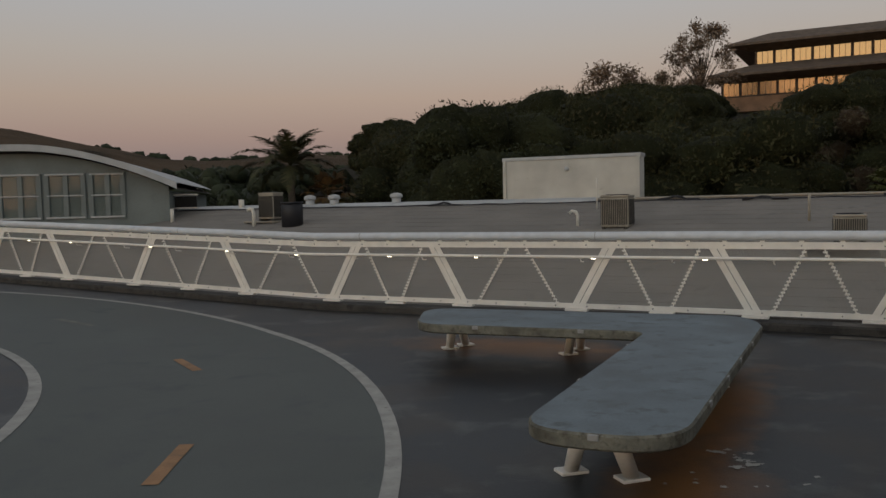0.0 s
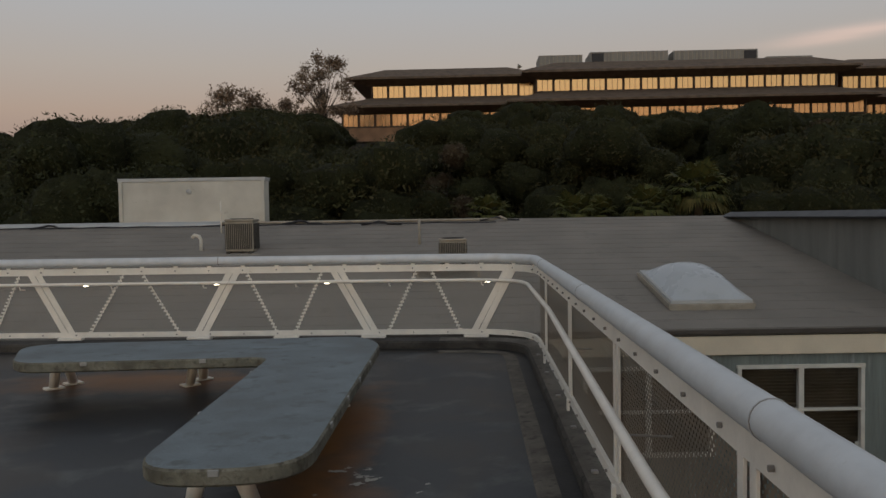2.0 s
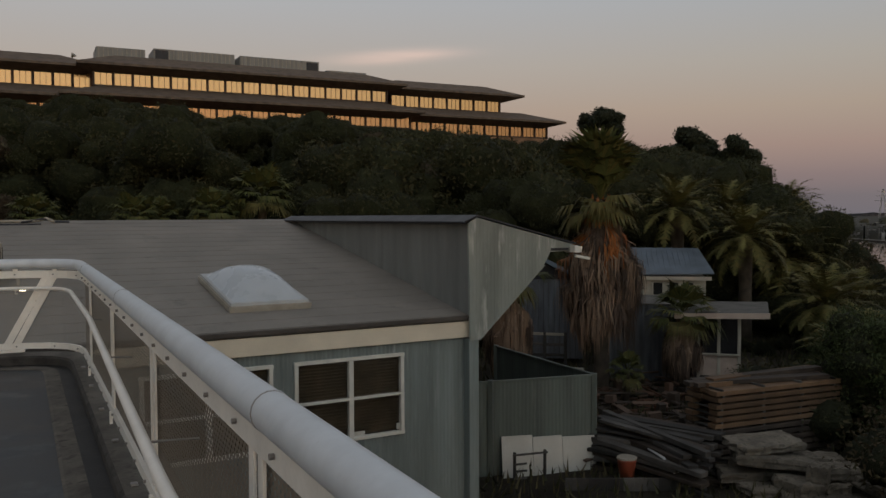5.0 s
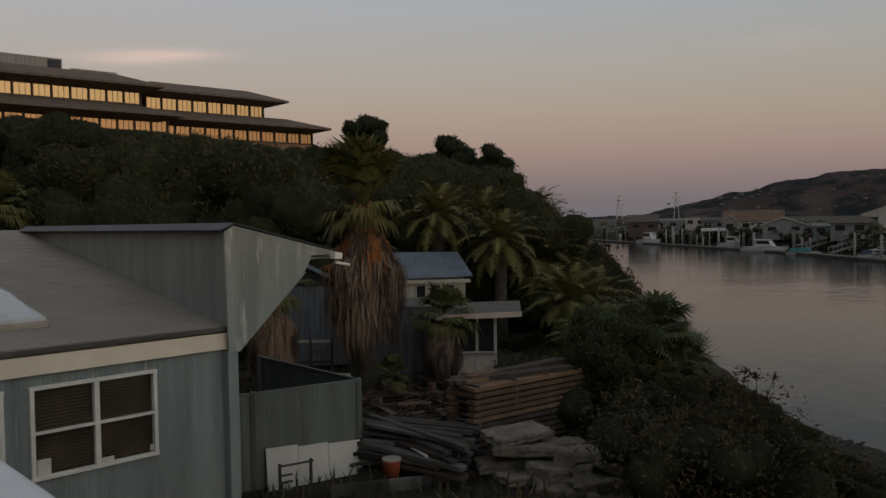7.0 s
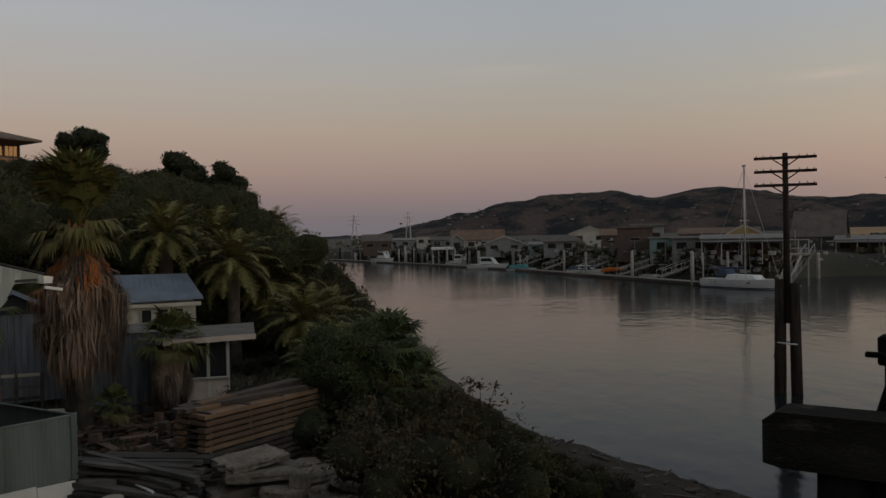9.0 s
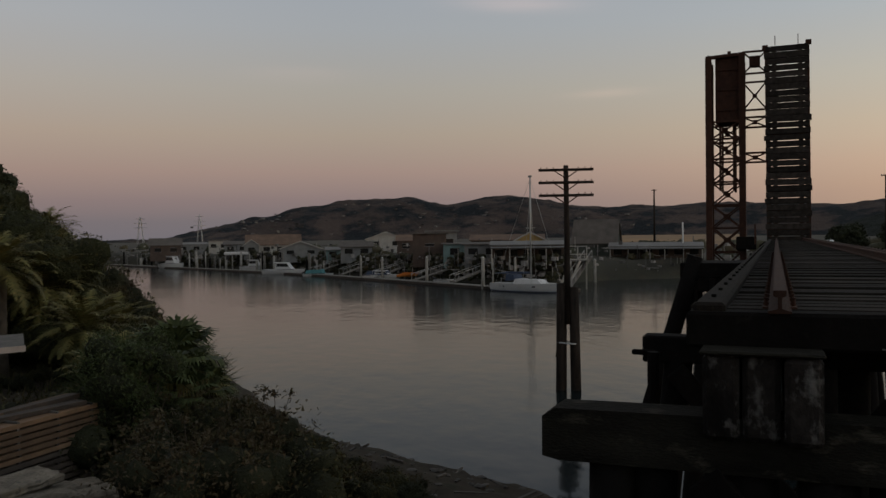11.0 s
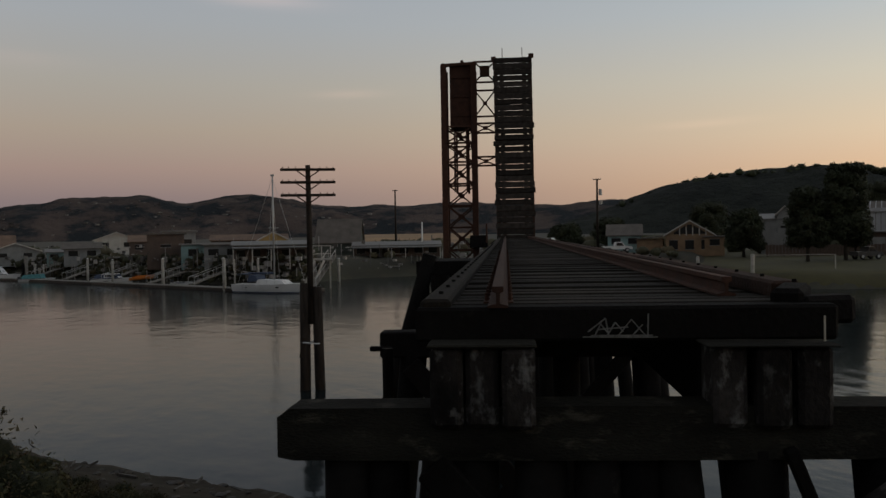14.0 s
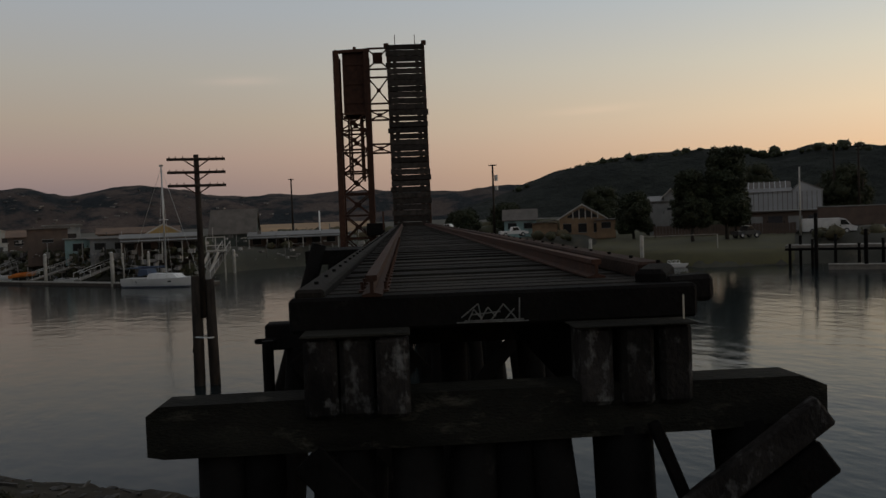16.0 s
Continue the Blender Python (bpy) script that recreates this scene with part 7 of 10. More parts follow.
def build_shacks():
    m = Matrix.Translation((31.95, 17.0, 0)) @ Matrix.Rotation(math.atan2(13.95 - 17.0, 33.7 - 31.95), 4, "Z")
    k = thing("cream_shack", m, "cream shack with a blue-grey sheet roof", "shed")
    part("wall", Geo().box((1.2, 1.2, -2.1), (4.2, 2.4, 2.2)), M_CREAM, k)
    part("roof", Geo().prism([(-1.5, -0.3, -0.96), (3.6, -0.3, -0.86), (3.2, 2.0, 0.08), (-1.5, 2.0, 0.12)], (0, 0, 0.05)), M_BLUE_SHEET, k, "blue-grey corrugated roof")
    for x in np.arange(-1.4, 3.4, 0.22):
        part("roof_rib", Geo().beam((x, -0.3, -0.90 + 0.02 * x), (x - 0.06, 2.0, 0.16 - 0.01 * x), 0.035, 0.03), M_BLUE_SHEET, k)
    for x in (1.35, 2.0, 2.6):
        w = part("window", Geo().box((x, -0.02, -1.5), (0.42, 0.06, 0.5)), M_WINDOW, k, "small dark window")
        for dx in (-0.21, 0.21):
            part("window_frame", Geo().box((x + dx, -0.05, -1.5), (0.05, 0.06, 0.56)), M_CREAM, w)
    part("eave_board", Geo().box((1.2, -0.22, -1.05), (4.6, 0.05, 0.16)), M_CREAM, k)
    m = Matrix.Translation((26.0, 17.9, 0)) @ Matrix.Rotation(-0.95, 4, "Z")
    h = thing("board_hut", m, "dark board hut with a small blue-grey roof", "shed")
    for i in range(13):
        part("wall_board", Geo().box((-0.5 + 0.2 * i, 0, -2.2), (0.19, 0.04, 3.2), None, 0.004), M_DARK_BOARD, h)
    part("side_wall", Geo().box((2.05, 1.2, -2.2), (0.06, 2.4, 3.2)), M_DARK_BOARD, h)
    slope = [(-0.75, -0.78), (0.55, -0.02), (1.95, -0.78), (1.95, -0.84), (0.55, -0.09), (-0.75, -0.84)]
    part("roof", Geo().prism([(x, -0.35, z) for x, z in slope], (0, 2.9, 0)), M_BLUE_SHEET, h, "blue-grey sheet gable roof")
    part("gable_board", Geo().prism([(-0.55, -0.05, -0.80), (1.75, -0.05, -0.80), (0.55, -0.05, -0.12)], (0, 0.05, 0)), M_BLACK, h, "dark gable end")
    for k in range(9):
        part("roof_rib", Geo().beam((0.62, -0.3 + 0.34 * k, -0.05), (1.92, -0.3 + 0.34 * k, -0.755), 0.03, 0.02), M_BLUE_SHEET, h)
    d = thing("yard_railing", pose(0, 0, 0), "weathered pale timber railing in the yard", "railing")
    a, b = Vector((22.7, 16.6, 0)), Vector((23.9, 14.9, 0))
    for z in (-2.35, -2.7, -3.05):
        part("rail", Geo().beam(a + Vector((0, 0, z)), b + Vector((0, 0, z - 0.05)), 0.05, 0.09, 0.005), M_CREAM if z > -2.5 else M_BOARD_GREY, d)
    for i in range(4):
        p = a.lerp(b, i / 3)
        part("post", Geo().box((p.x, p.y, -3.2), (0.09, 0.09, 1.75), None, 0.008), M_BOARD_GREY, d)
    part("deck_board", Geo().beam((22.4, 15.6, -3.35), (23.6, 14.0, -3.45), 0.5, 0.06, 0.005), M_CREAM, d)
    bk = thing("bucket", Matrix.Translation((15.75, 8.25, -3.9)), "faded red plastic bucket among the planks", "bucket")
    part("shell", Geo().tube([(0, 0, 0), (0, 0, 0.36), (0, 0, 0.40)], [0.15, 0.2, 0.215], 14), material("faded_red_plastic", (0.30, 0.075, 0.04), rough=0.5, var=0.2), bk, smooth=True)
    part("lid", Geo().tube([(0, 0, 0.40), (0, 0, 0.43)], [0.22, 0.21], 14), M_AC, bk)
    rk = thing("wooden_rack", Matrix.Translation((14.3, 10.1, -4.3)) @ Matrix.Rotation(-0.55, 4, "Z"), "old wooden rack before the sheet enclosure", "rack")
    for x in (0, 0.7):
        part("upright", Geo().box((x, 0, 0.45), (0.05, 0.05, 0.9)), M_BOARD_GREY, rk)
    for z in (0.35, 0.5, 0.65, 0.85):
        part("slat", Geo().box((0.35 if z > 0.8 else 0.12, -0.03, z), (0.8 if z > 0.8 else 0.3, 0.03, 0.04)), M_BOARD_GREY, rk)
    ws = thing("low_board_wall", pose(0, 0, 0), "low board wall along the yard's edge", "fence")
    for i in range(12):
        p = Vector((14.6, 8.9, 0)).lerp(Vector((16.3, 6.9, 0)), i / 11)
        part("board", Geo().box((p.x, p.y, -4.15), (0.24, 0.05, 0.75), Matrix.Rotation(-0.87, 3, "Z"), 0.004), M_BOARD_GREY, ws)


build_shacks()

# ---- the old railway trestle and its raised lift span ----
TA = Vector((0.87321, -0.48735, 0))


def tp(x, y, z):
    return Vector((5.2163 + 0.87321 * x - 0.48735 * y, -1.5164 - 0.48735 * x - 0.87321 * y, z))


TROT = Matrix(((0.87321, 0.48735, 0), (-0.48735, 0.87321, 0), (0, 0, 1)))
M_TIMBER_PALE = material("bleached_timber_end", (0.014, 0.0125, 0.0115), rough=0.9, var=0.7, scale=3.2, fine=30, bump=1.0, spec=0.08, dirt=(0.070, 0.069, 0.066), dirt_at=0.55, per_object=0.6, stretch=(1, 1, 0.7))
M_TIE = material("old_sleeper_wood", (0.0155, 0.0132, 0.0108), rough=0.9, var=0.4, scale=4, fine=30, bump=0.5, dirt=(0.032, 0.029, 0.021), dirt_at=0.62, per_object=0.35, spec=0.1)
M_CAP = material("weathered_cap_timber", (0.0125, 0.012, 0.0095), rough=0.9, var=0.6, scale=1.6, fine=30, bump=0.8, spec=0.08, dirt=(0.040, 0.037, 0.029), dirt_at=0.56, stretch=(1, 1, 2.5))
SPAN_END = 54.6
M_GUARD = material("rust_stained_timber", (0.036, 0.021, 0.0155), rough=0.9, var=0.45, scale=3, fine=28, bump=0.5, dirt=(0.055, 0.038, 0.030), dirt_at=0.58, per_object=0.25, spec=0.1)


def tbeam(x0, y0, z0, x1, y1, z1, w, h, bevel=0.015):
    return Geo().beam(tp(x0, y0, z0), tp(x1, y1, z1), w, h, bevel)


def build_trestle():
    t = thing("railway_trestle", pose(0, 0, 0), "derelict dark timber railway trestle over the water", "trestle")
    rng = random.Random(23)
    # stringers: three a side, in lengths between the bents
    for k, y0 in enumerate((0.95, 1.165, 1.385, 2.63, 2.87, 3.11)):
        x = -0.06 + (0.0, 0.02, -0.03, 0.03, -0.02, 0.0)[k]
        first = True
        while x < SPAN_END:
            e = min(x + 9.1, SPAN_END)
            if first:
                part("stringer_end", tbeam(x, y0 + 0.105, 0.685, x + 0.35, y0 + 0.105, 0.685, 0.20, 0.49, 0.03), M_TIMBER_PALE, t, "bleached split stringer end")
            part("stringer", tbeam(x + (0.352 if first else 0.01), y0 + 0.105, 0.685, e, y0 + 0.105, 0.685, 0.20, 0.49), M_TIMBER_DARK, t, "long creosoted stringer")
            first = False
            x = e
    part("bolster", tbeam(0.05, 0.94, 0.942, 0.05, 1.60, 0.94, 0.28, 0.022), M_CAP, t)
    part("bolster", tbeam(0.05, 2.58, 0.935, 0.05, 3.34, 0.932, 0.30, 0.012), M_CAP, t)
    # sleepers
    tie = Geo().box((0, 0, 0), (0.215, 2.62, 0.20), None, 0.012).mesh("sleeper", M_TIE)
    x, n = 0.62, 0
    while x < SPAN_END and n < 170:
        ob = part("sleeper", tie, None, t)
        ob.matrix_basis = Matrix.Translation(tp(x, 2.145 + rng.uniform(-0.03, 0.03), 1.04 + rng.uniform(-0.012, 0.008))) @ TROT.to_4x4() @ Matrix.Rotation(rng.uniform(-0.012, 0.012), 4, "Z")
        x += 0.35 * (1 if x < 30 else 1.15)
        n += 1
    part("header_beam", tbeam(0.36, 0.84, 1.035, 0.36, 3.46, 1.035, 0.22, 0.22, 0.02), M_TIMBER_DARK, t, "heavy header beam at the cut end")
    # rails: foot, web, head
    for y, x0 in ((1.37, 0.24), (2.98, 1.0)):
        g = Geo()
        pts = [(-0.065, 1.142), (0.065, 1.142), (0.065, 1.155), (0.012, 1.17), (0.012, 1.235), (0.036, 1.245), (0.036, 1.278), (-0.036, 1.278), (-0.036, 1.245), (-0.012, 1.235), (-0.012, 1.17), (-0.065, 1.155)]
        g.prism([tp(x0, y + a, z) for a, z in pts], TA * (SPAN_END - x0))
        part("rail", g, M_RUST, t, "rusted steel rail")
        plate = Geo().box((0, 0, 0), (0.18, 0.20, 0.015)).mesh("tie_plate", M_RUST)
        spike = Geo().tube([(0, 0, -0.02), (0, 0, 0.035), (0, 0, 0.045)], [0.012, 0.012, 0.018], 6).mesh("spike", M_RUST)
        for i in range(40 if y < 2 else 0):
            ob = part("tie_plate", plate, None, t)
            ob.matrix_basis = Matrix.Translation(tp(0.62 + 0.35 * i, y, 1.150)) @ TROT.to_4x4()
            for s in (-0.08, 0.08):
                ob = part("spike", spike, None, t)
                ob.matrix_basis = Matrix.Translation(tp(0.62 + 0.35 * i, y + s, 1.165))
    # guard timbers over the sleeper ends, with bolt heads
    for y in (0.97, 3.36):
        x = 0.30 if y < 2 else 0.9
        while x < SPAN_END:
            e = min(x + 6.1, SPAN_END)
            if y < 2:
                part("guard_timber", tbeam(x, y, 1.155, e - 0.02, y + rng.uniform(-0.01, 0.01), 1.155, 0.19, 0.085, 0.02), M_TIE, t, "flat worn guard timber over the sleeper ends")
            else:
                part("guard_timber", tbeam(x, y, 1.185, e - 0.02, y + rng.uniform(-0.01, 0.01), 1.195, 0.19, 0.13, 0.02), M_GUARD, t, "rust-stained guard timber over the sleeper ends")
            x = e
        bolt = Geo().tube([(0, 0, 0), (0, 0, 0.022)], 0.016, 6).mesh("bolt_head", M_TIMBER_DARK)
        for i in range(36):
            ob = part("bolt_head", bolt, None, t)
            ob.matrix_basis = Matrix.Translation(tp(0.75 + 0.7 * i, y, 1.195 if y < 2 else 1.25))
    part("broken_guard_end", tbeam(0.42, 3.2, 1.17, 0.9, 3.42, 1.18, 0.2, 0.12, 0.03), M_TIMBER_DARK, t)
    part("broken_guard_end", tbeam(0.48, 3.30, 1.09, 0.48, 3.62, 1.10, 0.2, 0.18, 0.03), M_TIMBER_DARK, t)
    # bents: caps, piles and braces
    part("end_cap", Geo().prism([tp(0, 0.0, 0.255), tp(0, 0.0, 0.50), tp(0, 0.08, 0.555), tp(0, 2.0, 0.57), tp(0, 4.0, 0.565), tp(0, 4.17, 0.50), tp(0, 4.17, 0.30), tp(0, 3.5, 0.255), tp(0, 2.0, 0.24), tp(0, 0.1, 0.235)], TA * 0.30), M_CAP, t, "long heavy end cap beam")
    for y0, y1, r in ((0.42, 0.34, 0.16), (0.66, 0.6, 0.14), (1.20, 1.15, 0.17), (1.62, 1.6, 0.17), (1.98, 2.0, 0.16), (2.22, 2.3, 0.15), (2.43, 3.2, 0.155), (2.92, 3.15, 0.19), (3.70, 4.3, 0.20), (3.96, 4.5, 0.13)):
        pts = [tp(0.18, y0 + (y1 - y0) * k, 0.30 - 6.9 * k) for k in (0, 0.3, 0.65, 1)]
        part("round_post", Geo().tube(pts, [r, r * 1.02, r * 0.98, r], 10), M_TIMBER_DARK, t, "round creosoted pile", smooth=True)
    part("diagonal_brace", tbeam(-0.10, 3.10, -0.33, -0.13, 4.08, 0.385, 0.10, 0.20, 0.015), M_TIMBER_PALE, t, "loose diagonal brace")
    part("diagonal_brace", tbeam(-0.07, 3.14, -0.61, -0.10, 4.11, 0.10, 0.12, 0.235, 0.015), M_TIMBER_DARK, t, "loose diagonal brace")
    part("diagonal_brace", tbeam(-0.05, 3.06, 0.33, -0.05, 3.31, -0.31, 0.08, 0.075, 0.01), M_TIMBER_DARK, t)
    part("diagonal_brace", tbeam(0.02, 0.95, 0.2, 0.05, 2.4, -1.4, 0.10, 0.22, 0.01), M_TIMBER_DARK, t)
    part("hanging_bolt", Geo().tube([tp(-0.06, 1.50, 0.83), tp(-0.07, 1.51, 0.64)], 0.008, 6), M_PALE_TRIM, t)
    part("hanging_bolt", Geo().tube([tp(0.0, 3.28, 1.10), tp(0.0, 3.28, 0.95)], 0.006, 6), M_AC, t)
    k = 0
    x = 4.55
    while x < SPAN_END:
        wl = (-0.06, 0.15, 0.1)[k % 3]
        part("cap", tbeam(x + 0.15, wl, 0.325, x + 0.15, 4.05 + rng.uniform(-0.1, 0.15), 0.325, 0.30, 0.30, 0.02), M_TIMBER_DARK, t, "bent cap")
        for j, y in enumerate((0.32, 1.2, 2.1, 3.0, 3.85)):
            lean = (y - 2.1) * 0.35
            part("round_post", Geo().tube([tp(x + 0.15, y, 0.2), tp(x + 0.15, y + lean * 0.5, -3), tp(x + 0.15, y + lean, -7.5)], [0.16, 0.165, 0.17], 9), M_TIMBER_DARK, t, smooth=True)
        for sgn in (1, -1):
            a, b = (0.3, 4.2) if sgn > 0 else (3.9, 0.0)
            part("cross_brace", tbeam(x - 0.05, a, 0.1, x - 0.05, b, -4.4, 0.08, 0.24), M_TIMBER_DARK, t)
        x += 4.55
        k += 1
    # a leaning batter pile and a small refuge stage beside the track
    part("raking_post", Geo().tube([tp(9.2, 0.12, 1.25), tp(9.2, -0.60, -1.2), tp(9.2, -1.9, -7.0)], [0.13, 0.15, 0.16], 9), M_TIMBER_DARK, t, "leaning round timber", smooth=True)
    part("refuge_stage", tbeam(9.9, -0.12, 1.02, 9.9, 0.86, 1.02, 1.5, 0.24), M_TIMBER_DARK, t, "small refuge stage beside the track")
    for y in (0.0, 0.55):
        part("refuge_post", tbeam(9.25, y, 0.3, 9.25, y, 0.95, 0.16, 0.16), M_TIMBER_DARK, t)
    part("cap_peg", tbeam(4.45, -0.16, 0.30, 4.45, 0.1, 0.30, 0.05, 0.06), M_TIMBER_DARK, t)
    part("mooring_stub", Geo().tube([tp(1.9, 0.42, 0.2), tp(1.9, 0.42, 0.66)], 0.05, 8), M_TIMBER_DARK, t)
    # sprayed paint marks that cannot be read: plain bars
    spray = material("white_spray_paint", (0.095, 0.095, 0.092), rough=0.8, var=0.4, scale=20)
    strokes = [(1.90, 0.953, 2.36, 0.950), (1.95, 0.962, 2.33, 0.961), (2.30, 0.947, 2.305, 1.098), (2.12, 0.962, 2.20, 1.062), (2.20, 1.062, 2.28, 0.968), (2.05, 0.962, 2.10, 1.045), (2.10, 1.045, 2.15, 0.985),
               (1.97, 0.955, 2.01, 1.035), (2.01, 1.035, 2.06, 0.972), (1.99, 1.0, 2.18, 1.015), (1.93, 0.985, 2.04, 1.07), (2.04, 1.07, 2.06, 0.96), (2.21, 0.965, 2.27, 1.03)]
    for y0, z0, y1, z1 in strokes:
        part("paint_mark", Geo().beam(tp(0.246, y0, z0), tp(0.246, y1, z1), 0.004, 0.008), spray, t, "white sprayed paint stroke")
    return t


build_trestle()


M_POLE_LEAF = material("grey_leaf_sleeper", (0.030, 0.026, 0.023), rough=0.9, var=0.4, scale=4, fine=30, bump=0.5, per_object=0.35, spec=0.1)


def build_lift_span():
    """The counterweight tower and the raised leaf."""
    s = thing("lift_bridge", pose(0, 0, 0), "rusted lift bridge with its leaf raised upright", "bridge")
    rng = random.Random(4)
    X = 55.4
    # raised leaf: two girders, sleepers, rails and guard rails
    zb, zt = 0.9, 14.05
    for y in (0.93, 1.36, 2.98, 3.40):
        w = 0.42 if y in (0.93, 3.40) else 0.16
        dy = -0.08
        part("leaf_girder", Geo().beam(tp(X + 0.45, y, zb), tp(X + 0.25, y + dy, zt + (0.2 if y > 2 else 0)), 0.30, w, 0.02, up=TA), M_RUST, s, "rusted leaf girder")
    n = 31
    for i in range(n):
        z = zb + 0.3 + (zt - zb - 0.35) * i / (n - 1)
        L = 2.62 + rng.uniform(-0.05, 0.28)
        yc = 2.15 - 0.08 * (z - zb) / 13 + rng.uniform(-0.06, 0.06)
        part("leaf_sleeper", Geo().box(tp(X, yc, z), (0.22, L, 0.36 + rng.uniform(-0.02, 0.05)), TROT @ Matrix.Rotation(rng.uniform(-0.006, 0.006), 3, "X"), 0.015), M_POLE_LEAF, s, "dark sleeper of the raised leaf")
        if i % 3 == 1:
            part("lateral", Geo().box(tp(X + 0.55, yc, z + 0.2), (0.1, 2.3, 0.2), TROT), M_RUST, s)
    for y in (1.35, 2.78):
        part("rail_end", Geo().beam(tp(X + 0.05, y, 13.6), tp(X + 0.05, y, 14.9), 0.05, 0.07, 0.005, up=TA), M_RUST, s, "rail end standing over the leaf")
    for y in (0.72, 3.42):
        part("leaf_cap", Geo().box(tp(X + 0.1, y, 14.15 + (0.15 if y > 2 else 0)), (0.3, 0.36, 0.3), TROT, 0.02), M_RUST, s)
    # tower: four columns, lattice sides, counterweight box
    cols = {}
    for j, y in enumerate((-2.98, -0.78)):
        for i, x in enumerate((X + 0.6, X + 3.4)):
            w = 0.42 if i == 0 else 0.3
            cols[i, j] = (x, y)
            part("column", Geo().box(tp(x, y, 4.1), (0.32, w, 19.65), TROT, 0.015), M_RUST, s, "riveted rusted column")
    for i in (0, 1):
        x = cols[i, 0][0] - 0.05
        zs = [-1.5, 0.3, 2.0, 3.6, 5.2, 6.8, 8.2, 9.4]
        for a, b in zip(zs, zs[1:]):
            for p, q in ((a, b), (b, a)):
                part("lattice_bar", Geo().beam(tp(x, -2.85, p), tp(x, -0.9, q), 0.10, 0.10, 0.008), M_RUST, s)
            part("strut", Geo().beam(tp(x, -2.9, b), tp(x, -0.85, b), 0.12, 0.13, 0.008), M_RUST, s)
            part("gusset", Geo().box(tp(x - 0.03, -1.87, (a + b) / 2), (0.04, 0.34, 0.34), TROT), M_RUST, s)
        part("hanger", Geo().beam(tp(x + 0.5, -2.25, 4.6), tp(x + 0.5, -2.25, 9.4), 0.1, 0.12), M_RUST, s)
        part("hanger", Geo().beam(tp(x + 0.5, -1.35, 4.6), tp(x + 0.5, -1.35, 9.4), 0.1, 0.12), M_RUST, s)
    for j in (0, 1):
        y = cols[0, j][1]
        zs = [-1.5, 1.2, 4.0, 6.8, 9.4, 11.6, 14.0]
        for a, b in zip(zs, zs[1:]):
            part("lattice_bar", Geo().beam(tp(X + 0.6, y, a), tp(X + 3.4, y, b), 0.10, 0.10), M_RUST, s)
            part("strut", Geo().beam(tp(X + 0.6, y, b), tp(X + 3.4, y, b), 0.12, 0.14), M_RUST, s)
    part("counterweight", Geo().box(tp(X + 1.9, -1.72, 11.65), (2.4, 1.62, 4.6), TROT, 0.03), M_RUST, s, "rust-brown counterweight box")
    for z in (10.2, 11.6, 13.0):
        part("counterweight_rib", Geo().box(tp(X + 0.66, -1.72, z), (0.06, 1.6, 0.10), TROT), M_RUST, s)
    part("top_beam", Geo().beam(tp(X + 0.6, -3.15, 13.88), tp(X + 0.6, -0.6, 13.98), 0.3, 0.22, 0.01), M_RUST, s)
    part("sheave_bracket", Geo().tube([tp(X + 0.6, -1.6, 13.98), tp(X + 0.6, -1.6, 14.22)], 0.12, 8), M_RUST, s)
    # links between tower and leaf
    for z0, z1 in ((12.6, 14.1), (10.1, 12.0), (8.9, 9.6), (6.5, 7.15)):
        for z in (z0, z1):
            part("link_strut", Geo().beam(tp(X + 0.7, -0.75, z), tp(X + 0.7, 0.85, z), 0.12, 0.13, 0.008), M_RUST, s)
        for p, q in ((z0, z1), (z1, z0)):
            part("link_brace", Geo().beam(tp(X + 0.7, -0.7, p), tp(X + 0.7, 0.8, q), 0.09, 0.10, 0.008), M_RUST, s)
        part("gusset", Geo().box(tp(X + 0.66, 0.05, (z0 + z1) / 2), (0.04, 0.3, 0.3), TROT), M_RUST, s)
    part("drive_housing", Geo().box(tp(X + 0.75, 0.05, 13.4), (0.5, 0.7, 0.75), TROT, 0.03), M_RUST, s)
    part("drive_housing", Geo().box(tp(X + 0.6, -0.55, 0.95), (1.2, 1.3, 0.9), TROT, 0.05), M_TIMBER_DARK, s)
    part("pier_block", Geo().box(tp(X + 2.0, -1.0, -1.4), (4.5, 6.2, 2.0), TROT, 0.08), M_TIMBER_DARK, s, "dark timber pier")
    part("pier_block", Geo().box(tp(X + 1.0, 2.1, -0.2), (1.4, 3.6, 1.4), TROT, 0.08), M_TIMBER_DARK, s)
    for i in range(8):
        y = -3.9 + 1.1 * i
        for x in (X - 0.2, X + 2.0, X + 4.2):
            part("round_post", Geo().tube([tp(x, y, -1.0), tp(x, y, -7.5)], 0.18, 8), M_TIMBER_DARK, s, smooth=True)
    part("gate_post", Geo().tube([tp(X - 3.0, 0.1, 0.9), tp(X - 3.0, 0.1, 2.2)], 0.06, 8), M_RUST, s)
    # the approach beyond the span
    for k in range(7):
        part("approach_deck", tbeam(X + 5 + 4.5 * k, 2.1, 1.0, X + 9.4 + 4.5 * k, 2.1, 0.95, 2.6, 0.3), M_TIMBER_DARK, s)
        part("cap", tbeam(X + 5 + 4.5 * k, 0.2, 0.6, X + 5 + 4.5 * k, 4.0, 0.6, 0.3, 0.3), M_TIMBER_DARK, s)
        for y in (0.4, 1.5, 2.7, 3.8):
            part("round_post", Geo().tube([tp(X + 5 + 4.5 * k, y, 0.6), tp(X + 5 + 4.5 * k, y, -7)], 0.16, 8), M_TIMBER_DARK, s, smooth=True)


build_lift_span()


M_POLE = material("weathered_pole_wood", (0.024, 0.019, 0.0155), rough=0.9, var=0.5, scale=2.5, fine=25, bump=0.5, spec=0.12, dirt=(0.045, 0.034, 0.027), dirt_at=0.58, stretch=(2, 2, 0.4))


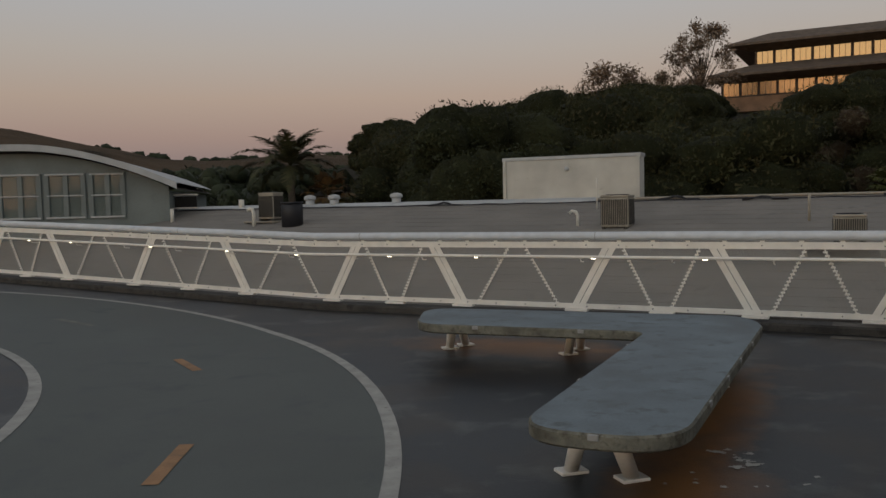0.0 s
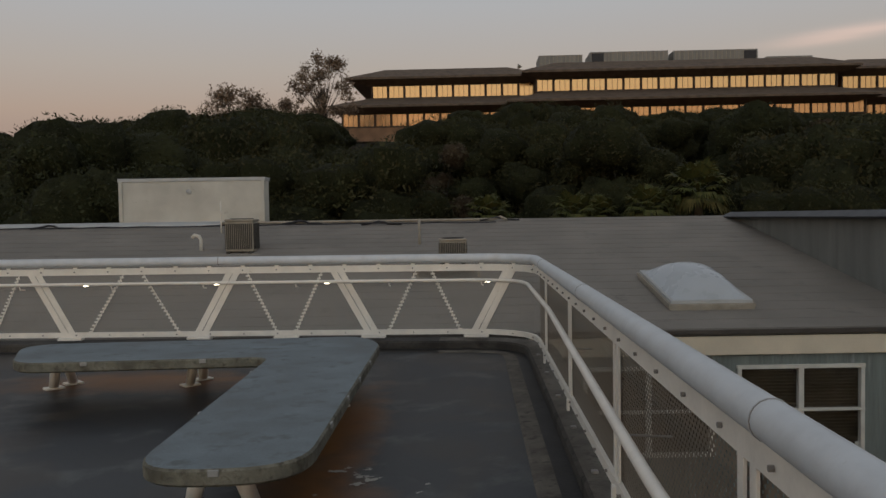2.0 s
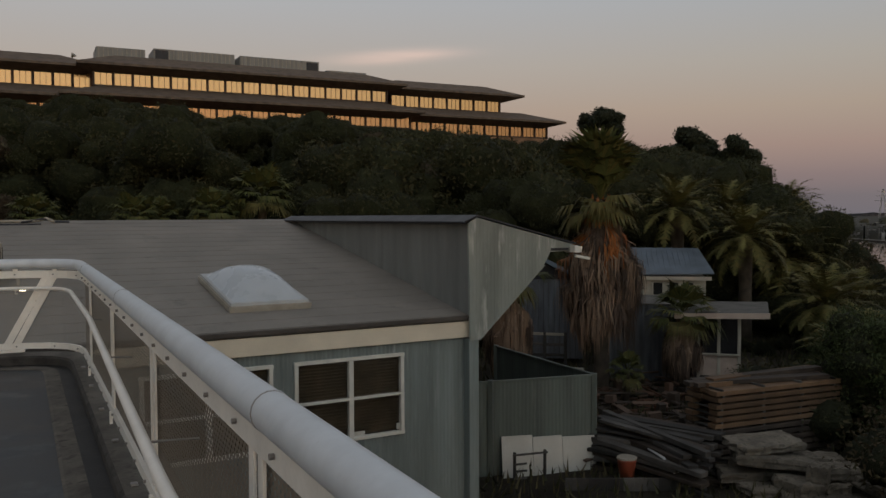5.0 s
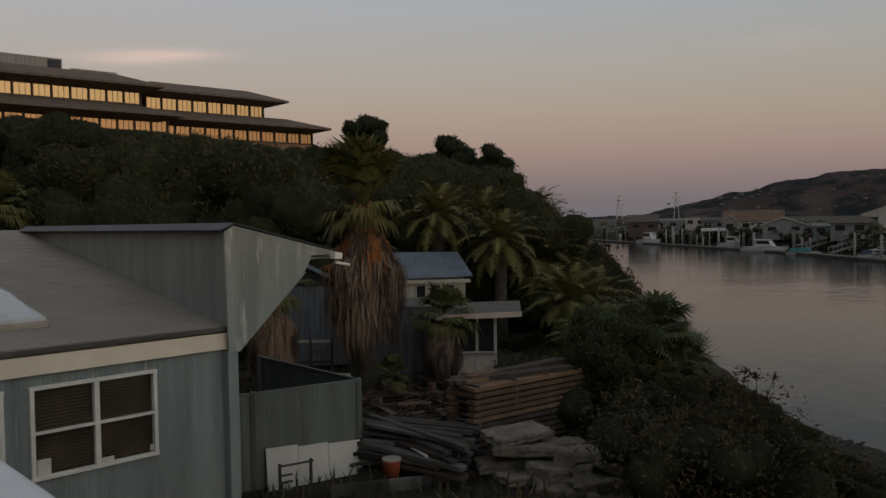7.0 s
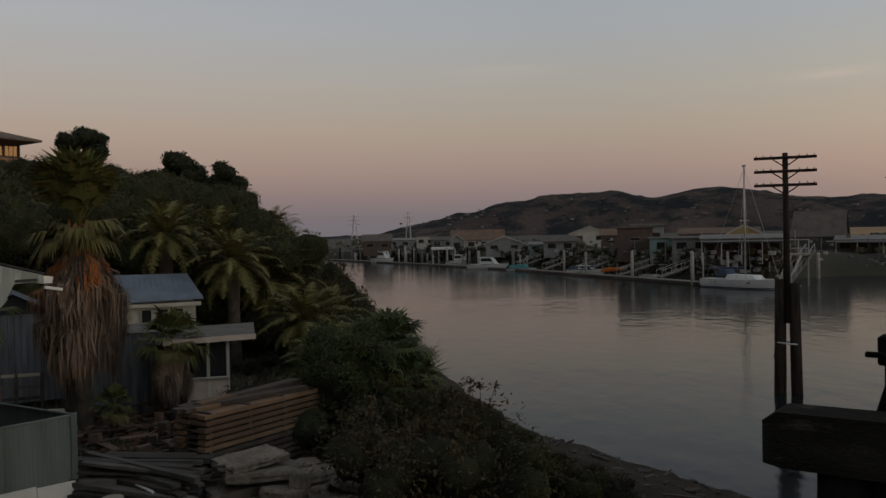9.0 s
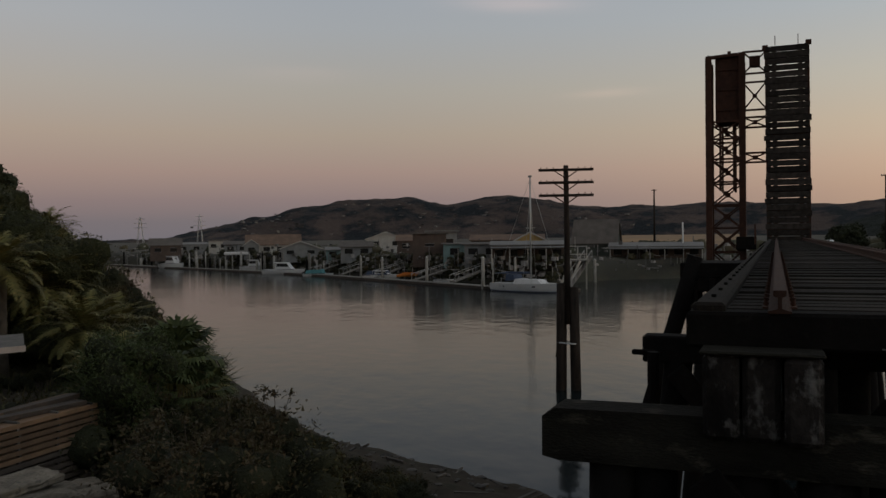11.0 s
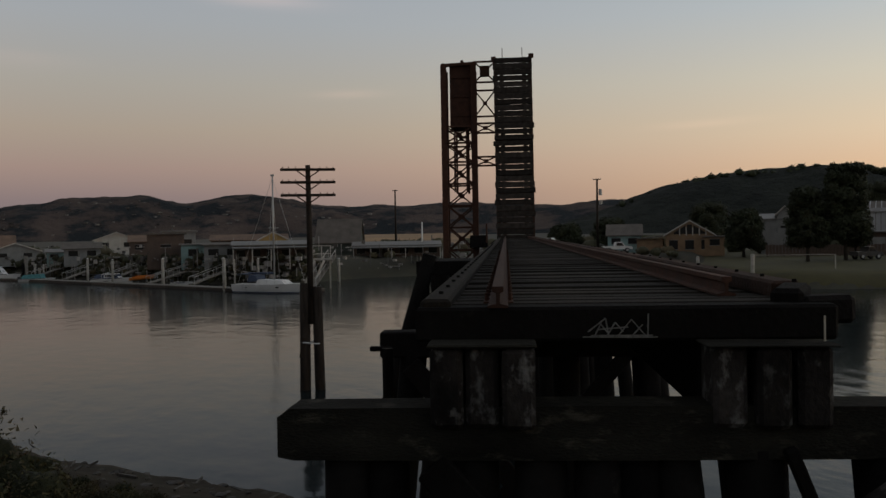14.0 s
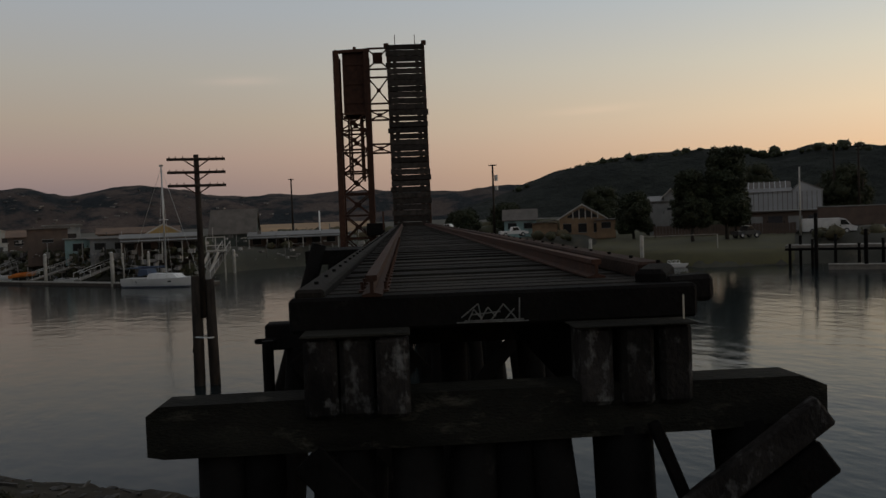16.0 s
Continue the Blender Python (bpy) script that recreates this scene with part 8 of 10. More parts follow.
def build_telegraph_pole():
    m = Matrix.Translation((36.73, -10.58, 0)) @ Matrix.Rotation(math.atan2(-2.33, -0.66), 4, "Z")
    p = thing("telegraph_pole", m, "old telegraph pole with three crossarms strapped to piles", "utility pole")
    part("pole", Geo().tube([(0, 0, -2.4), (0.02, 0, 1.5), (0, 0, 4.78)], [0.16, 0.135, 0.115], 10), M_POLE, p, smooth=True)
    for z in (4.57, 4.0, 3.42):
        part("crossarm", Geo().box((0, -0.13, z), (2.45, 0.10, 0.12), None, 0.01), M_POLE, p, "timber crossarm")
        for sx in (-1, 1):
            part("arm_brace", Geo().beam((0.02 * sx, -0.14, z - 0.38), (0.5 * sx, -0.14, z - 0.05), 0.02, 0.05), M_RUST, p)
        for x in (-1.12, -0.85, -0.55, 0.55, 0.85, 1.12):
            part("pin", Geo().tube([(x, -0.13, z + 0.05), (x, -0.13, z + 0.13)], 0.018, 6), M_RUST, p)
    for x, r, zt in ((-0.24, 0.25, -0.55), (0.30, 0.24, -0.72)):
        part("round_post", Geo().tube([(x * 1.5, 0.12, -8.5), (x * 1.2, 0.1, -5), (x, 0.08, zt)], [r, r * 0.98, r * 0.9], 10), M_POLE, p, "round mooring pile", smooth=True)
    part("strap", Geo().tube([(0.45 * math.cos(a), 0.05 + 0.3 * math.sin(a), -3.25 + 0.03 * math.sin(a * 2)) for a in np.linspace(0, 2 * math.pi, 17)], 0.035, 6), M_PALE_TRIM, p, "pale rope strap")
    part("loose_board", Geo().beam((-0.45, -0.1, -3.9), (-0.30, -0.12, -3.0), 0.05, 0.2, 0.01), M_POLE, p)


build_telegraph_pole()


# ---- distant hills ----
def ridge_hill(name, label, controls, dist, depth, mat, rough, seed, base=-6.0, step=0.15):
    """A long hill whose skyline rises and falls by a few control heights (degrees at an angle)."""
    az = np.arange(controls[0][0], controls[-1][0] + 1e-6, step)
    el = np.interp(az, [c[0] for c in controls], [c[1] for c in controls])
    kern = np.hanning(11)
    el = np.convolve(np.pad(el, 5, mode="edge"), kern / kern.sum(), mode="valid")
    rows = []
    for k in np.linspace(0, 1, 14):
        row = []
        for a, e in zip(az, el):
            d = dist * (1 - depth * (1 - k))
            top = 1.6 + dist * math.tan(radians(e))
            z = base + (top - base) * (math.sin(k * math.pi / 2) ** 1.25)
            x, y = d * math.sin(radians(a)), d * math.cos(radians(a))
            z += rough * (noise.noise((x * 0.02, y * 0.02, seed)) + 0.5 * noise.noise((x * 0.06, y * 0.06, seed))) * (0.2 + k) * (0.35 if k > 0.98 else 1)
            row.append((x, y, z))
        rows.append(row)
    rows.append([(x * 1.1, y * 1.1, base) for x, y, _ in rows[-1]])
    return solid(name, Geo().strip(rows), mat, label, "hill", kind="structure", smooth=True)


def hill_material(name, grass, wood, scale, at):
    m = material(name, grass, rough=0.95, var=0.25, scale=scale * 0.5, fine=scale * 20, bump=0.0, dirt=wood, dirt_at=at, spec=0.1)
    nt = m.node_tree
    tc, n, b = nt.nodes.new("ShaderNodeTexCoord"), nt.nodes.new("ShaderNodeTexNoise"), nt.nodes.new("ShaderNodeBump")
    n.inputs["Scale"].default_value, n.inputs["Detail"].default_value, n.inputs["Roughness"].default_value = 0.09, 6.0, 0.7
    b.inputs["Strength"].default_value, b.inputs["Distance"].default_value = 0.8, 7.0
    nt.links.new(tc.outputs["Object"], n.inputs["Vector"]), nt.links.new(n.outputs[0], b.inputs["Height"])
    nt.links.new(b.outputs[0], nt.nodes["Principled BSDF"].inputs["Normal"])
    return m


ridge_hill("backdrop_far_ridge", "dark wooded ridge with dry grass patches and scattered houses", [(74, 0.0), (78.2, 0.0), (79.2, 0.2), (81.8, 0.82), (85.4, 1.5), (88.2, 2.2), (92, 2.6), (95.3, 2.75), (97.6, 2.15), (100, 2.65), (102, 2.82), (104, 2.5), (106, 2.05), (109, 1.9), (115, 2.0), (119, 1.95), (123, 1.75), (126.5, 2.05), (130, 1.9), (135, 1.5)], 1500, 0.17,
           hill_material("far_dry_grass", (0.068, 0.053, 0.047), (0.0155, 0.019, 0.022), 0.014, 0.448), 5.0, 1.0)
ridge_hill("backdrop_wooded_ridge", "dark wooded ridge beyond the far bank", [(123, 0.6), (125.5, 1.2), (127.5, 1.95), (130, 2.8), (133.2, 3.5), (137.5, 3.75), (141, 3.8), (143, 3.35), (146.8, 3.55), (150, 3.2), (158, 3.3), (168, 2.5), (180, 1.0)], 620, 0.25,
           hill_material("near_wooded_slope", (0.017, 0.020, 0.017), (0.011, 0.0135, 0.012), 0.05, 0.45), 5.0, 2.0)
ridge_hill("backdrop_grass_hill", "brown grassy hill with dark shrubs behind the hall", [(-60, 4.5), (-45, 4.9), (-36, 4.9), (-32, 4.6), (-28, 3.9), (-24, 3.1), (-21, 2.75), (-18, 3.0), (-14, 3.2), (-8, 3.0), (0, 2.0)], 260, 0.6,
           hill_material("dry_grass_slope", (0.10, 0.070, 0.045), (0.028, 0.026, 0.019), 0.05, 0.56), 1.5, 3.0)


def scatter_crowns(name, label, rows, seed, size, mat):
    """Trees too far off to tell apart: many small uneven crowns, one mass."""
    rng = np.random.default_rng(seed)
    g = Geo()
    for x, y, z, r in rows:
        b = blob(rng, (x, y, z), r * 0.9, squash=0.8, n=5)
        g.add(b.v, b.f)
        vv, ff = leaf_cloud(rng, [(x, y, z, r)], 70, size * 0.6, 1.0)
        o = len(g.v)
        g.v += [tuple(p) for p in vv]
        g.f += [tuple(int(o + i) for i in f) for f in ff]
    ob = new(name, g.mesh(name, mat, smooth=True))
    return tagged(ob, label, "trees", kind="stuff")


def far_trees():
    rng = random.Random(31)
    rows = []
    for i in range(460):
        a = rng.uniform(126.5, 172)
        d = 620 * rng.uniform(0.93, 1.0)
        e = float(np.interp(a, (127.5, 130, 133.2, 137.5, 141, 143, 146.8, 150, 158, 168, 172), (1.9, 2.75, 3.45, 3.7, 3.75, 3.3, 3.5, 3.15, 3.25, 2.45, 2.1)))
        rows.append((d * math.sin(radians(a)), d * math.cos(radians(a)), 1.6 + 620 * math.tan(radians(e)) - rng.uniform(1.5, 5.0), rng.uniform(1.3, 3.2)))
    for a, e, r in ((143.6, 3.75, 4.0), (146.3, 3.75, 5.0), (147.6, 3.8, 5.0), (148.5, 3.6, 4.5), (130.3, 2.95, 3.0)):
        rows.append((600 * math.sin(radians(a)), 600 * math.cos(radians(a)), 1.6 + 600 * math.tan(radians(e)) - 3, r))
    scatter_crowns("ridge_woods", "distant dark trees along the wooded ridge", rows, 1, 1.3, M_LEAF_SHADE)
    rows = []
    for i in range(26):
        a = rng.uniform(-29, -9)
        e = float(np.interp(a, (-32, -28, -24, -21, -18, -14, -8), (4.6, 3.9, 3.1, 2.75, 3.0, 3.2, 3.0)))
        rows.append((258 * math.sin(radians(a)), 258 * math.cos(radians(a)), 1.6 + 258 * math.tan(radians(e)), rng.uniform(1.0, 2.6)))
    for i in range(300):
        a, d = rng.uniform(-24, -8), rng.uniform(70, 150)
        rows.append((d * math.sin(radians(a)), d * math.cos(radians(a)), 1.6 + d * math.tan(radians(rng.uniform(-0.5, 2.5))) - 0.6, rng.uniform(0.6, 1.7)))
    scatter_crowns("slope_scrub", "dark shrubs and trees at the foot of the grassy hill", rows, 2, 0.42, M_LEAF_SHADE)
    # specks of houses on the far ridge
    g = Geo()
    for i in range(150):
        a = rng.choice((84.5, 87.0, 91.5, 95.5, 99.0, 103.5, 107.5)) + rng.gauss(0, 1.3)
        d = rng.uniform(1275, 1440)
        k = (d / 1500 - 0.83) / 0.17
        e = float(np.interp(a, (82, 86, 92, 95.3, 97.6, 102, 106, 112), (1.0, 1.75, 2.6, 2.75, 2.15, 2.8, 2.05, 1.95)))
        z = -6 + (7.6 + 1500 * math.tan(radians(e))) * math.sin(k * math.pi / 2) ** 1.25
        if z < 4:
            continue
        s = rng.uniform(2.0, 4.5)
        g.box((d * math.sin(radians(a)), d * math.cos(radians(a)), z + 0.8), (s, s * 1.6, rng.uniform(1.4, 2.6)), Matrix.Rotation(rng.uniform(0, 3), 3, "Z"))
    ob = new("hillside_houses", g.mesh("hillside_houses", material("pale_far_walls", (0.09, 0.085, 0.08), rough=0.8, var=0.2, island=0.85)))
    tagged(ob, "tiny pale houses scattered over the far ridge", "houses", kind="stuff")


far_trees()

# ---- far bank: ground, marsh, lawn ----
BANK = [(66, 420), (70, 335), (75.4, 272), (80, 222), (86, 184), (90, 164), (93.7, 146), (97, 134), (100.7, 124), (105, 121), (108.6, 131), (113, 137), (120, 135), (127, 130), (132.5, 122), (136, 107), (139.5, 101.5), (146, 106.5), (150, 108), (158, 113), (168, 130), (185, 170)]


def polar(az, d, z=0.0):
    return Vector((d * math.sin(radians(az)), d * math.cos(radians(az)), z))


def bank_dist(az):
    return float(np.interp(az, [a for a, _ in BANK], [d for _, d in BANK]))


def build_far_bank():
    rows = []
    az = np.arange(66, 185, 0.5)
    for off, z in ((-3, -6.3), (0.0, -5.55), (1.2, -4.8), (3.0, -3.8), (6.0, -2.6), (12, -2.15), (30, -2.0), (70, -1.8), (160, -1.2), (420, -0.6), (1400, -2.0)):
        row = []
        for a in az:
            k = smooth_step(124, 132, a)
            dip = smooth_step(131, 133, a) * (1 - smooth_step(145, 147.5, a))
            zz = z + (0.35 * noise.noise((a * 0.9, off * 0.2, 1.0)) if off >= 0 else 0) + k * (0.25 if 5 < off < 40 else 0) - dip * {3.0: 0.7, 6.0: 1.5, 12: 1.6, 30: 1.1}.get(off, 0.0)
            row.append(polar(a, bank_dist(a) + off + 1.5 * noise.noise((a * 1.3, 5.0, 0)), zz))
        rows.append(row)
    mat = material("bank_grass_and_mud", (0.029, 0.028, 0.018), rough=0.95, var=0.45, scale=0.12, fine=3, bump=0.3, dirt=(0.042, 0.034, 0.021), dirt_at=0.56)
    solid("ground_far_bank", Geo().strip(rows), mat, "low grassy far bank behind the moorings", "ground", kind="structure", smooth=True)
    rows = [[polar(a, d, z) for a in np.arange(107.5, 117.5, 0.5)] for d, z in ((215, -1.2), (260, 0.4), (420, 1.4), (520, 0.5))]
    solid("marsh", Geo().strip(rows), material("golden_marsh_grass", (0.20, 0.125, 0.06), rough=0.95, var=0.3, scale=0.05, fine=1.5), "golden dry marsh grass beyond the houses", "grass", kind="structure", smooth=True)
    rows = [[polar(a, d, z) for a in np.arange(131.8, 145.2, 0.5)] for d, z in ((101.8, -5.3), (103, -4.0), (107, -3.55), (118, -2.9), (128, -2.6), (142, -2.4), (152, -2.3))]
    for r in rows:
        for i, a in enumerate(np.arange(131.8, 145.2, 0.5)):
            k = bank_dist(a) - 101
            r[i] = r[i] + Vector((math.sin(radians(a)), math.cos(radians(a)), 0)) * max(0, k) * 0.9
    solid("lawn", Geo().strip(rows), material("mown_lawn", (0.052, 0.048, 0.020), rough=0.95, var=0.25, scale=0.3, fine=6, bump=0.2), "mown lawn on the far bank", "grass", kind="structure", smooth=True)


build_far_bank()

M_WALL_TEAL = material("teal_boards", (0.16, 0.24, 0.235), rough=0.7, var=0.2, scale=0.8, fine=6)
M_WALL_GREY = material("grey_boards", (0.17, 0.172, 0.168), rough=0.7, var=0.2, scale=0.8, fine=6)
M_WALL_WHITE = material("white_boards", (0.34, 0.325, 0.295), rough=0.7, var=0.15, scale=0.8, fine=6)
M_WALL_BROWN = material("dark_brown_boards", (0.072, 0.050, 0.039), rough=0.8, var=0.25, scale=0.8, fine=6)
M_WALL_WOOD = material("warm_cedar_boards", (0.17, 0.11, 0.062), rough=0.75, var=0.25, scale=0.8, fine=6)
M_WALL_YELLOW = material("ochre_boards", (0.34, 0.23, 0.085), rough=0.7, var=0.2, scale=0.8)
M_ROOF_DARK = material("dark_shingle_roof", (0.085, 0.075, 0.066), rough=0.9, var=0.25, scale=0.7, fine=4)
M_ROOF_BROWN = material("brown_tile_roof", (0.12, 0.08, 0.057), rough=0.9, var=0.25, scale=0.7, fine=4)
M_PORCH = material("weathered_pale_porch_roof", (0.085, 0.083, 0.08), rough=0.75, var=0.25, scale=0.6)
M_ROOF_PALE = material("pale_metal_roof", (0.12, 0.117, 0.11), rough=0.6, var=0.25, scale=0.6)
M_GEL_WHITE = material("white_gelcoat", (0.50, 0.50, 0.49), rough=0.3, var=0.06, scale=1.0, bump=0.0)
M_BLUE_COVER = material("navy_canvas", (0.035, 0.05, 0.085), rough=0.8, var=0.2, scale=2)
M_DOCK = material("grey_dock_boards", (0.13, 0.12, 0.105), rough=0.85, var=0.25, scale=1.5, fine=12)
M_PILE_PALE = material("pale_dock_pile", (0.28, 0.265, 0.235), rough=0.7, var=0.2, scale=1.5, dirt=(0.16, 0.15, 0.13), dirt_at=0.6)
M_ALU = material("aluminium_rail", (0.33, 0.33, 0.32), rough=0.45, metal=0.5, var=0.1, scale=2)


def facing(x, y, z, turn=0.0):
    """A pose on the far bank whose -y side looks at the deck."""
    return Matrix.Translation((x, y, z)) @ Matrix.Rotation(math.atan2(-x, y) + radians(turn), 4, "Z")


def house(x, y, zb, w, d, h, roof, walls, roofs, label, kind="gable", turn=0.0, wins=3, rows=1, win_h=1.0, porch=False, win_z=None, category="house"):
    """A small house: walls, roof by kind (gable: ridge across the view; front: gable to the view; flat), windows, door."""
    b = thing("house", facing(x, y, zb, turn), label, category, group="houses on the far bank")
    part("wall", Geo().box((0, d / 2, h / 2 - 0.4), (w, d, h + 0.8)), walls, b)
    o = 0.35
    if kind == "gable":
        g = Geo().prism([(-w / 2 - o, -o, h - 0.05), (-w / 2 - o, d / 2, h + roof), (-w / 2 - o, d + o, h - 0.05), (-w / 2 - o, d + o, h - 0.2), (-w / 2 - o, d / 2, h + roof - 0.16), (-w / 2 - o, -o, h - 0.2)], (w + 2 * o, 0, 0))
        part("gable_wall", Geo().prism([(-w / 2, 0, h), (-w / 2, d, h), (-w / 2, d / 2, h + roof - 0.2)], (w, 0, 0)), walls, b)
    elif kind == "front":
        g = Geo().prism([(-w / 2 - o, -o, h - 0.1), (0, -o, h + roof), (w / 2 + o, -o, h - 0.1), (w / 2 + o, -o, h - 0.26), (0, -o, h + roof - 0.18), (-w / 2 - o, -o, h - 0.26)], (0, d + 2 * o, 0))
        part("gable_wall", Geo().prism([(-w / 2, 0, h), (w / 2, 0, h), (0, 0, h + roof - 0.2)], (0, d, 0)), walls, b)
        part("barge_board", Geo().prism([(-w / 2 - o, -o - 0.04, h - 0.3), (0, -o - 0.04, h + roof - 0.2), (w / 2 + o, -o - 0.04, h - 0.3), (w / 2 + o, -o - 0.04, h - 0.1), (0, -o - 0.04, h + roof + 0.02), (-w / 2 - o, -o - 0.04, h - 0.1)], (0, 0.04, 0)), M_WALL_WHITE, b, "pale barge boards")
    else:
        g = Geo().box((0, d / 2, h + roof / 2), (w + 2 * o, d + 2 * o, max(roof, 0.15)), None, 0.03)
    part("roof", g, roofs, b)
    for r in range(rows):
        for i in range(wins):
            u = (i + 0.5) / wins * w - w / 2
            z = win_z if win_z else h * (r + 0.62) / rows
            ww = min(1.5, w / wins * 0.55)
            win = part("window", Geo().box((u, -0.02, z), (ww, 0.08, win_h)), M_WINDOW, b, "dark window")
            part("window_frame", Geo().box((u, -0.05, z + win_h / 2), (ww + 0.12, 0.08, 0.06)), M_WALL_GREY, win)
            part("window_frame", Geo().box((u, -0.05, z - win_h / 2), (ww + 0.12, 0.1, 0.06)), M_WALL_GREY, win)
    if porch:
        part("porch_roof", Geo().box((0, -1.4, h * 0.86), (w * 1.02, 2.6, 0.16), Matrix.Rotation(0.06, 3, "X"), 0.02), M_PORCH, b, "pale porch roof")
        for i in range(max(3, int(w / 2.6)) + 1):
            u = -w / 2 + 0.1 + (w - 0.2) * i / max(3, int(w / 2.6))
            part("porch_post", Geo().box((u, -2.5, h * 0.4), (0.13, 0.13, h * 0.95)), M_WALL_WHITE, b)
    return b


house(228.2, 31.1, -2.2, 5.2, 5, 3.4, 0.2, M_WALL_WHITE, M_ROOF_PALE, "small white flat-roofed house", "flat", wins=2)
house(199.0, 14.5, -2.4, 12.5, 7, 2.7, 2.4, M_WALL_WHITE, M_ROOF_BROWN, "long cream house with a brown roof", "gable", wins=4)
house(195.2, 19.2, -2.4, 3.4, 5, 2.6, 1.4, M_WALL_GREY, M_ROOF_PALE, "narrow blue-grey gabled house", "front", wins=1)
house(177.7, 7.3, -2.6, 8.6, 6, 2.2, 1.5, M_WALL_GREY, M_ROOF_PALE, "low grey house with a pale gable", "front", wins=2, win_h=0.8)
house(167.3, -0.7, -2.6, 5.0, 4, 2.0, 0.5, M_WALL_TEAL, M_ROOF_PALE, "small teal flat-roofed cabin", "gable", wins=2, win_h=0.6)
house(193.4, -11.6, -1.6, 9.0, 6, 3.0, 1.6, M_WALL_WHITE, M_ROOF_PALE, "white gabled house farther back", "front", wins=2)
house(137.6, -15.6, -2.6, 5.6, 5, 4.7, 0.15, M_WALL_BROWN, M_ROOF_DARK, "dark brown box-shaped house", "flat", wins=1, rows=1, win_h=0.5)
house(149.9, -19.2, -2.0, 5.5, 5, 4.5, 0.3, M_WALL_GREY, M_ROOF_PALE, "two-storey house with a flat pale roof", "flat", wins=2)
house(131.9, -19.0, -2.6, 3.6, 4, 3.0, 0.2, M_WALL_TEAL, M_ROOF_PALE, "teal houseboat with a wide window", "flat", wins=1, win_h=1.1)
house(127.2, -22.6, -2.6, 5.4, 4, 3.1, 0.25, M_WALL_GREY, M_ROOF_DARK, "grey houseboat with a rounded roof", "gable", wins=2)
house(121.6, -28.6, -3.0, 10.8, 5, 3.4, 0.5, M_WALL_BROWN, M_ROOF_PALE, "long low house with a pale porch roof", "gable", wins=5, porch=True)
house(127.0, -30.2, -2.6, 4.6, 5, 3.6, 1.3, M_WALL_YELLOW, M_ROOF_DARK, "gabled ochre house behind a porch roof", "front", wins=1)
house(123.0, -24.6, -3.0, 2.0, 3, 2.6, 0.2, M_WALL_YELLOW, M_ROOF_PALE, "narrow ochre shed beside a porch", "flat", wins=1)
barn = house(143.0, -45.6, -2.4, 7.6, 7, 2.6, 4.3, material("dark_green_shingles", (0.055, 0.062, 0.052), rough=0.9, var=0.25, scale=0.8), M_ROOF_DARK, "dark green barn with a steep shingled roof", "gable", turn=-8, wins=0)
part("rooflight", Geo().box((1.0, 1.35, 4.35), (0.8, 0.06, 1.1), Matrix.Rotation(-0.65, 3, "X"), 0.02), M_GEL_WHITE, barn, "small pale rooflight")
house(134.5, -53.6, -3.0, 15.0, 6, 2.7, 0.6, M_WALL_BROWN, M_ROOF_PALE, "long low house with a pale roof edge", "gable", wins=6, porch=True)
house(160.0, -4.0, -2.4, 6.0, 5, 2.4, 1.0, M_WALL_GREY, M_ROOF_DARK, "low dark grey board house", "gable", wins=2)
house(214.0, 42.0, -2.8, 7.4, 6, 3.2, 1.7, M_WALL_BROWN, M_ROOF_DARK, "dark boathouse with a barn-shaped roof", "gable", wins=2)
house(240.0, 37.0, -2.6, 14.0, 6, 3.0, 0.5, M_WALL_GREY, M_ROOF_PALE, "long pale-roofed house at the marina", "gable", wins=4)
house(212.0, 23.0, -2.4, 9.0, 6, 2.8, 0.8, M_WALL_GREY, M_ROOF_DARK, "low dark-roofed house at the marina", "gable", wins=3)
house(170.0, -18.0, -2.0, 11.0, 6, 3.0, 1.2, M_WALL_BROWN, M_ROOF_BROWN, "low brown-roofed house behind the moorings", "gable", wins=3)
house(158.0, -33.0, -2.0, 14.0, 6, 3.0, 1.0, M_WALL_BROWN, M_ROOF_BROWN, "long brown-roofed house farther back", "gable", wins=4)


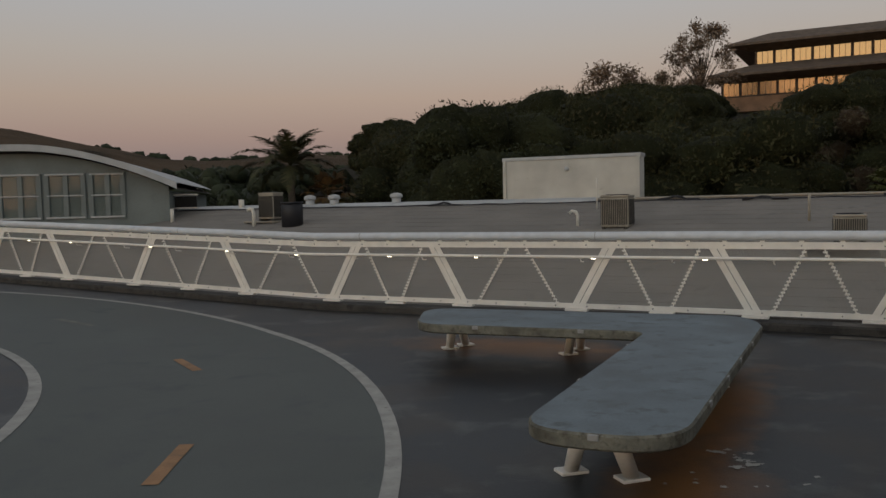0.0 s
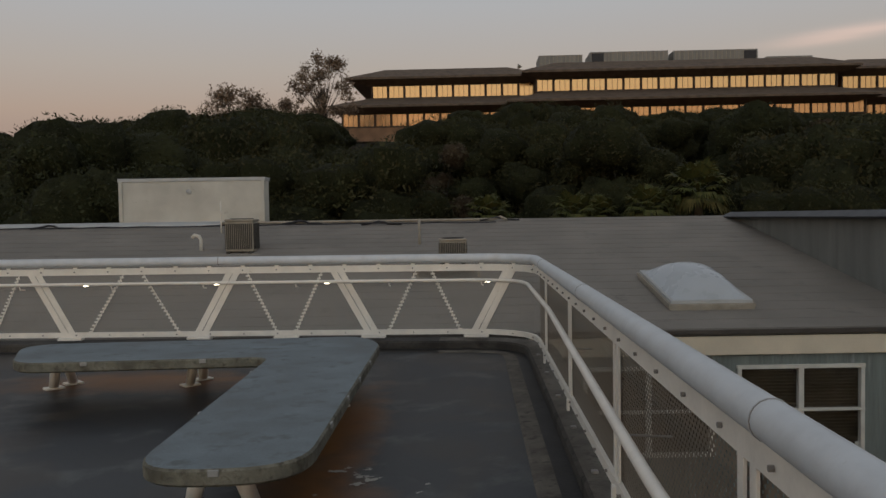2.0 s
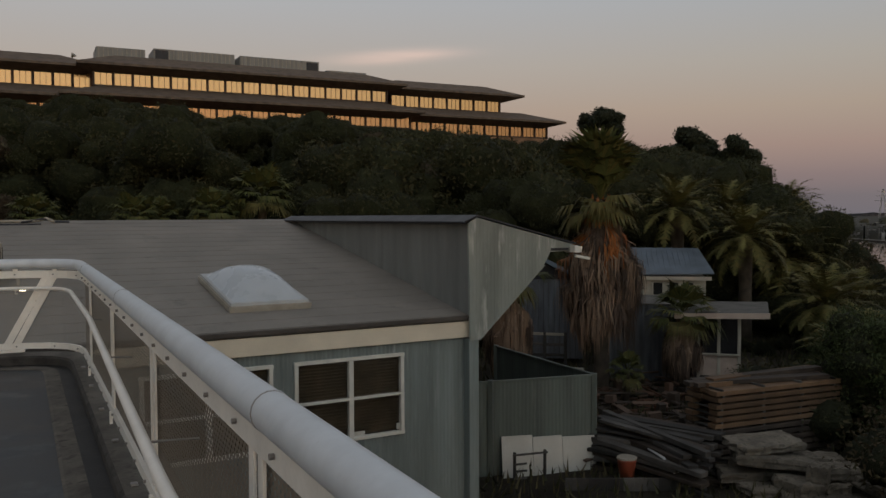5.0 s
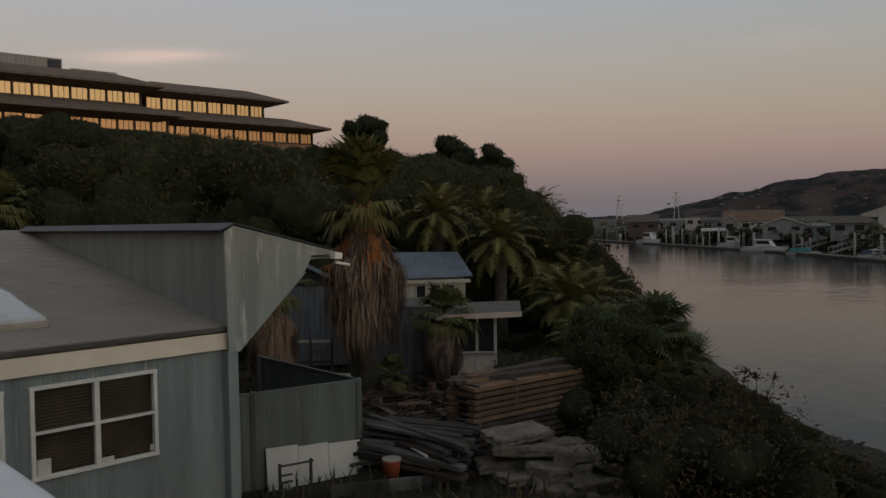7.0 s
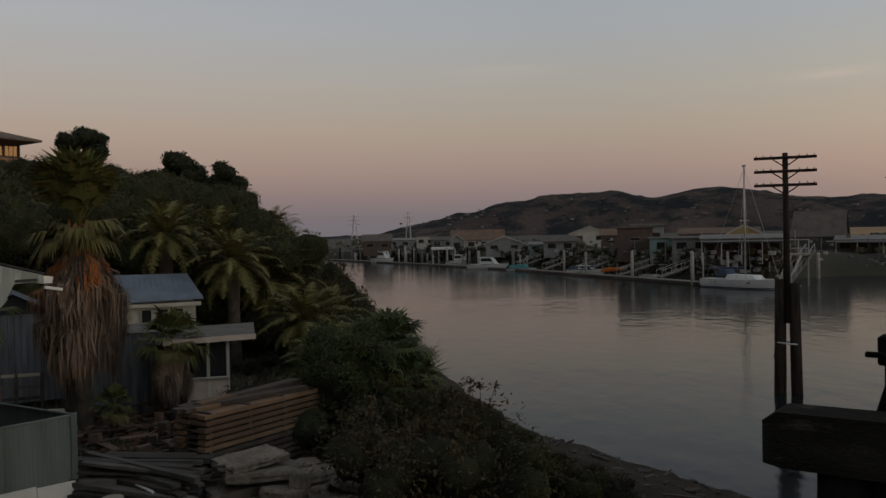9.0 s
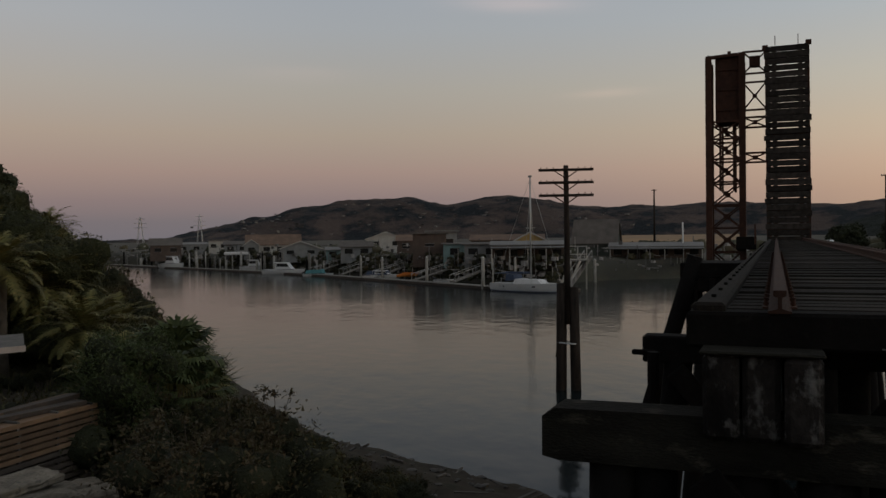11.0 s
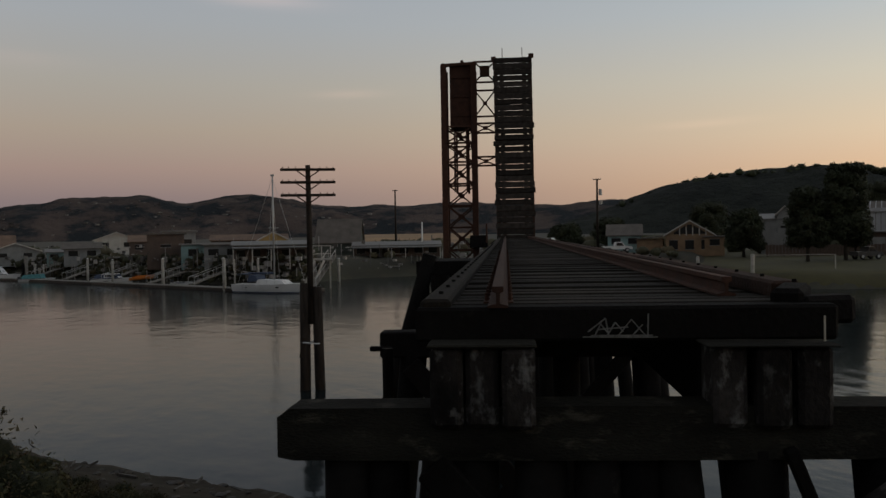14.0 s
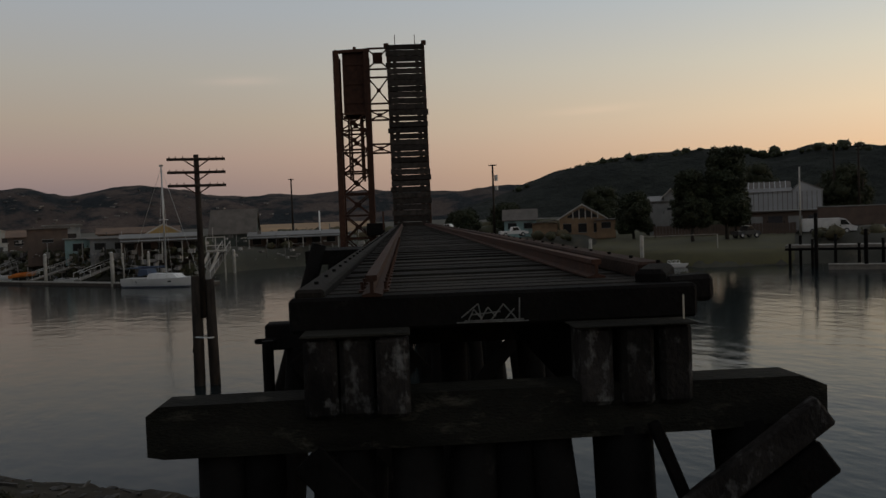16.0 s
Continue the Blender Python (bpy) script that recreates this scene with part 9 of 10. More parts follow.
# ---- marina: docks, piles, boats ----
def build_docks():
    line = [(99.5, -29.5), (109.5, -20.6), (133, -8.7), (151, 0.6), (172, 12.5), (208, 37), (246, 63)]
    dock = thing("floating_dock", pose(0, 0, 0), "long low floating timber dock", "dock")
    for (ax, ay), (bx, by) in zip(line, line[1:]):
        a, b = Vector((ax, ay, WATER_Z + 0.10)), Vector((bx, by, WATER_Z + 0.10))
        n = max(1, int((b - a).length / 6))
        for i in range(n):
            p, q = a.lerp(b, i / n), a.lerp(b, (i + 0.985) / n)
            part("float", Geo().beam(p, q, 2.0, 0.40, 0.05), M_BOARD_OLD, dock)
            part("decking", Geo().beam(p + Vector((0, 0, 0.25)), q + Vector((0, 0, 0.25)), 2.1, 0.08, 0.02), M_DOCK, dock)
    rng = random.Random(44)
    for x, y, zt, r in ((142.3, -4.3, -1.5, 0.2), (137.9, -7.7, -1.7, 0.2), (123.8, -13.6, -1.4, 0.22), (109.5, -19.6, -1.2, 0.22), (115.0, -25.2, -1.5, 0.18), (119.7, -38.3, -2.0, 0.22), (107.6, -20.6, -1.4, 0.09)):
        p = thing("dock_pile", Matrix.Translation((x, y, 0)), "pale round mooring pile beside the dock", "pile", group="mooring piles")
        part("shaft", Geo().tube([(0, 0, -8), (0, 0, zt - 0.15), (0, 0, zt)], [r, r, r * 0.6], 10), M_PILE_PALE, p, smooth=True)
        part("cap", Geo().tube([(0, 0, zt), (0, 0, zt + 0.12)], [r * 1.05, r * 0.2], 10), M_GEL_WHITE, p, smooth=True)
    for i in range(46):
        az = rng.uniform(75.8, 89.5)
        d = float(np.interp(az, (75.4, 80, 86, 90), (262, 213, 174, 153))) + rng.uniform(-1, 9)
        q = polar(az, d)
        p = thing("dock_pile", Matrix.Translation((q.x, q.y, 0)), "slim weathered mooring pile at the marina", "pile", group="mooring piles")
        zt = rng.uniform(-3.4, -1.0)
        part("shaft", Geo().tube([(0, 0, -7), (0, 0, zt)], rng.uniform(0.13, 0.26), 8), rng.choice([M_PILE_PALE, M_TIMBER_DARK, M_DOCK]), p, smooth=True)
    # covered berth
    c = thing("berth_canopy", facing(194.9, 22.6, -5.4), "white boat canopy on posts over a berth", "canopy")
    part("roof", Geo().box((0, 2, 3.8), (5.4, 5, 0.6), None, 0.08), M_GEL_WHITE, c)
    for x in (-2.4, -0.9, 0.9, 2.4):
        part("post", Geo().box((x, 0, 1.5), (0.22, 0.22, 4.2)), M_PILE_PALE, c)
    # gangways
    for ax, ay, az, bx, by, bz in ((128, -12, -5.0, 133, -20.5, -2.9), (139, -6.5, -5.0, 146, -14.5, -2.7), (120.5, -17.0, -5.0, 126.5, -24.5, -2.9), (103.3, -29.5, -5.0, 107.5, -33.5, -1.4), (160, 4.5, -5.0, 166, -3, -2.8), (152, -1, -5.0, 158, -8, -2.8)):
        g = thing("gangway", pose(0, 0, 0), "sloping aluminium gangway down to the dock", "gangway", group="gangways")
        a, b = Vector((ax, ay, az)), Vector((bx, by, bz))
        d = (b - a).normalized()
        s = d.cross(Vector((0, 0, 1))).normalized()
        part("walkway", Geo().beam(a, b, 1.1, 0.14), M_DOCK, g)
        for k in (-0.55, 0.55):
            part("handrail", Geo().beam(a + s * k + Vector((0, 0, 1.0)), b + s * k + Vector((0, 0, 1.0)), 0.07, 0.09), M_ALU, g)
            for i in range(6):
                p = a.lerp(b, i / 5) + s * k
                part("baluster", Geo().beam(p, p + Vector((0, 0, 1.0)), 0.06, 0.06), M_ALU, g)
    # landing with white frame over the stair
    l = thing("landing_stage", facing(105.2, -31.4, -1.6), "white-railed landing at the head of a stair", "landing")
    for x in (-1.15, 0, 1.15):
        part("post", Geo().box((x, 0, 0.9), (0.14, 0.14, 1.8)), M_WALL_WHITE, l)
    for z in (0.1, 0.75, 1.8):
        part("rail", Geo().box((0, 0, z), (2.45, 0.12, 0.12)), M_WALL_WHITE, l)
    part("floor", Geo().box((0, 1.0, -0.1), (2.6, 2.4, 0.16)), M_DOCK, l)
    for x in (-1.1, 1.1):
        part("leg", Geo().box((x, 0.4, -2.4), (0.2, 0.2, 4.6)), M_PILE_PALE, l)
    part("stair_string", Geo().beam((-0.9, -0.2, -0.1), (-2.3, -1.2, -3.4), 0.12, 0.3), M_WALL_WHITE, l)
    part("stair_string", Geo().beam((0.3, -0.2, -0.1), (-1.2, -1.2, -3.4), 0.12, 0.3), M_WALL_WHITE, l)


build_docks()


def hull(L, B, free, draft=0.5, n=14, stern=0.8):
    """A lofted hull, bow at +x."""
    rows = []
    for i in range(n + 1):
        t = i / n
        x = -L / 2 + L * t
        beam = B / 2 * (stern + (1 - stern) * math.sin(min(1, t / 0.45) * math.pi / 2)) * (1 - max(0, (t - 0.45) / 0.55) ** 2.2 * 0.98)
        sheer = free * (1 + 0.28 * max(0, t - 0.35) ** 1.5)
        rows.append([(x + 0.25 * t * t, -beam, sheer), (x, -beam * 0.92, free * 0.35), (x - 0.2 * t, -beam * 0.62, -draft * 0.5), (x - 0.3 * t, 0, -draft * (1 - 0.6 * t)),
                     (x - 0.2 * t, beam * 0.62, -draft * 0.5), (x, beam * 0.92, free * 0.35), (x + 0.25 * t * t, beam, sheer)])
    g = Geo().strip(rows)
    g.add([r for r in rows[0]], [tuple(range(7))])
    deck = Geo().strip([[(r[0][0], r[0][1], r[0][2] - 0.05), (r[6][0], r[6][1], r[6][2] - 0.05)] for r in rows])
    return g, deck


def motor_boat(x0, y0, x1, y1, B, free, cabin, label, cover=None, yellow=False):
    a, b = Vector((x0, y0, 0)), Vector((x1, y1, 0))
    L = (b - a).length
    c = (a + b) / 2
    m = Matrix.Translation((c.x, c.y, WATER_Z)) @ Matrix.Rotation(math.atan2(b.y - a.y, b.x - a.x), 4, "Z")
    t = thing("motor_boat", m, label, "boat", group="moored boats")
    h, d = hull(L, B, free)
    part("hull", h, M_GEL_WHITE, t, smooth=True)
    part("deck", d, M_GEL_WHITE, t)
    part("rub_rail", Geo().tube([(-L / 2, -B * 0.41, free * 0.9), (0, -B * 0.5, free), (L * 0.3, -B * 0.4, free * 1.1)], 0.05, 6), M_BLACK, t)
    if cabin:
        part("cabin", Geo().prism([(-L * 0.18, -B * 0.34, free), (L * 0.24, -B * 0.3, free), (L * 0.10, -B * 0.27, free + cabin), (-L * 0.15, -B * 0.30, free + cabin)], (0, B * 0.62, 0)), M_GEL_WHITE, t)
        part("windscreen", Geo().prism([(-L * 0.14, -B * 0.325, free + cabin * 0.45), (L * 0.17, -B * 0.30, free + cabin * 0.45), (L * 0.11, -B * 0.285, free + cabin * 0.9), (-L * 0.13, -B * 0.31, free + cabin * 0.9)], (0, -0.02, 0)), M_WINDOW, t, "dark cabin window")
        part("roof", Geo().box((-L * 0.04, 0, free + cabin + 0.08), (L * 0.36, B * 0.66, 0.12), None, 0.04), M_GEL_WHITE, t)
        part("aerial", Geo().tube([(-L * 0.05, 0, free + cabin), (-L * 0.08, 0, free + cabin + 1.2)], 0.03, 6), M_ALU, t)
    if cover:
        part("canvas_cover", Geo().prism([(-L * 0.42, -B * 0.36, free), (L * 0.2, -B * 0.36, free), (L * 0.12, -B * 0.2, free + 0.75), (-L * 0.38, -B * 0.2, free + 0.6)], (0, B * 0.7, 0)), cover, t, "canvas cover")
    part("outboard", Geo().box((-L / 2 - 0.2, 0, free * 0.6), (0.4, 0.4, 1.0), None, 0.08), M_BLACK, t)
    return t


motor_boat(216.5, 43.5, 211.5, 37.4, 3.0, 1.2, 1.7, "white motor cruiser with a flying bridge", None)
motor_boat(206.0, 27.0, 205.0, 22.9, 2.0, 0.6, 0.0, "small white open boat under a canopy", None)
motor_boat(192.0, 21.2, 190.0, 15.3, 2.4, 0.95, 1.3, "white cabin cruiser at the dock", None)
motor_boat(168.5, 14.2, 165.4, 6.2, 2.6, 0.95, 1.3, "pale grey cruiser with a raked cabin", None)
motor_boat(157.5, 5.8, 155.0, 0.6, 2.1, 0.5, 0.0, "low open boat with a teal cover", material("teal_canvas", (0.05, 0.16, 0.17), rough=0.8))
motor_boat(141.0, -4.9, 138.4, -10.6, 2.4, 0.8, 0.6, "white boat under a navy cover", M_BLUE_COVER)
motor_boat(127.5, -15.4, 124.6, -17.6, 1.6, 0.5, 0.0, "small pale dinghy beside the dock", None)
for i in range(3):
    m = Matrix.Translation((136.4 + 0.9 * i, -11.7 - 0.55 * i, -4.75 + 0.12 * i)) @ Matrix.Rotation(-1.05, 4, "Z")
    k = thing("kayak", m, "orange kayak stacked on the dock", "kayak", group="kayaks")
    h, d = hull(4.2, 0.7, 0.3, 0.15, 10, 0.1)
    part("hull", h, material("orange_plastic", (0.45, 0.15, 0.03), rough=0.4, var=0.1), k, smooth=True)
    part("deck", d, material("pale_orange_plastic", (0.48, 0.24, 0.10), rough=0.4, var=0.1), k)


def build_sailboat():
    a, b = Vector((106.3, -20.6, 0)), Vector((98.4, -27.4, 0))
    L = (b - a).length
    c = (a + b) / 2
    m = Matrix.Translation((c.x, c.y, WATER_Z)) @ Matrix.Rotation(math.atan2(b.y - a.y, b.x - a.x), 4, "Z")
    s = thing("sailing_boat", m, "white sailing boat with bare mast moored at the dock", "boat", group="moored boats")
    h, d = hull(L, 3.1, 1.05, 0.7, 18, 0.72)
    part("hull", h, M_GEL_WHITE, s, smooth=True)
    part("deck", d, M_GEL_WHITE, s)
    part("waterline_stripe", Geo().tube([(-L / 2 + 0.1, -1.06, 0.10), (-1, -1.42, 0.10), (1.2, -1.38, 0.10), (3.6, -0.72, 0.10), (L / 2 - 0.3, -0.1, 0.10)], 0.06, 6), M_BLUE_COVER, s)
    part("cabin", Geo().prism([(-1.6, -0.95, 1.0), (2.6, -0.75, 1.1), (1.9, -0.6, 1.55), (-1.4, -0.8, 1.62)], (0, 1.7, 0)), M_GEL_WHITE, s, "low coach roof")
    for x in (-2.6, 1.8):
        part("port_light", Geo().box((x, -1.36 + 0.06 * (x > 0), 0.72), (0.55, 0.05, 0.16), None, 0.02), M_WINDOW, s, "dark hull port light")
    part("sprayhood", Geo().prism([(-2.9, -0.9, 1.3), (-1.4, -0.9, 1.5), (-1.6, -0.8, 2.1), (-2.7, -0.8, 2.2)], (0, 1.8, 0)), M_BLUE_COVER, s, "navy sprayhood")
    part("bimini", Geo().box((-3.6, 0, 2.3), (1.6, 1.9, 0.1), None, 0.03), M_BLUE_COVER, s)
    mx = 0.55
    part("mast", Geo().tube([(mx, 0, 1.2), (mx, 0, 14.3)], [0.12, 0.09], 10), M_ALU, s, "bare aluminium mast", smooth=True)
    part("boom", Geo().tube([(mx, 0, 2.4), (-3.4, 0, 2.35)], 0.14, 8), M_BLUE_COVER, s, "boom with furled sail")
    for p, q in (((mx, 0, 14.2), (L / 2 - 0.2, 0, 1.4)), ((mx, 0, 14.2), (-L / 2 + 0.2, 0, 1.2)), ((mx, 0, 12.5), (mx - 0.2, -1.4, 1.1)), ((mx, 0, 12.5), (mx - 0.2, 1.4, 1.1))):
        part("stay", Geo().tube([p, q], 0.022, 4), M_ALU, s)
    part("spreader", Geo().tube([(mx, -0.9, 8.0), (mx, 0.9, 8.0)], 0.04, 6), M_ALU, s)
    part("masthead", Geo().box((mx, 0, 14.45), (0.5, 0.1, 0.25)), M_ALU, s)
    for x in (-4.6, -3.2, -1.0, 1.4, 3.4):
        part("stanchion", Geo().tube([(x, -1.2 + 0.2 * max(0, x - 1), 1.05), (x, -1.2 + 0.2 * max(0, x - 1), 1.7)], 0.025, 5), M_ALU, s)
    part("stern_pole", Geo().tube([(-L / 2 + 0.25, -0.7, 0.9), (-L / 2 + 0.25, -0.7, 3.9)], 0.05, 6), M_PILE_PALE, s)


build_sailboat()


# ---- right bank: houses, warehouses, vehicles, poles, trees ----
def build_right_bank():
    house(113.0, -85.8, -1.95, 5.4, 6, 2.7, 1.8, M_WALL_TEAL, M_ROOF_DARK, "teal board house beside the track", "gable", wins=2, category="house")
    h = house(103.7, -91.5, -2.05, 7.4, 8, 2.75, 2.3, M_WALL_WOOD, M_ROOF_DARK, "cedar house with a glazed gable end", "front", wins=3, win_h=1.5, win_z=1.1)
    for i in range(5):
        u = -2.0 + i
        top = 4.6 - abs(u) * 0.62 - 0.25
        part("gable_window", Geo().prism([(u - 0.4, -0.05, 2.8), (u + 0.4, -0.05, 2.8), (u + 0.4, -0.05, max(2.95, 4.75 - abs(u + 0.4) * 0.62 - 0.2)), (u - 0.4, -0.05, max(2.95, 4.75 - abs(u - 0.4) * 0.62 - 0.2))], (0, 0.03, 0)), M_WINDOW, h, "dark gable glass")
        part("gable_mullion", Geo().box((u + 0.5, -0.09, 3.2), (0.14, 0.1, 1.3)), M_WALL_WHITE, h)
    part("side_roof", Geo().prism([(-4.3, 0.5, 2.45), (-4.3, 7.5, 2.45), (-8.5, 7.0, 2.0), (-8.5, 1.0, 2.0)], (0, 0, 0.15)), M_ROOF_DARK, h)
    part("side_wing", Geo().box((-6.2, 4.2, 0.8), (4.2, 5.5, 2.6)), M_WALL_WOOD, h)
    house(100.6, -93.8, -1.9, 3.0, 4, 2.1, 0.2, M_WALL_WOOD, M_ROOF_DARK, "low cedar annex beside the house", "flat", wins=1)
    house(94.1, -101.2, -2.0, 6.0, 9, 5.0, 0.8, M_WALL_GREY, M_ROOF_PALE, "pale grey two-storey shed", "gable", wins=1, win_h=0.6, category="shed")
    house(93.7, -101.4, -1.6, 2.2, 4, 5.2, 1.3, M_WALL_GREY, M_ROOF_PALE, "narrow pale grey gable tower", "front", wins=1, win_h=0.4, category="shed")
    w = thing("warehouse", facing(96.2, -128.0, -2.0), "large pale ribbed metal warehouse", "warehouse")
    metal = material("ribbed_pale_metal", (0.27, 0.28, 0.29), rough=0.5, var=0.12, scale=0.4)
    part("wall", Geo().box((0, 7, 3.3), (9.0, 14, 6.6)), metal, w)
    part("roof", Geo().prism([(-4.8, -0.3, 5.9), (-4.8, 6, 7.9), (-4.8, 14, 5.9)], (9.2, 0, 0)), M_ROOF_DARK, w, "dark roof with pale ribs")
    part("gable_wing", Geo().box((6.9, 3.5, 3.2), (5.0, 7, 5.6)), metal, w)
    part("gable_roof", Geo().prism([(4.3, -0.2, 6.0), (6.0, -0.2, 7.7), (9.6, -0.2, 6.1), (9.6, -0.2, 5.9), (6.0, -0.2, 7.5), (4.3, -0.2, 5.8)], (0, 8, 0)), M_ROOF_PALE, w)
    part("gable_face", Geo().prism([(4.4, -0.05, 5.9), (9.4, -0.05, 5.9), (6.0, -0.05, 7.5)], (0, 0.1, 0)), metal, w)
    for x in np.arange(-4.3, 9.4, 0.8):
        part("wall_rib", Geo().box((x, -0.08, 3.6), (0.12, 0.1, 4.6)), M_ROOF_PALE, w)
    for x in np.arange(-4.6, 4.3, 0.9):
        part("roof_rib", Geo().beam((x, -0.3, 5.98), (x, 5.9, 7.95), 0.12, 0.08), metal, w)
    b = thing("workshop_row", facing(77.5, -112.5, -2.2), "long low dark workshop row with a pale roof edge", "building")
    part("wall", Geo().box((0, 3, 1.3), (17, 6, 3.0)), M_WALL_BROWN, b)
    part("roof", Geo().box((0, 2.8, 2.9), (17.6, 7, 0.2), None, 0.03), M_ROOF_PALE, b)
    for i in range(6):
        part("bay_door", Geo().box((-7 + 2.8 * i, -0.03, 1.0), (2.0, 0.08, 2.2)), M_BLACK if i % 2 else M_WALL_GREY, b)
    b2 = thing("covered_trailer", facing(64.5, -105.5, -2.1), "long dark covered trailer with pale roof", "trailer")
    part("body", Geo().box((0, 1.4, 1.9), (10.5, 2.8, 2.5), None, 0.05), M_WALL_BROWN, b2)
    part("roof", Geo().box((0, 1.4, 3.22), (10.7, 3.0, 0.14), None, 0.03), M_ROOF_PALE, b2)
    for x in (-3.8, -2.8, 3.2):
        part("wheel", Geo().tube([(x, -0.1, 0.45), (x, 0.2, 0.45)], 0.45, 14), M_BLACK, b2)


build_right_bank()


def build_lawn_fence():
    """Dark board fence along the back of the lawn."""
    f = thing("board_fence", I4, "dark weathered board fence behind the lawn", "fence")
    board = Geo().box((0, 0, 0), (0.42, 0.04, 1.55), None, 0.005).mesh("board", M_WALL_BROWN)
    post = Geo().box((0, 0, 0), (0.12, 0.12, 2.2), None, 0.01).mesh("post", M_TIMBER_DARK)
    rng = random.Random(17)
    for i in range(44):
        az = 136.2 + i * 0.2
        p = polar(az, 130.0)
        ob = part("board", board, None, f)
        ob.matrix_basis = Matrix.Translation((p.x, p.y, -1.75 + rng.uniform(-0.05, 0.05))) @ Matrix.Rotation(-radians(az), 4, "Z")
        if i % 5 == 0:
            ob = part("post", post, None, f)
            ob.matrix_basis = Matrix.Translation((p.x * 1.001, p.y * 1.001, -1.8)) @ Matrix.Rotation(-radians(az), 4, "Z")


build_lawn_fence()


def vehicle(x, y, z, L, H, W, body, label, kind, turn=0.0):
    v = thing("parked_van" if kind == "van" else "parked_pickup", facing(x, y, z, turn), label, "vehicle", group="parked vehicles")
    if kind == "van":
        prof = [(-L / 2, 0.35), (-L / 2, H * 0.95), (-L / 2 + 0.15, H), (L * 0.20, H), (L * 0.30, H * 0.93), (L * 0.40, H * 0.56), (L / 2 - 0.1, H * 0.46), (L / 2, H * 0.30), (L / 2, 0.35)]
        glass = [(L * 0.20, H * 0.58), (L * 0.37, H * 0.56), (L * 0.29, H * 0.88), (L * 0.20, H * 0.90)]
    else:
        prof = [(-L / 2, 0.45), (-L / 2, H * 0.58), (-L * 0.10, H * 0.58), (-L * 0.06, H * 0.97), (L * 0.14, H), (L * 0.24, H * 0.62), (L / 2 - 0.1, H * 0.55), (L / 2, H * 0.35), (L / 2, 0.45)]
        glass = [(-L * 0.05, H * 0.62), (L * 0.20, H * 0.62), (L * 0.13, H * 0.93), (-L * 0.04, H * 0.92)]
    part("body", Geo().prism([(a, 0, b) for a, b in prof], (0, W, 0)), body, v)
    part("side_glass", Geo().prism([(a, -0.02, b) for a, b in glass], (0, 0.02, 0)), M_WINDOW, v, "dark side window")
    for a in (-L * 0.31, L * 0.31):
        for yy in (-0.03, W - 0.2):
            wh = part("wheel", Geo().tube([(a, yy, 0.36), (a, yy + 0.24, 0.36)], 0.36, 16), M_BLACK, v, smooth=True)
            part("rim", Geo().tube([(a, yy - 0.01, 0.36), (a, yy, 0.36)], 0.2, 12), M_ALU, wh)
    part("bumper", Geo().box((L / 2 + 0.03, W / 2, 0.5), (0.14, W, 0.24), None, 0.03), M_BLACK, v)
    part("headlight", Geo().box((L / 2, 0.25, H * 0.40), (0.08, 0.3, 0.18), None, 0.03), M_GEL_WHITE, v)
    return v


vehicle(63.0, -96.4, -2.25, 6.2, 1.95, 2.0, material("dusty_white_paint", (0.40, 0.40, 0.39), rough=0.4, var=0.15, scale=1.5), "white high-sided van on the far bank", "van", 6)
vehicle(74.9, -96.3, -2.78, 3.6, 1.7, 1.8, material("dark_car_paint", (0.03, 0.032, 0.035), rough=0.35, var=0.1), "dark pickup parked at the lawn's edge", "pickup", 35)
vehicle(107.2, -80.2, -1.9, 4.6, 1.6, 1.8, M_GEL_WHITE, "white pickup parked beside the teal house", "pickup", 10)
vehicle(118.0, -74.0, -1.0, 4.2, 1.5, 1.8, M_GEL_WHITE, "white car parked behind the track", "pickup", -15)


def utility_pole(x, y, zb, zt, r, arms, label, mat=None):
    p = thing("utility_pole", facing(x, y, 0), label, "utility pole", group="utility poles")
    part("shaft", Geo().tube([(0, 0, zb - 1), (0, 0, zt)], [r * 1.2, r * 0.8], 8), mat or M_POLE, p, smooth=True)
    for dz, w in arms:
        part("crossarm", Geo().box((0, -r, zt - dz), (w, 0.12, 0.14), None, 0.01), M_TIMBER_DARK, p)
        for k in (-0.45, -0.2, 0.2, 0.45):
            part("insulator", Geo().tube([(k * w, -r, zt - dz + 0.05), (k * w, -r, zt - dz + 0.22)], 0.05, 6), M_ALU, p)
    return p


pl = utility_pole(117.7, -83.8, -2, 10.4, 0.19, [(0.15, 1.4)], "tall utility pole with a transformer beside the track")
part("transformer", Geo().tube([(0.55, 0, 7.6), (0.55, 0, 8.6)], 0.3, 10), M_ALU, pl, "grey transformer can")
part("transformer", Geo().tube([(0.6, 0, 6.0), (0.6, 0, 6.7)], 0.25, 10), M_ALU, pl)
utility_pole(72.1, -103.5, -2.3, 6.8, 0.12, [], "slim pale lamp pole on the far bank", M_PILE_PALE)
utility_pole(93.5, -144.5, -1, 12.8, 0.22, [(0.5, 0.9)], "tall dark utility pole behind the workshops")
utility_pole(85.1, -138.7, -1, 11.6, 0.2, [(0.3, 3.2)], "utility pole with one wide crossarm")
utility_pole(90.0, -148.0, -1, 6.0, 0.18, [], "short dark pole behind the workshops")
utility_pole(94.5, -141.0, -1, 5.4, 0.18, [], "short dark pole behind the workshops")
utility_pole(182.2, -72.3, 0, 11.9, 0.2, [(0.2, 1.2)], "distant utility pole over the marsh")
utility_pole(134.9, -58.6, -2, 3.6, 0.14, [], "pale mast behind the long house", M_GEL_WHITE)
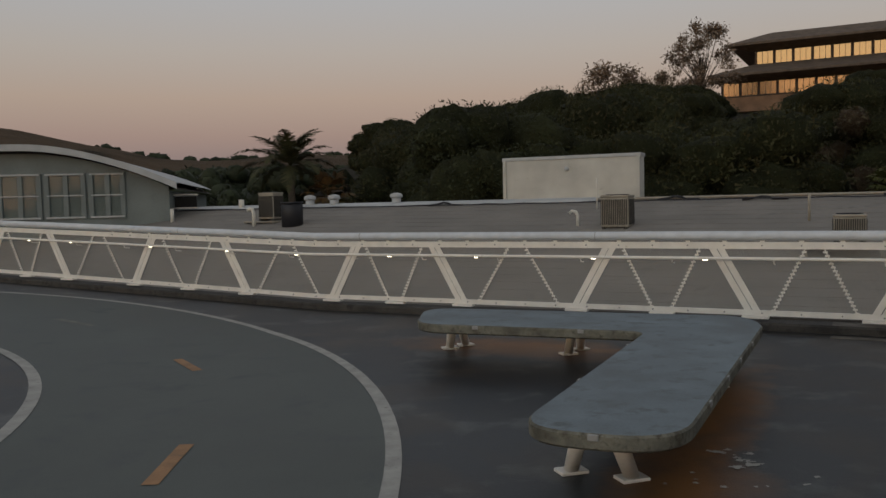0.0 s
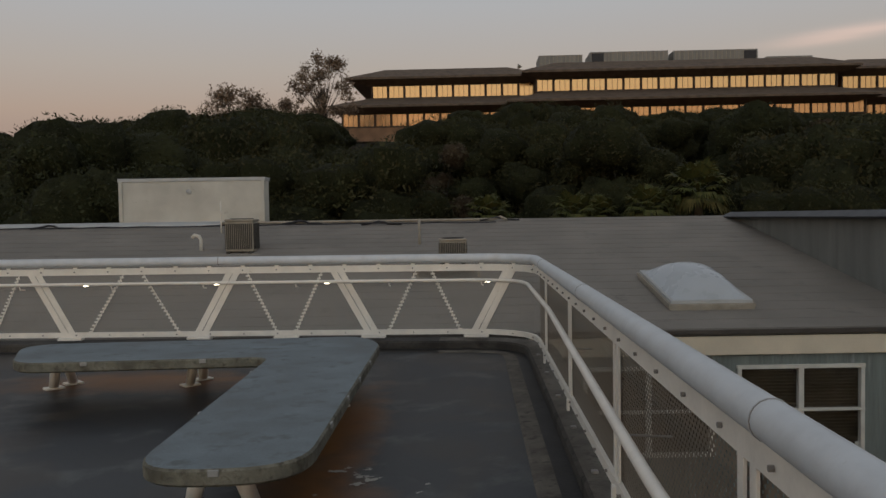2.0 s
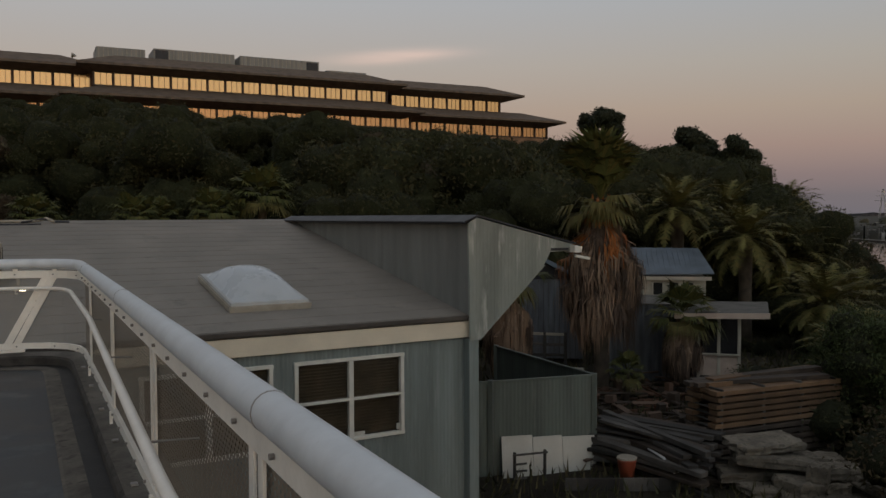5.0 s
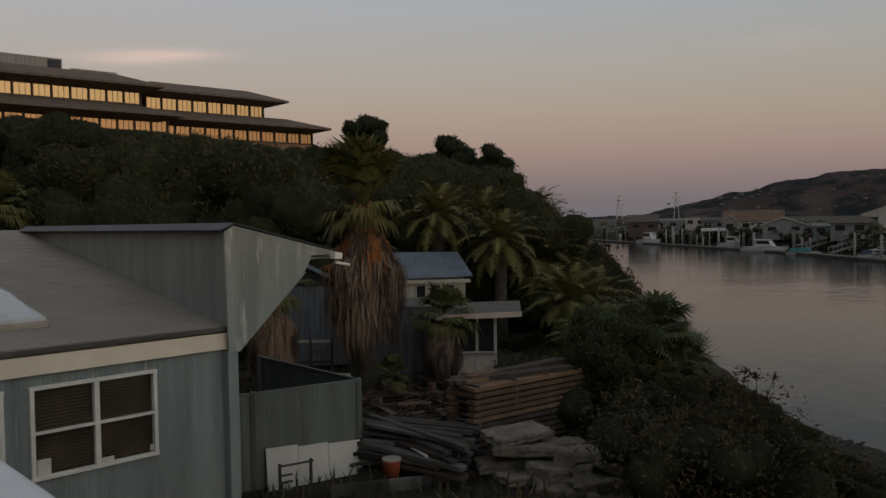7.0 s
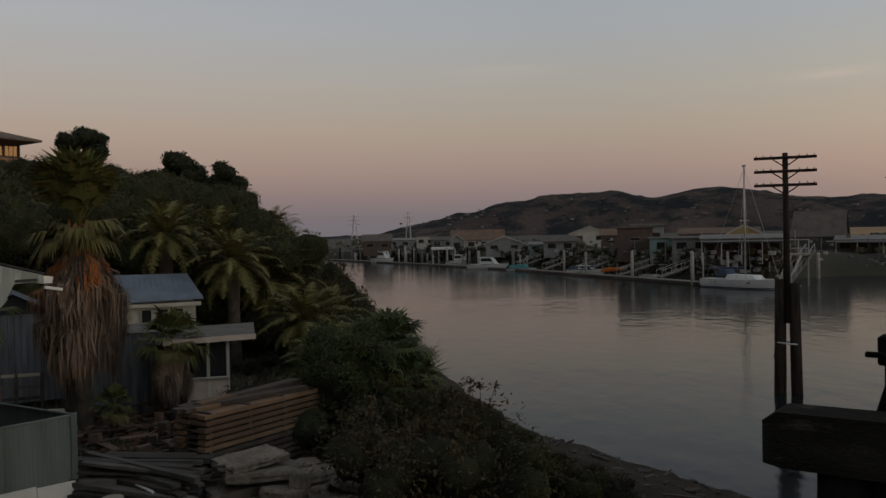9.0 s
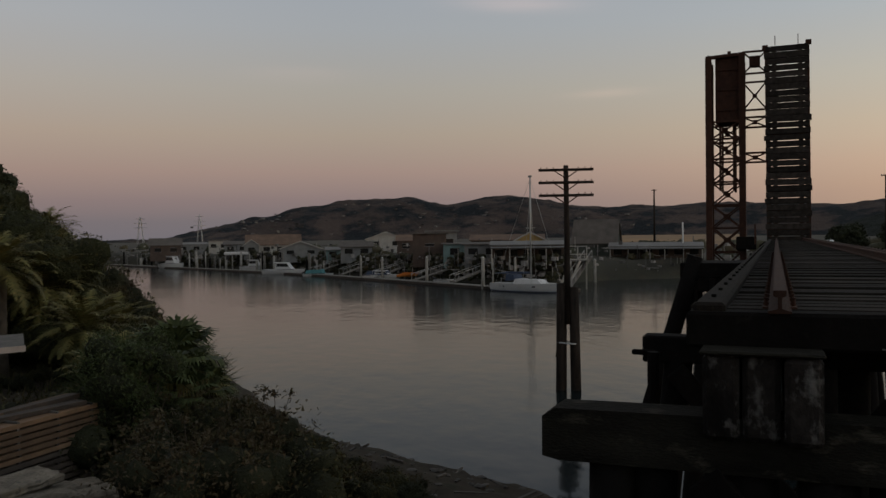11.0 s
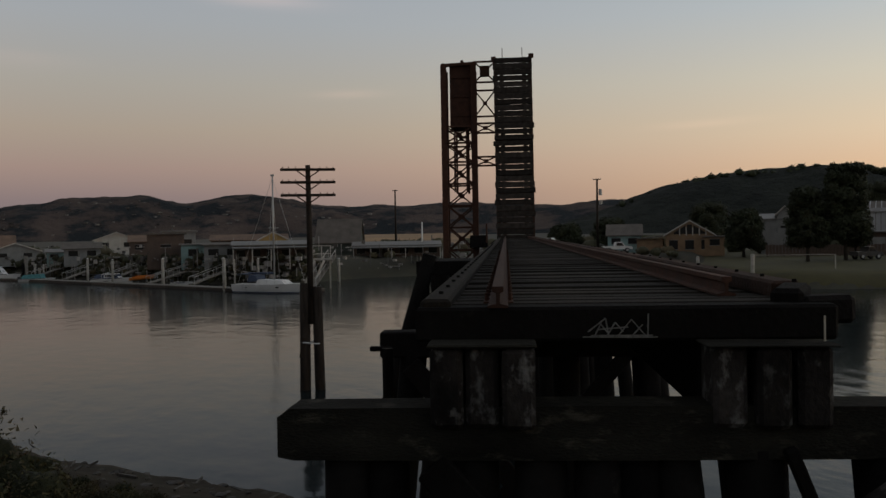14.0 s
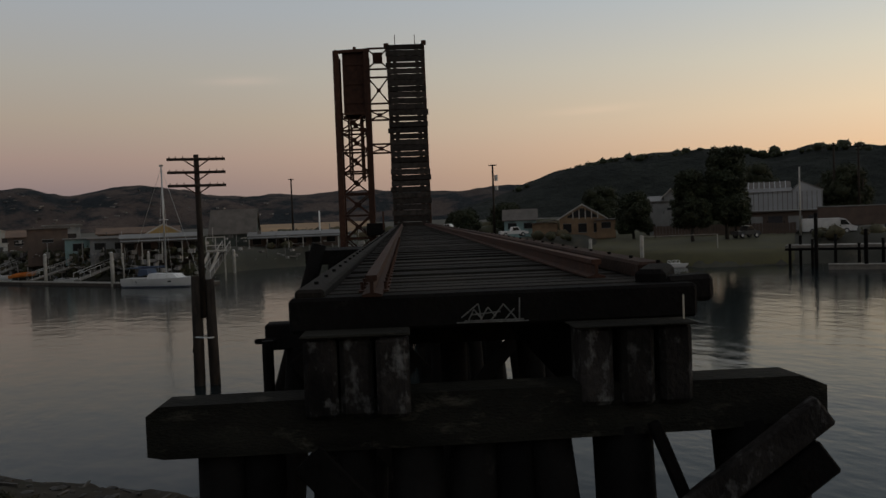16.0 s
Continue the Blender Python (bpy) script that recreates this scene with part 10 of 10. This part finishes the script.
for x, y, zb, zt, r, mat in ((55.0, -81.7, -6.5, 0.6, 0.2, M_TIMBER_DARK), (76.0, -76.9, -6.5, -1.6, 0.24, M_PILE_PALE), (91.5, -82.2, -6.5, -2.3, 0.24, M_PILE_PALE), (50.3, -83.2, -6.5, -1.2, 0.2, M_TIMBER_DARK), (47.5, -83.0, -6.5, -1.6, 0.18, M_TIMBER_DARK), (58.5, -84.0, -6.5, -1.9, 0.16, M_TIMBER_DARK)):
    p = thing("mooring_pile", Matrix.Translation((x, y, 0)), "round mooring pile standing at the far bank", "pile", group="mooring piles")
    part("shaft", Geo().tube([(0, 0, zb - 1), (0, 0, zt - 0.1), (0, 0, zt)], [r, r, r * 0.7], 10), mat, p, smooth=True)
ln = thing("bank_rail", pose(0, 0, 0), "thin white rail along the lawn's edge", "railing")
a, b = Vector((76.0, -76.9, -1.75)), Vector((70.5, -84.5, -1.75))
part("rail", Geo().beam(a, b, 0.05, 0.06), M_PILE_PALE, ln)
part("post", Geo().beam(b, b - Vector((0, 0, 2.2)), 0.10, 0.10), M_PILE_PALE, ln)
pr = thing("timber_pier", facing(51.5, -86.0, -3.1), "low dark timber pier on the far bank", "pier")
part("deck", Geo().box((0, 1.5, 0), (17, 3, 0.3), None, 0.03), M_DOCK, pr)
for i in range(8):
    part("round_post", Geo().tube([(-8 + 2.3 * i, 0.1, -4), (-8 + 2.3 * i, 0.1, 0.3 + 0.5 * (i % 3))], 0.16, 8), M_TIMBER_DARK, pr, smooth=True)
part("fender", Geo().box((0, -0.1, -0.3), (17, 0.15, 0.25)), M_TIMBER_DARK, pr)
fd = thing("floating_platform", facing(50.0, -82.6, -5.2), "low grey floating platform at the far bank", "dock")
part("float", Geo().box((0, 1, 0), (7, 2, 0.5), None, 0.06), M_DOCK, fd)
part("decking", Geo().box((0, 1, 0.3), (7.1, 2.1, 0.1), None, 0.02), M_DOCK, fd)
dg = thing("white_dinghy", facing(69.7, -75.7, WATER_Z + 0.05), "small white catamaran dinghy with a frame", "boat")
for y in (0.2, 1.3):
    h, d = hull(3.0, 0.5, 0.35, 0.15, 8, 0.3)
    for me_, nm in ((h, "float"), (d, "float_deck")):
        ob = part(nm, me_, M_GEL_WHITE, dg)
        ob.location = (0, y, 0)
for x in (-0.5, 0.0, 0.5):
    part("frame_hoop", Geo().tube([(x - 0.2, 0.3, 0.35), (x - 0.15, 0.4, 0.8), (x + 0.15, 0.6, 0.8), (x + 0.2, 0.7, 0.35)], 0.035, 6), M_GEL_WHITE, dg)
part("seat", Geo().box((0, 0.7, 0.42), (1.6, 1.3, 0.08), None, 0.02), M_GEL_WHITE, dg)


def bank_tree(az, d, top, radius, label, seed, mat=None, leaves=16000, lean=0.16):
    p = polar(az, d)
    z = -2.4
    h = 1.6 + d * math.tan(radians(top)) - z
    t = broad_tree("bank_tree", seed, h, radius, leaves, 0.20, mat or M_LEAF_SHADE, 84, label, trunk_h=lean, group="trees on the far bank")
    t.matrix_basis = Matrix.Translation((p.x, p.y, z))


bank_tree(140.75, 121, 4.2, 3.0, "tall dark tree beside the warehouse", 71, leaves=26000)
bank_tree(138.6, 119, 2.5, 2.6, "broad dark tree before the grey shed", 72)
bank_tree(141.3, 123, 2.0, 1.7, "broad dark tree beside the warehouse", 73)
bank_tree(134.8, 132, 1.2, 2.6, "rounded dark tree behind the cedar house", 74)
bank_tree(132.6, 190, 1.55, 4.5, "rounded dark tree on the slope behind the houses", 75)
bank_tree(142.6, 220, 2.6, 6.5, "wide dark tree behind the warehouse", 76)
bank_tree(126.3, 165, 0.75, 3.6, "dark tree behind the teal house", 77)
bank_tree(123.2, 150, 0.3, 3.2, "dark tree beside the track", 78)
bank_tree(147.5, 175, 2.2, 5.0, "dark tree behind the poles", 79)


def bank_scrub():
    rng = random.Random(61)
    rows = []
    for i in range(260):
        a = rng.uniform(76, 151)
        off = rng.uniform(14, 90) if rng.random() < 0.8 else rng.uniform(4, 12)
        if 131 < a < 146 and off < 30:
            continue
        if off < 14 and 106 < a < 128:
            off += 4
        d = bank_dist(a) + off
        r = rng.uniform(0.7, 2.4) * (1 if off > 14 else 0.5)
        p = polar(a, d, -2.4 + r * rng.uniform(0.3, 0.7))
        rows.append((p.x, p.y, p.z, r))
    for i in range(430):
        a = rng.uniform(77.5, 106.5)
        z = rng.uniform(-4.8, -1.3)
        p = polar(a, bank_dist(a) + 0.8 + (z + 5) * 0.35, z)
        rows.append((p.x, p.y, p.z, rng.uniform(0.35, 0.85)))
    scatter_crowns("bank_scrub", "dark shrubs and hedges between the houses", rows, 5, 0.3, leaf_material("dusty_scrub_leaves", (0.040, 0.042, 0.024), second=(0.070, 0.055, 0.03)))
    g = Geo()
    for i in range(1100):
        a = rng.uniform(74.5, 120)
        on_bank = i % 3 == 0
        d = bank_dist(a) + (rng.uniform(4, 30) if on_bank else rng.uniform(-0.2, 1.6) if a < 106.5 else rng.uniform(1, 14))
        p = polar(a, d, rng.uniform(-2.4, 0.3) if on_bank else rng.uniform(-4.9, -1.4) if a < 106.5 else rng.uniform(-4.2, -2.4))
        s = rng.uniform(0.15, 0.6)
        turn = Matrix.Rotation(rng.uniform(0, 3), 3, "Z")
        if i % 5 == 0:
            g.box(p, (0.10, 0.10, rng.uniform(1.2, 3.2)), turn)
        elif i % 7 == 0:
            g.box(p, (rng.uniform(1.0, 3.0), 0.2, 0.10), turn @ Matrix.Rotation(rng.uniform(-0.15, 0.15), 3, "Y"))
        else:
            g.box(p, (s, s * rng.uniform(0.5, 2), s * rng.uniform(0.4, 1.5)), turn)
    ob = new("bank_clutter", g.mesh("bank_clutter", material("mixed_clutter", (0.15, 0.14, 0.13), rough=0.7, var=0.2, island=0.9)))
    tagged(ob, "small boxes, tubs and gear along the moorings", "clutter", kind="stuff")


bank_scrub()
for az, d, zt, in ((77.3, 620, 22.0), (81.0, 700, 26.0)):
    q = polar(az, d)
    py = thing("pylon", Matrix.Translation((q.x, q.y, -4)), "distant lattice power pylon", "pylon", group="pylons")
    for sx, sy in ((-1, -1), (1, -1), (1, 1), (-1, 1)):
        part("leg", Geo().beam((2.4 * sx, 2.4 * sy, 0), (0.3 * sx, 0.3 * sy, zt), 0.25, 0.25), M_ALU, py)
    for z, w in ((zt * 0.66, 5.0), (zt * 0.8, 4.2), (zt * 0.94, 3.2)):
        part("arm", Geo().box((0, 0, z), (2 * w, 0.3, 0.3), Matrix.Rotation(-radians(az), 3, "Z")), M_ALU, py)
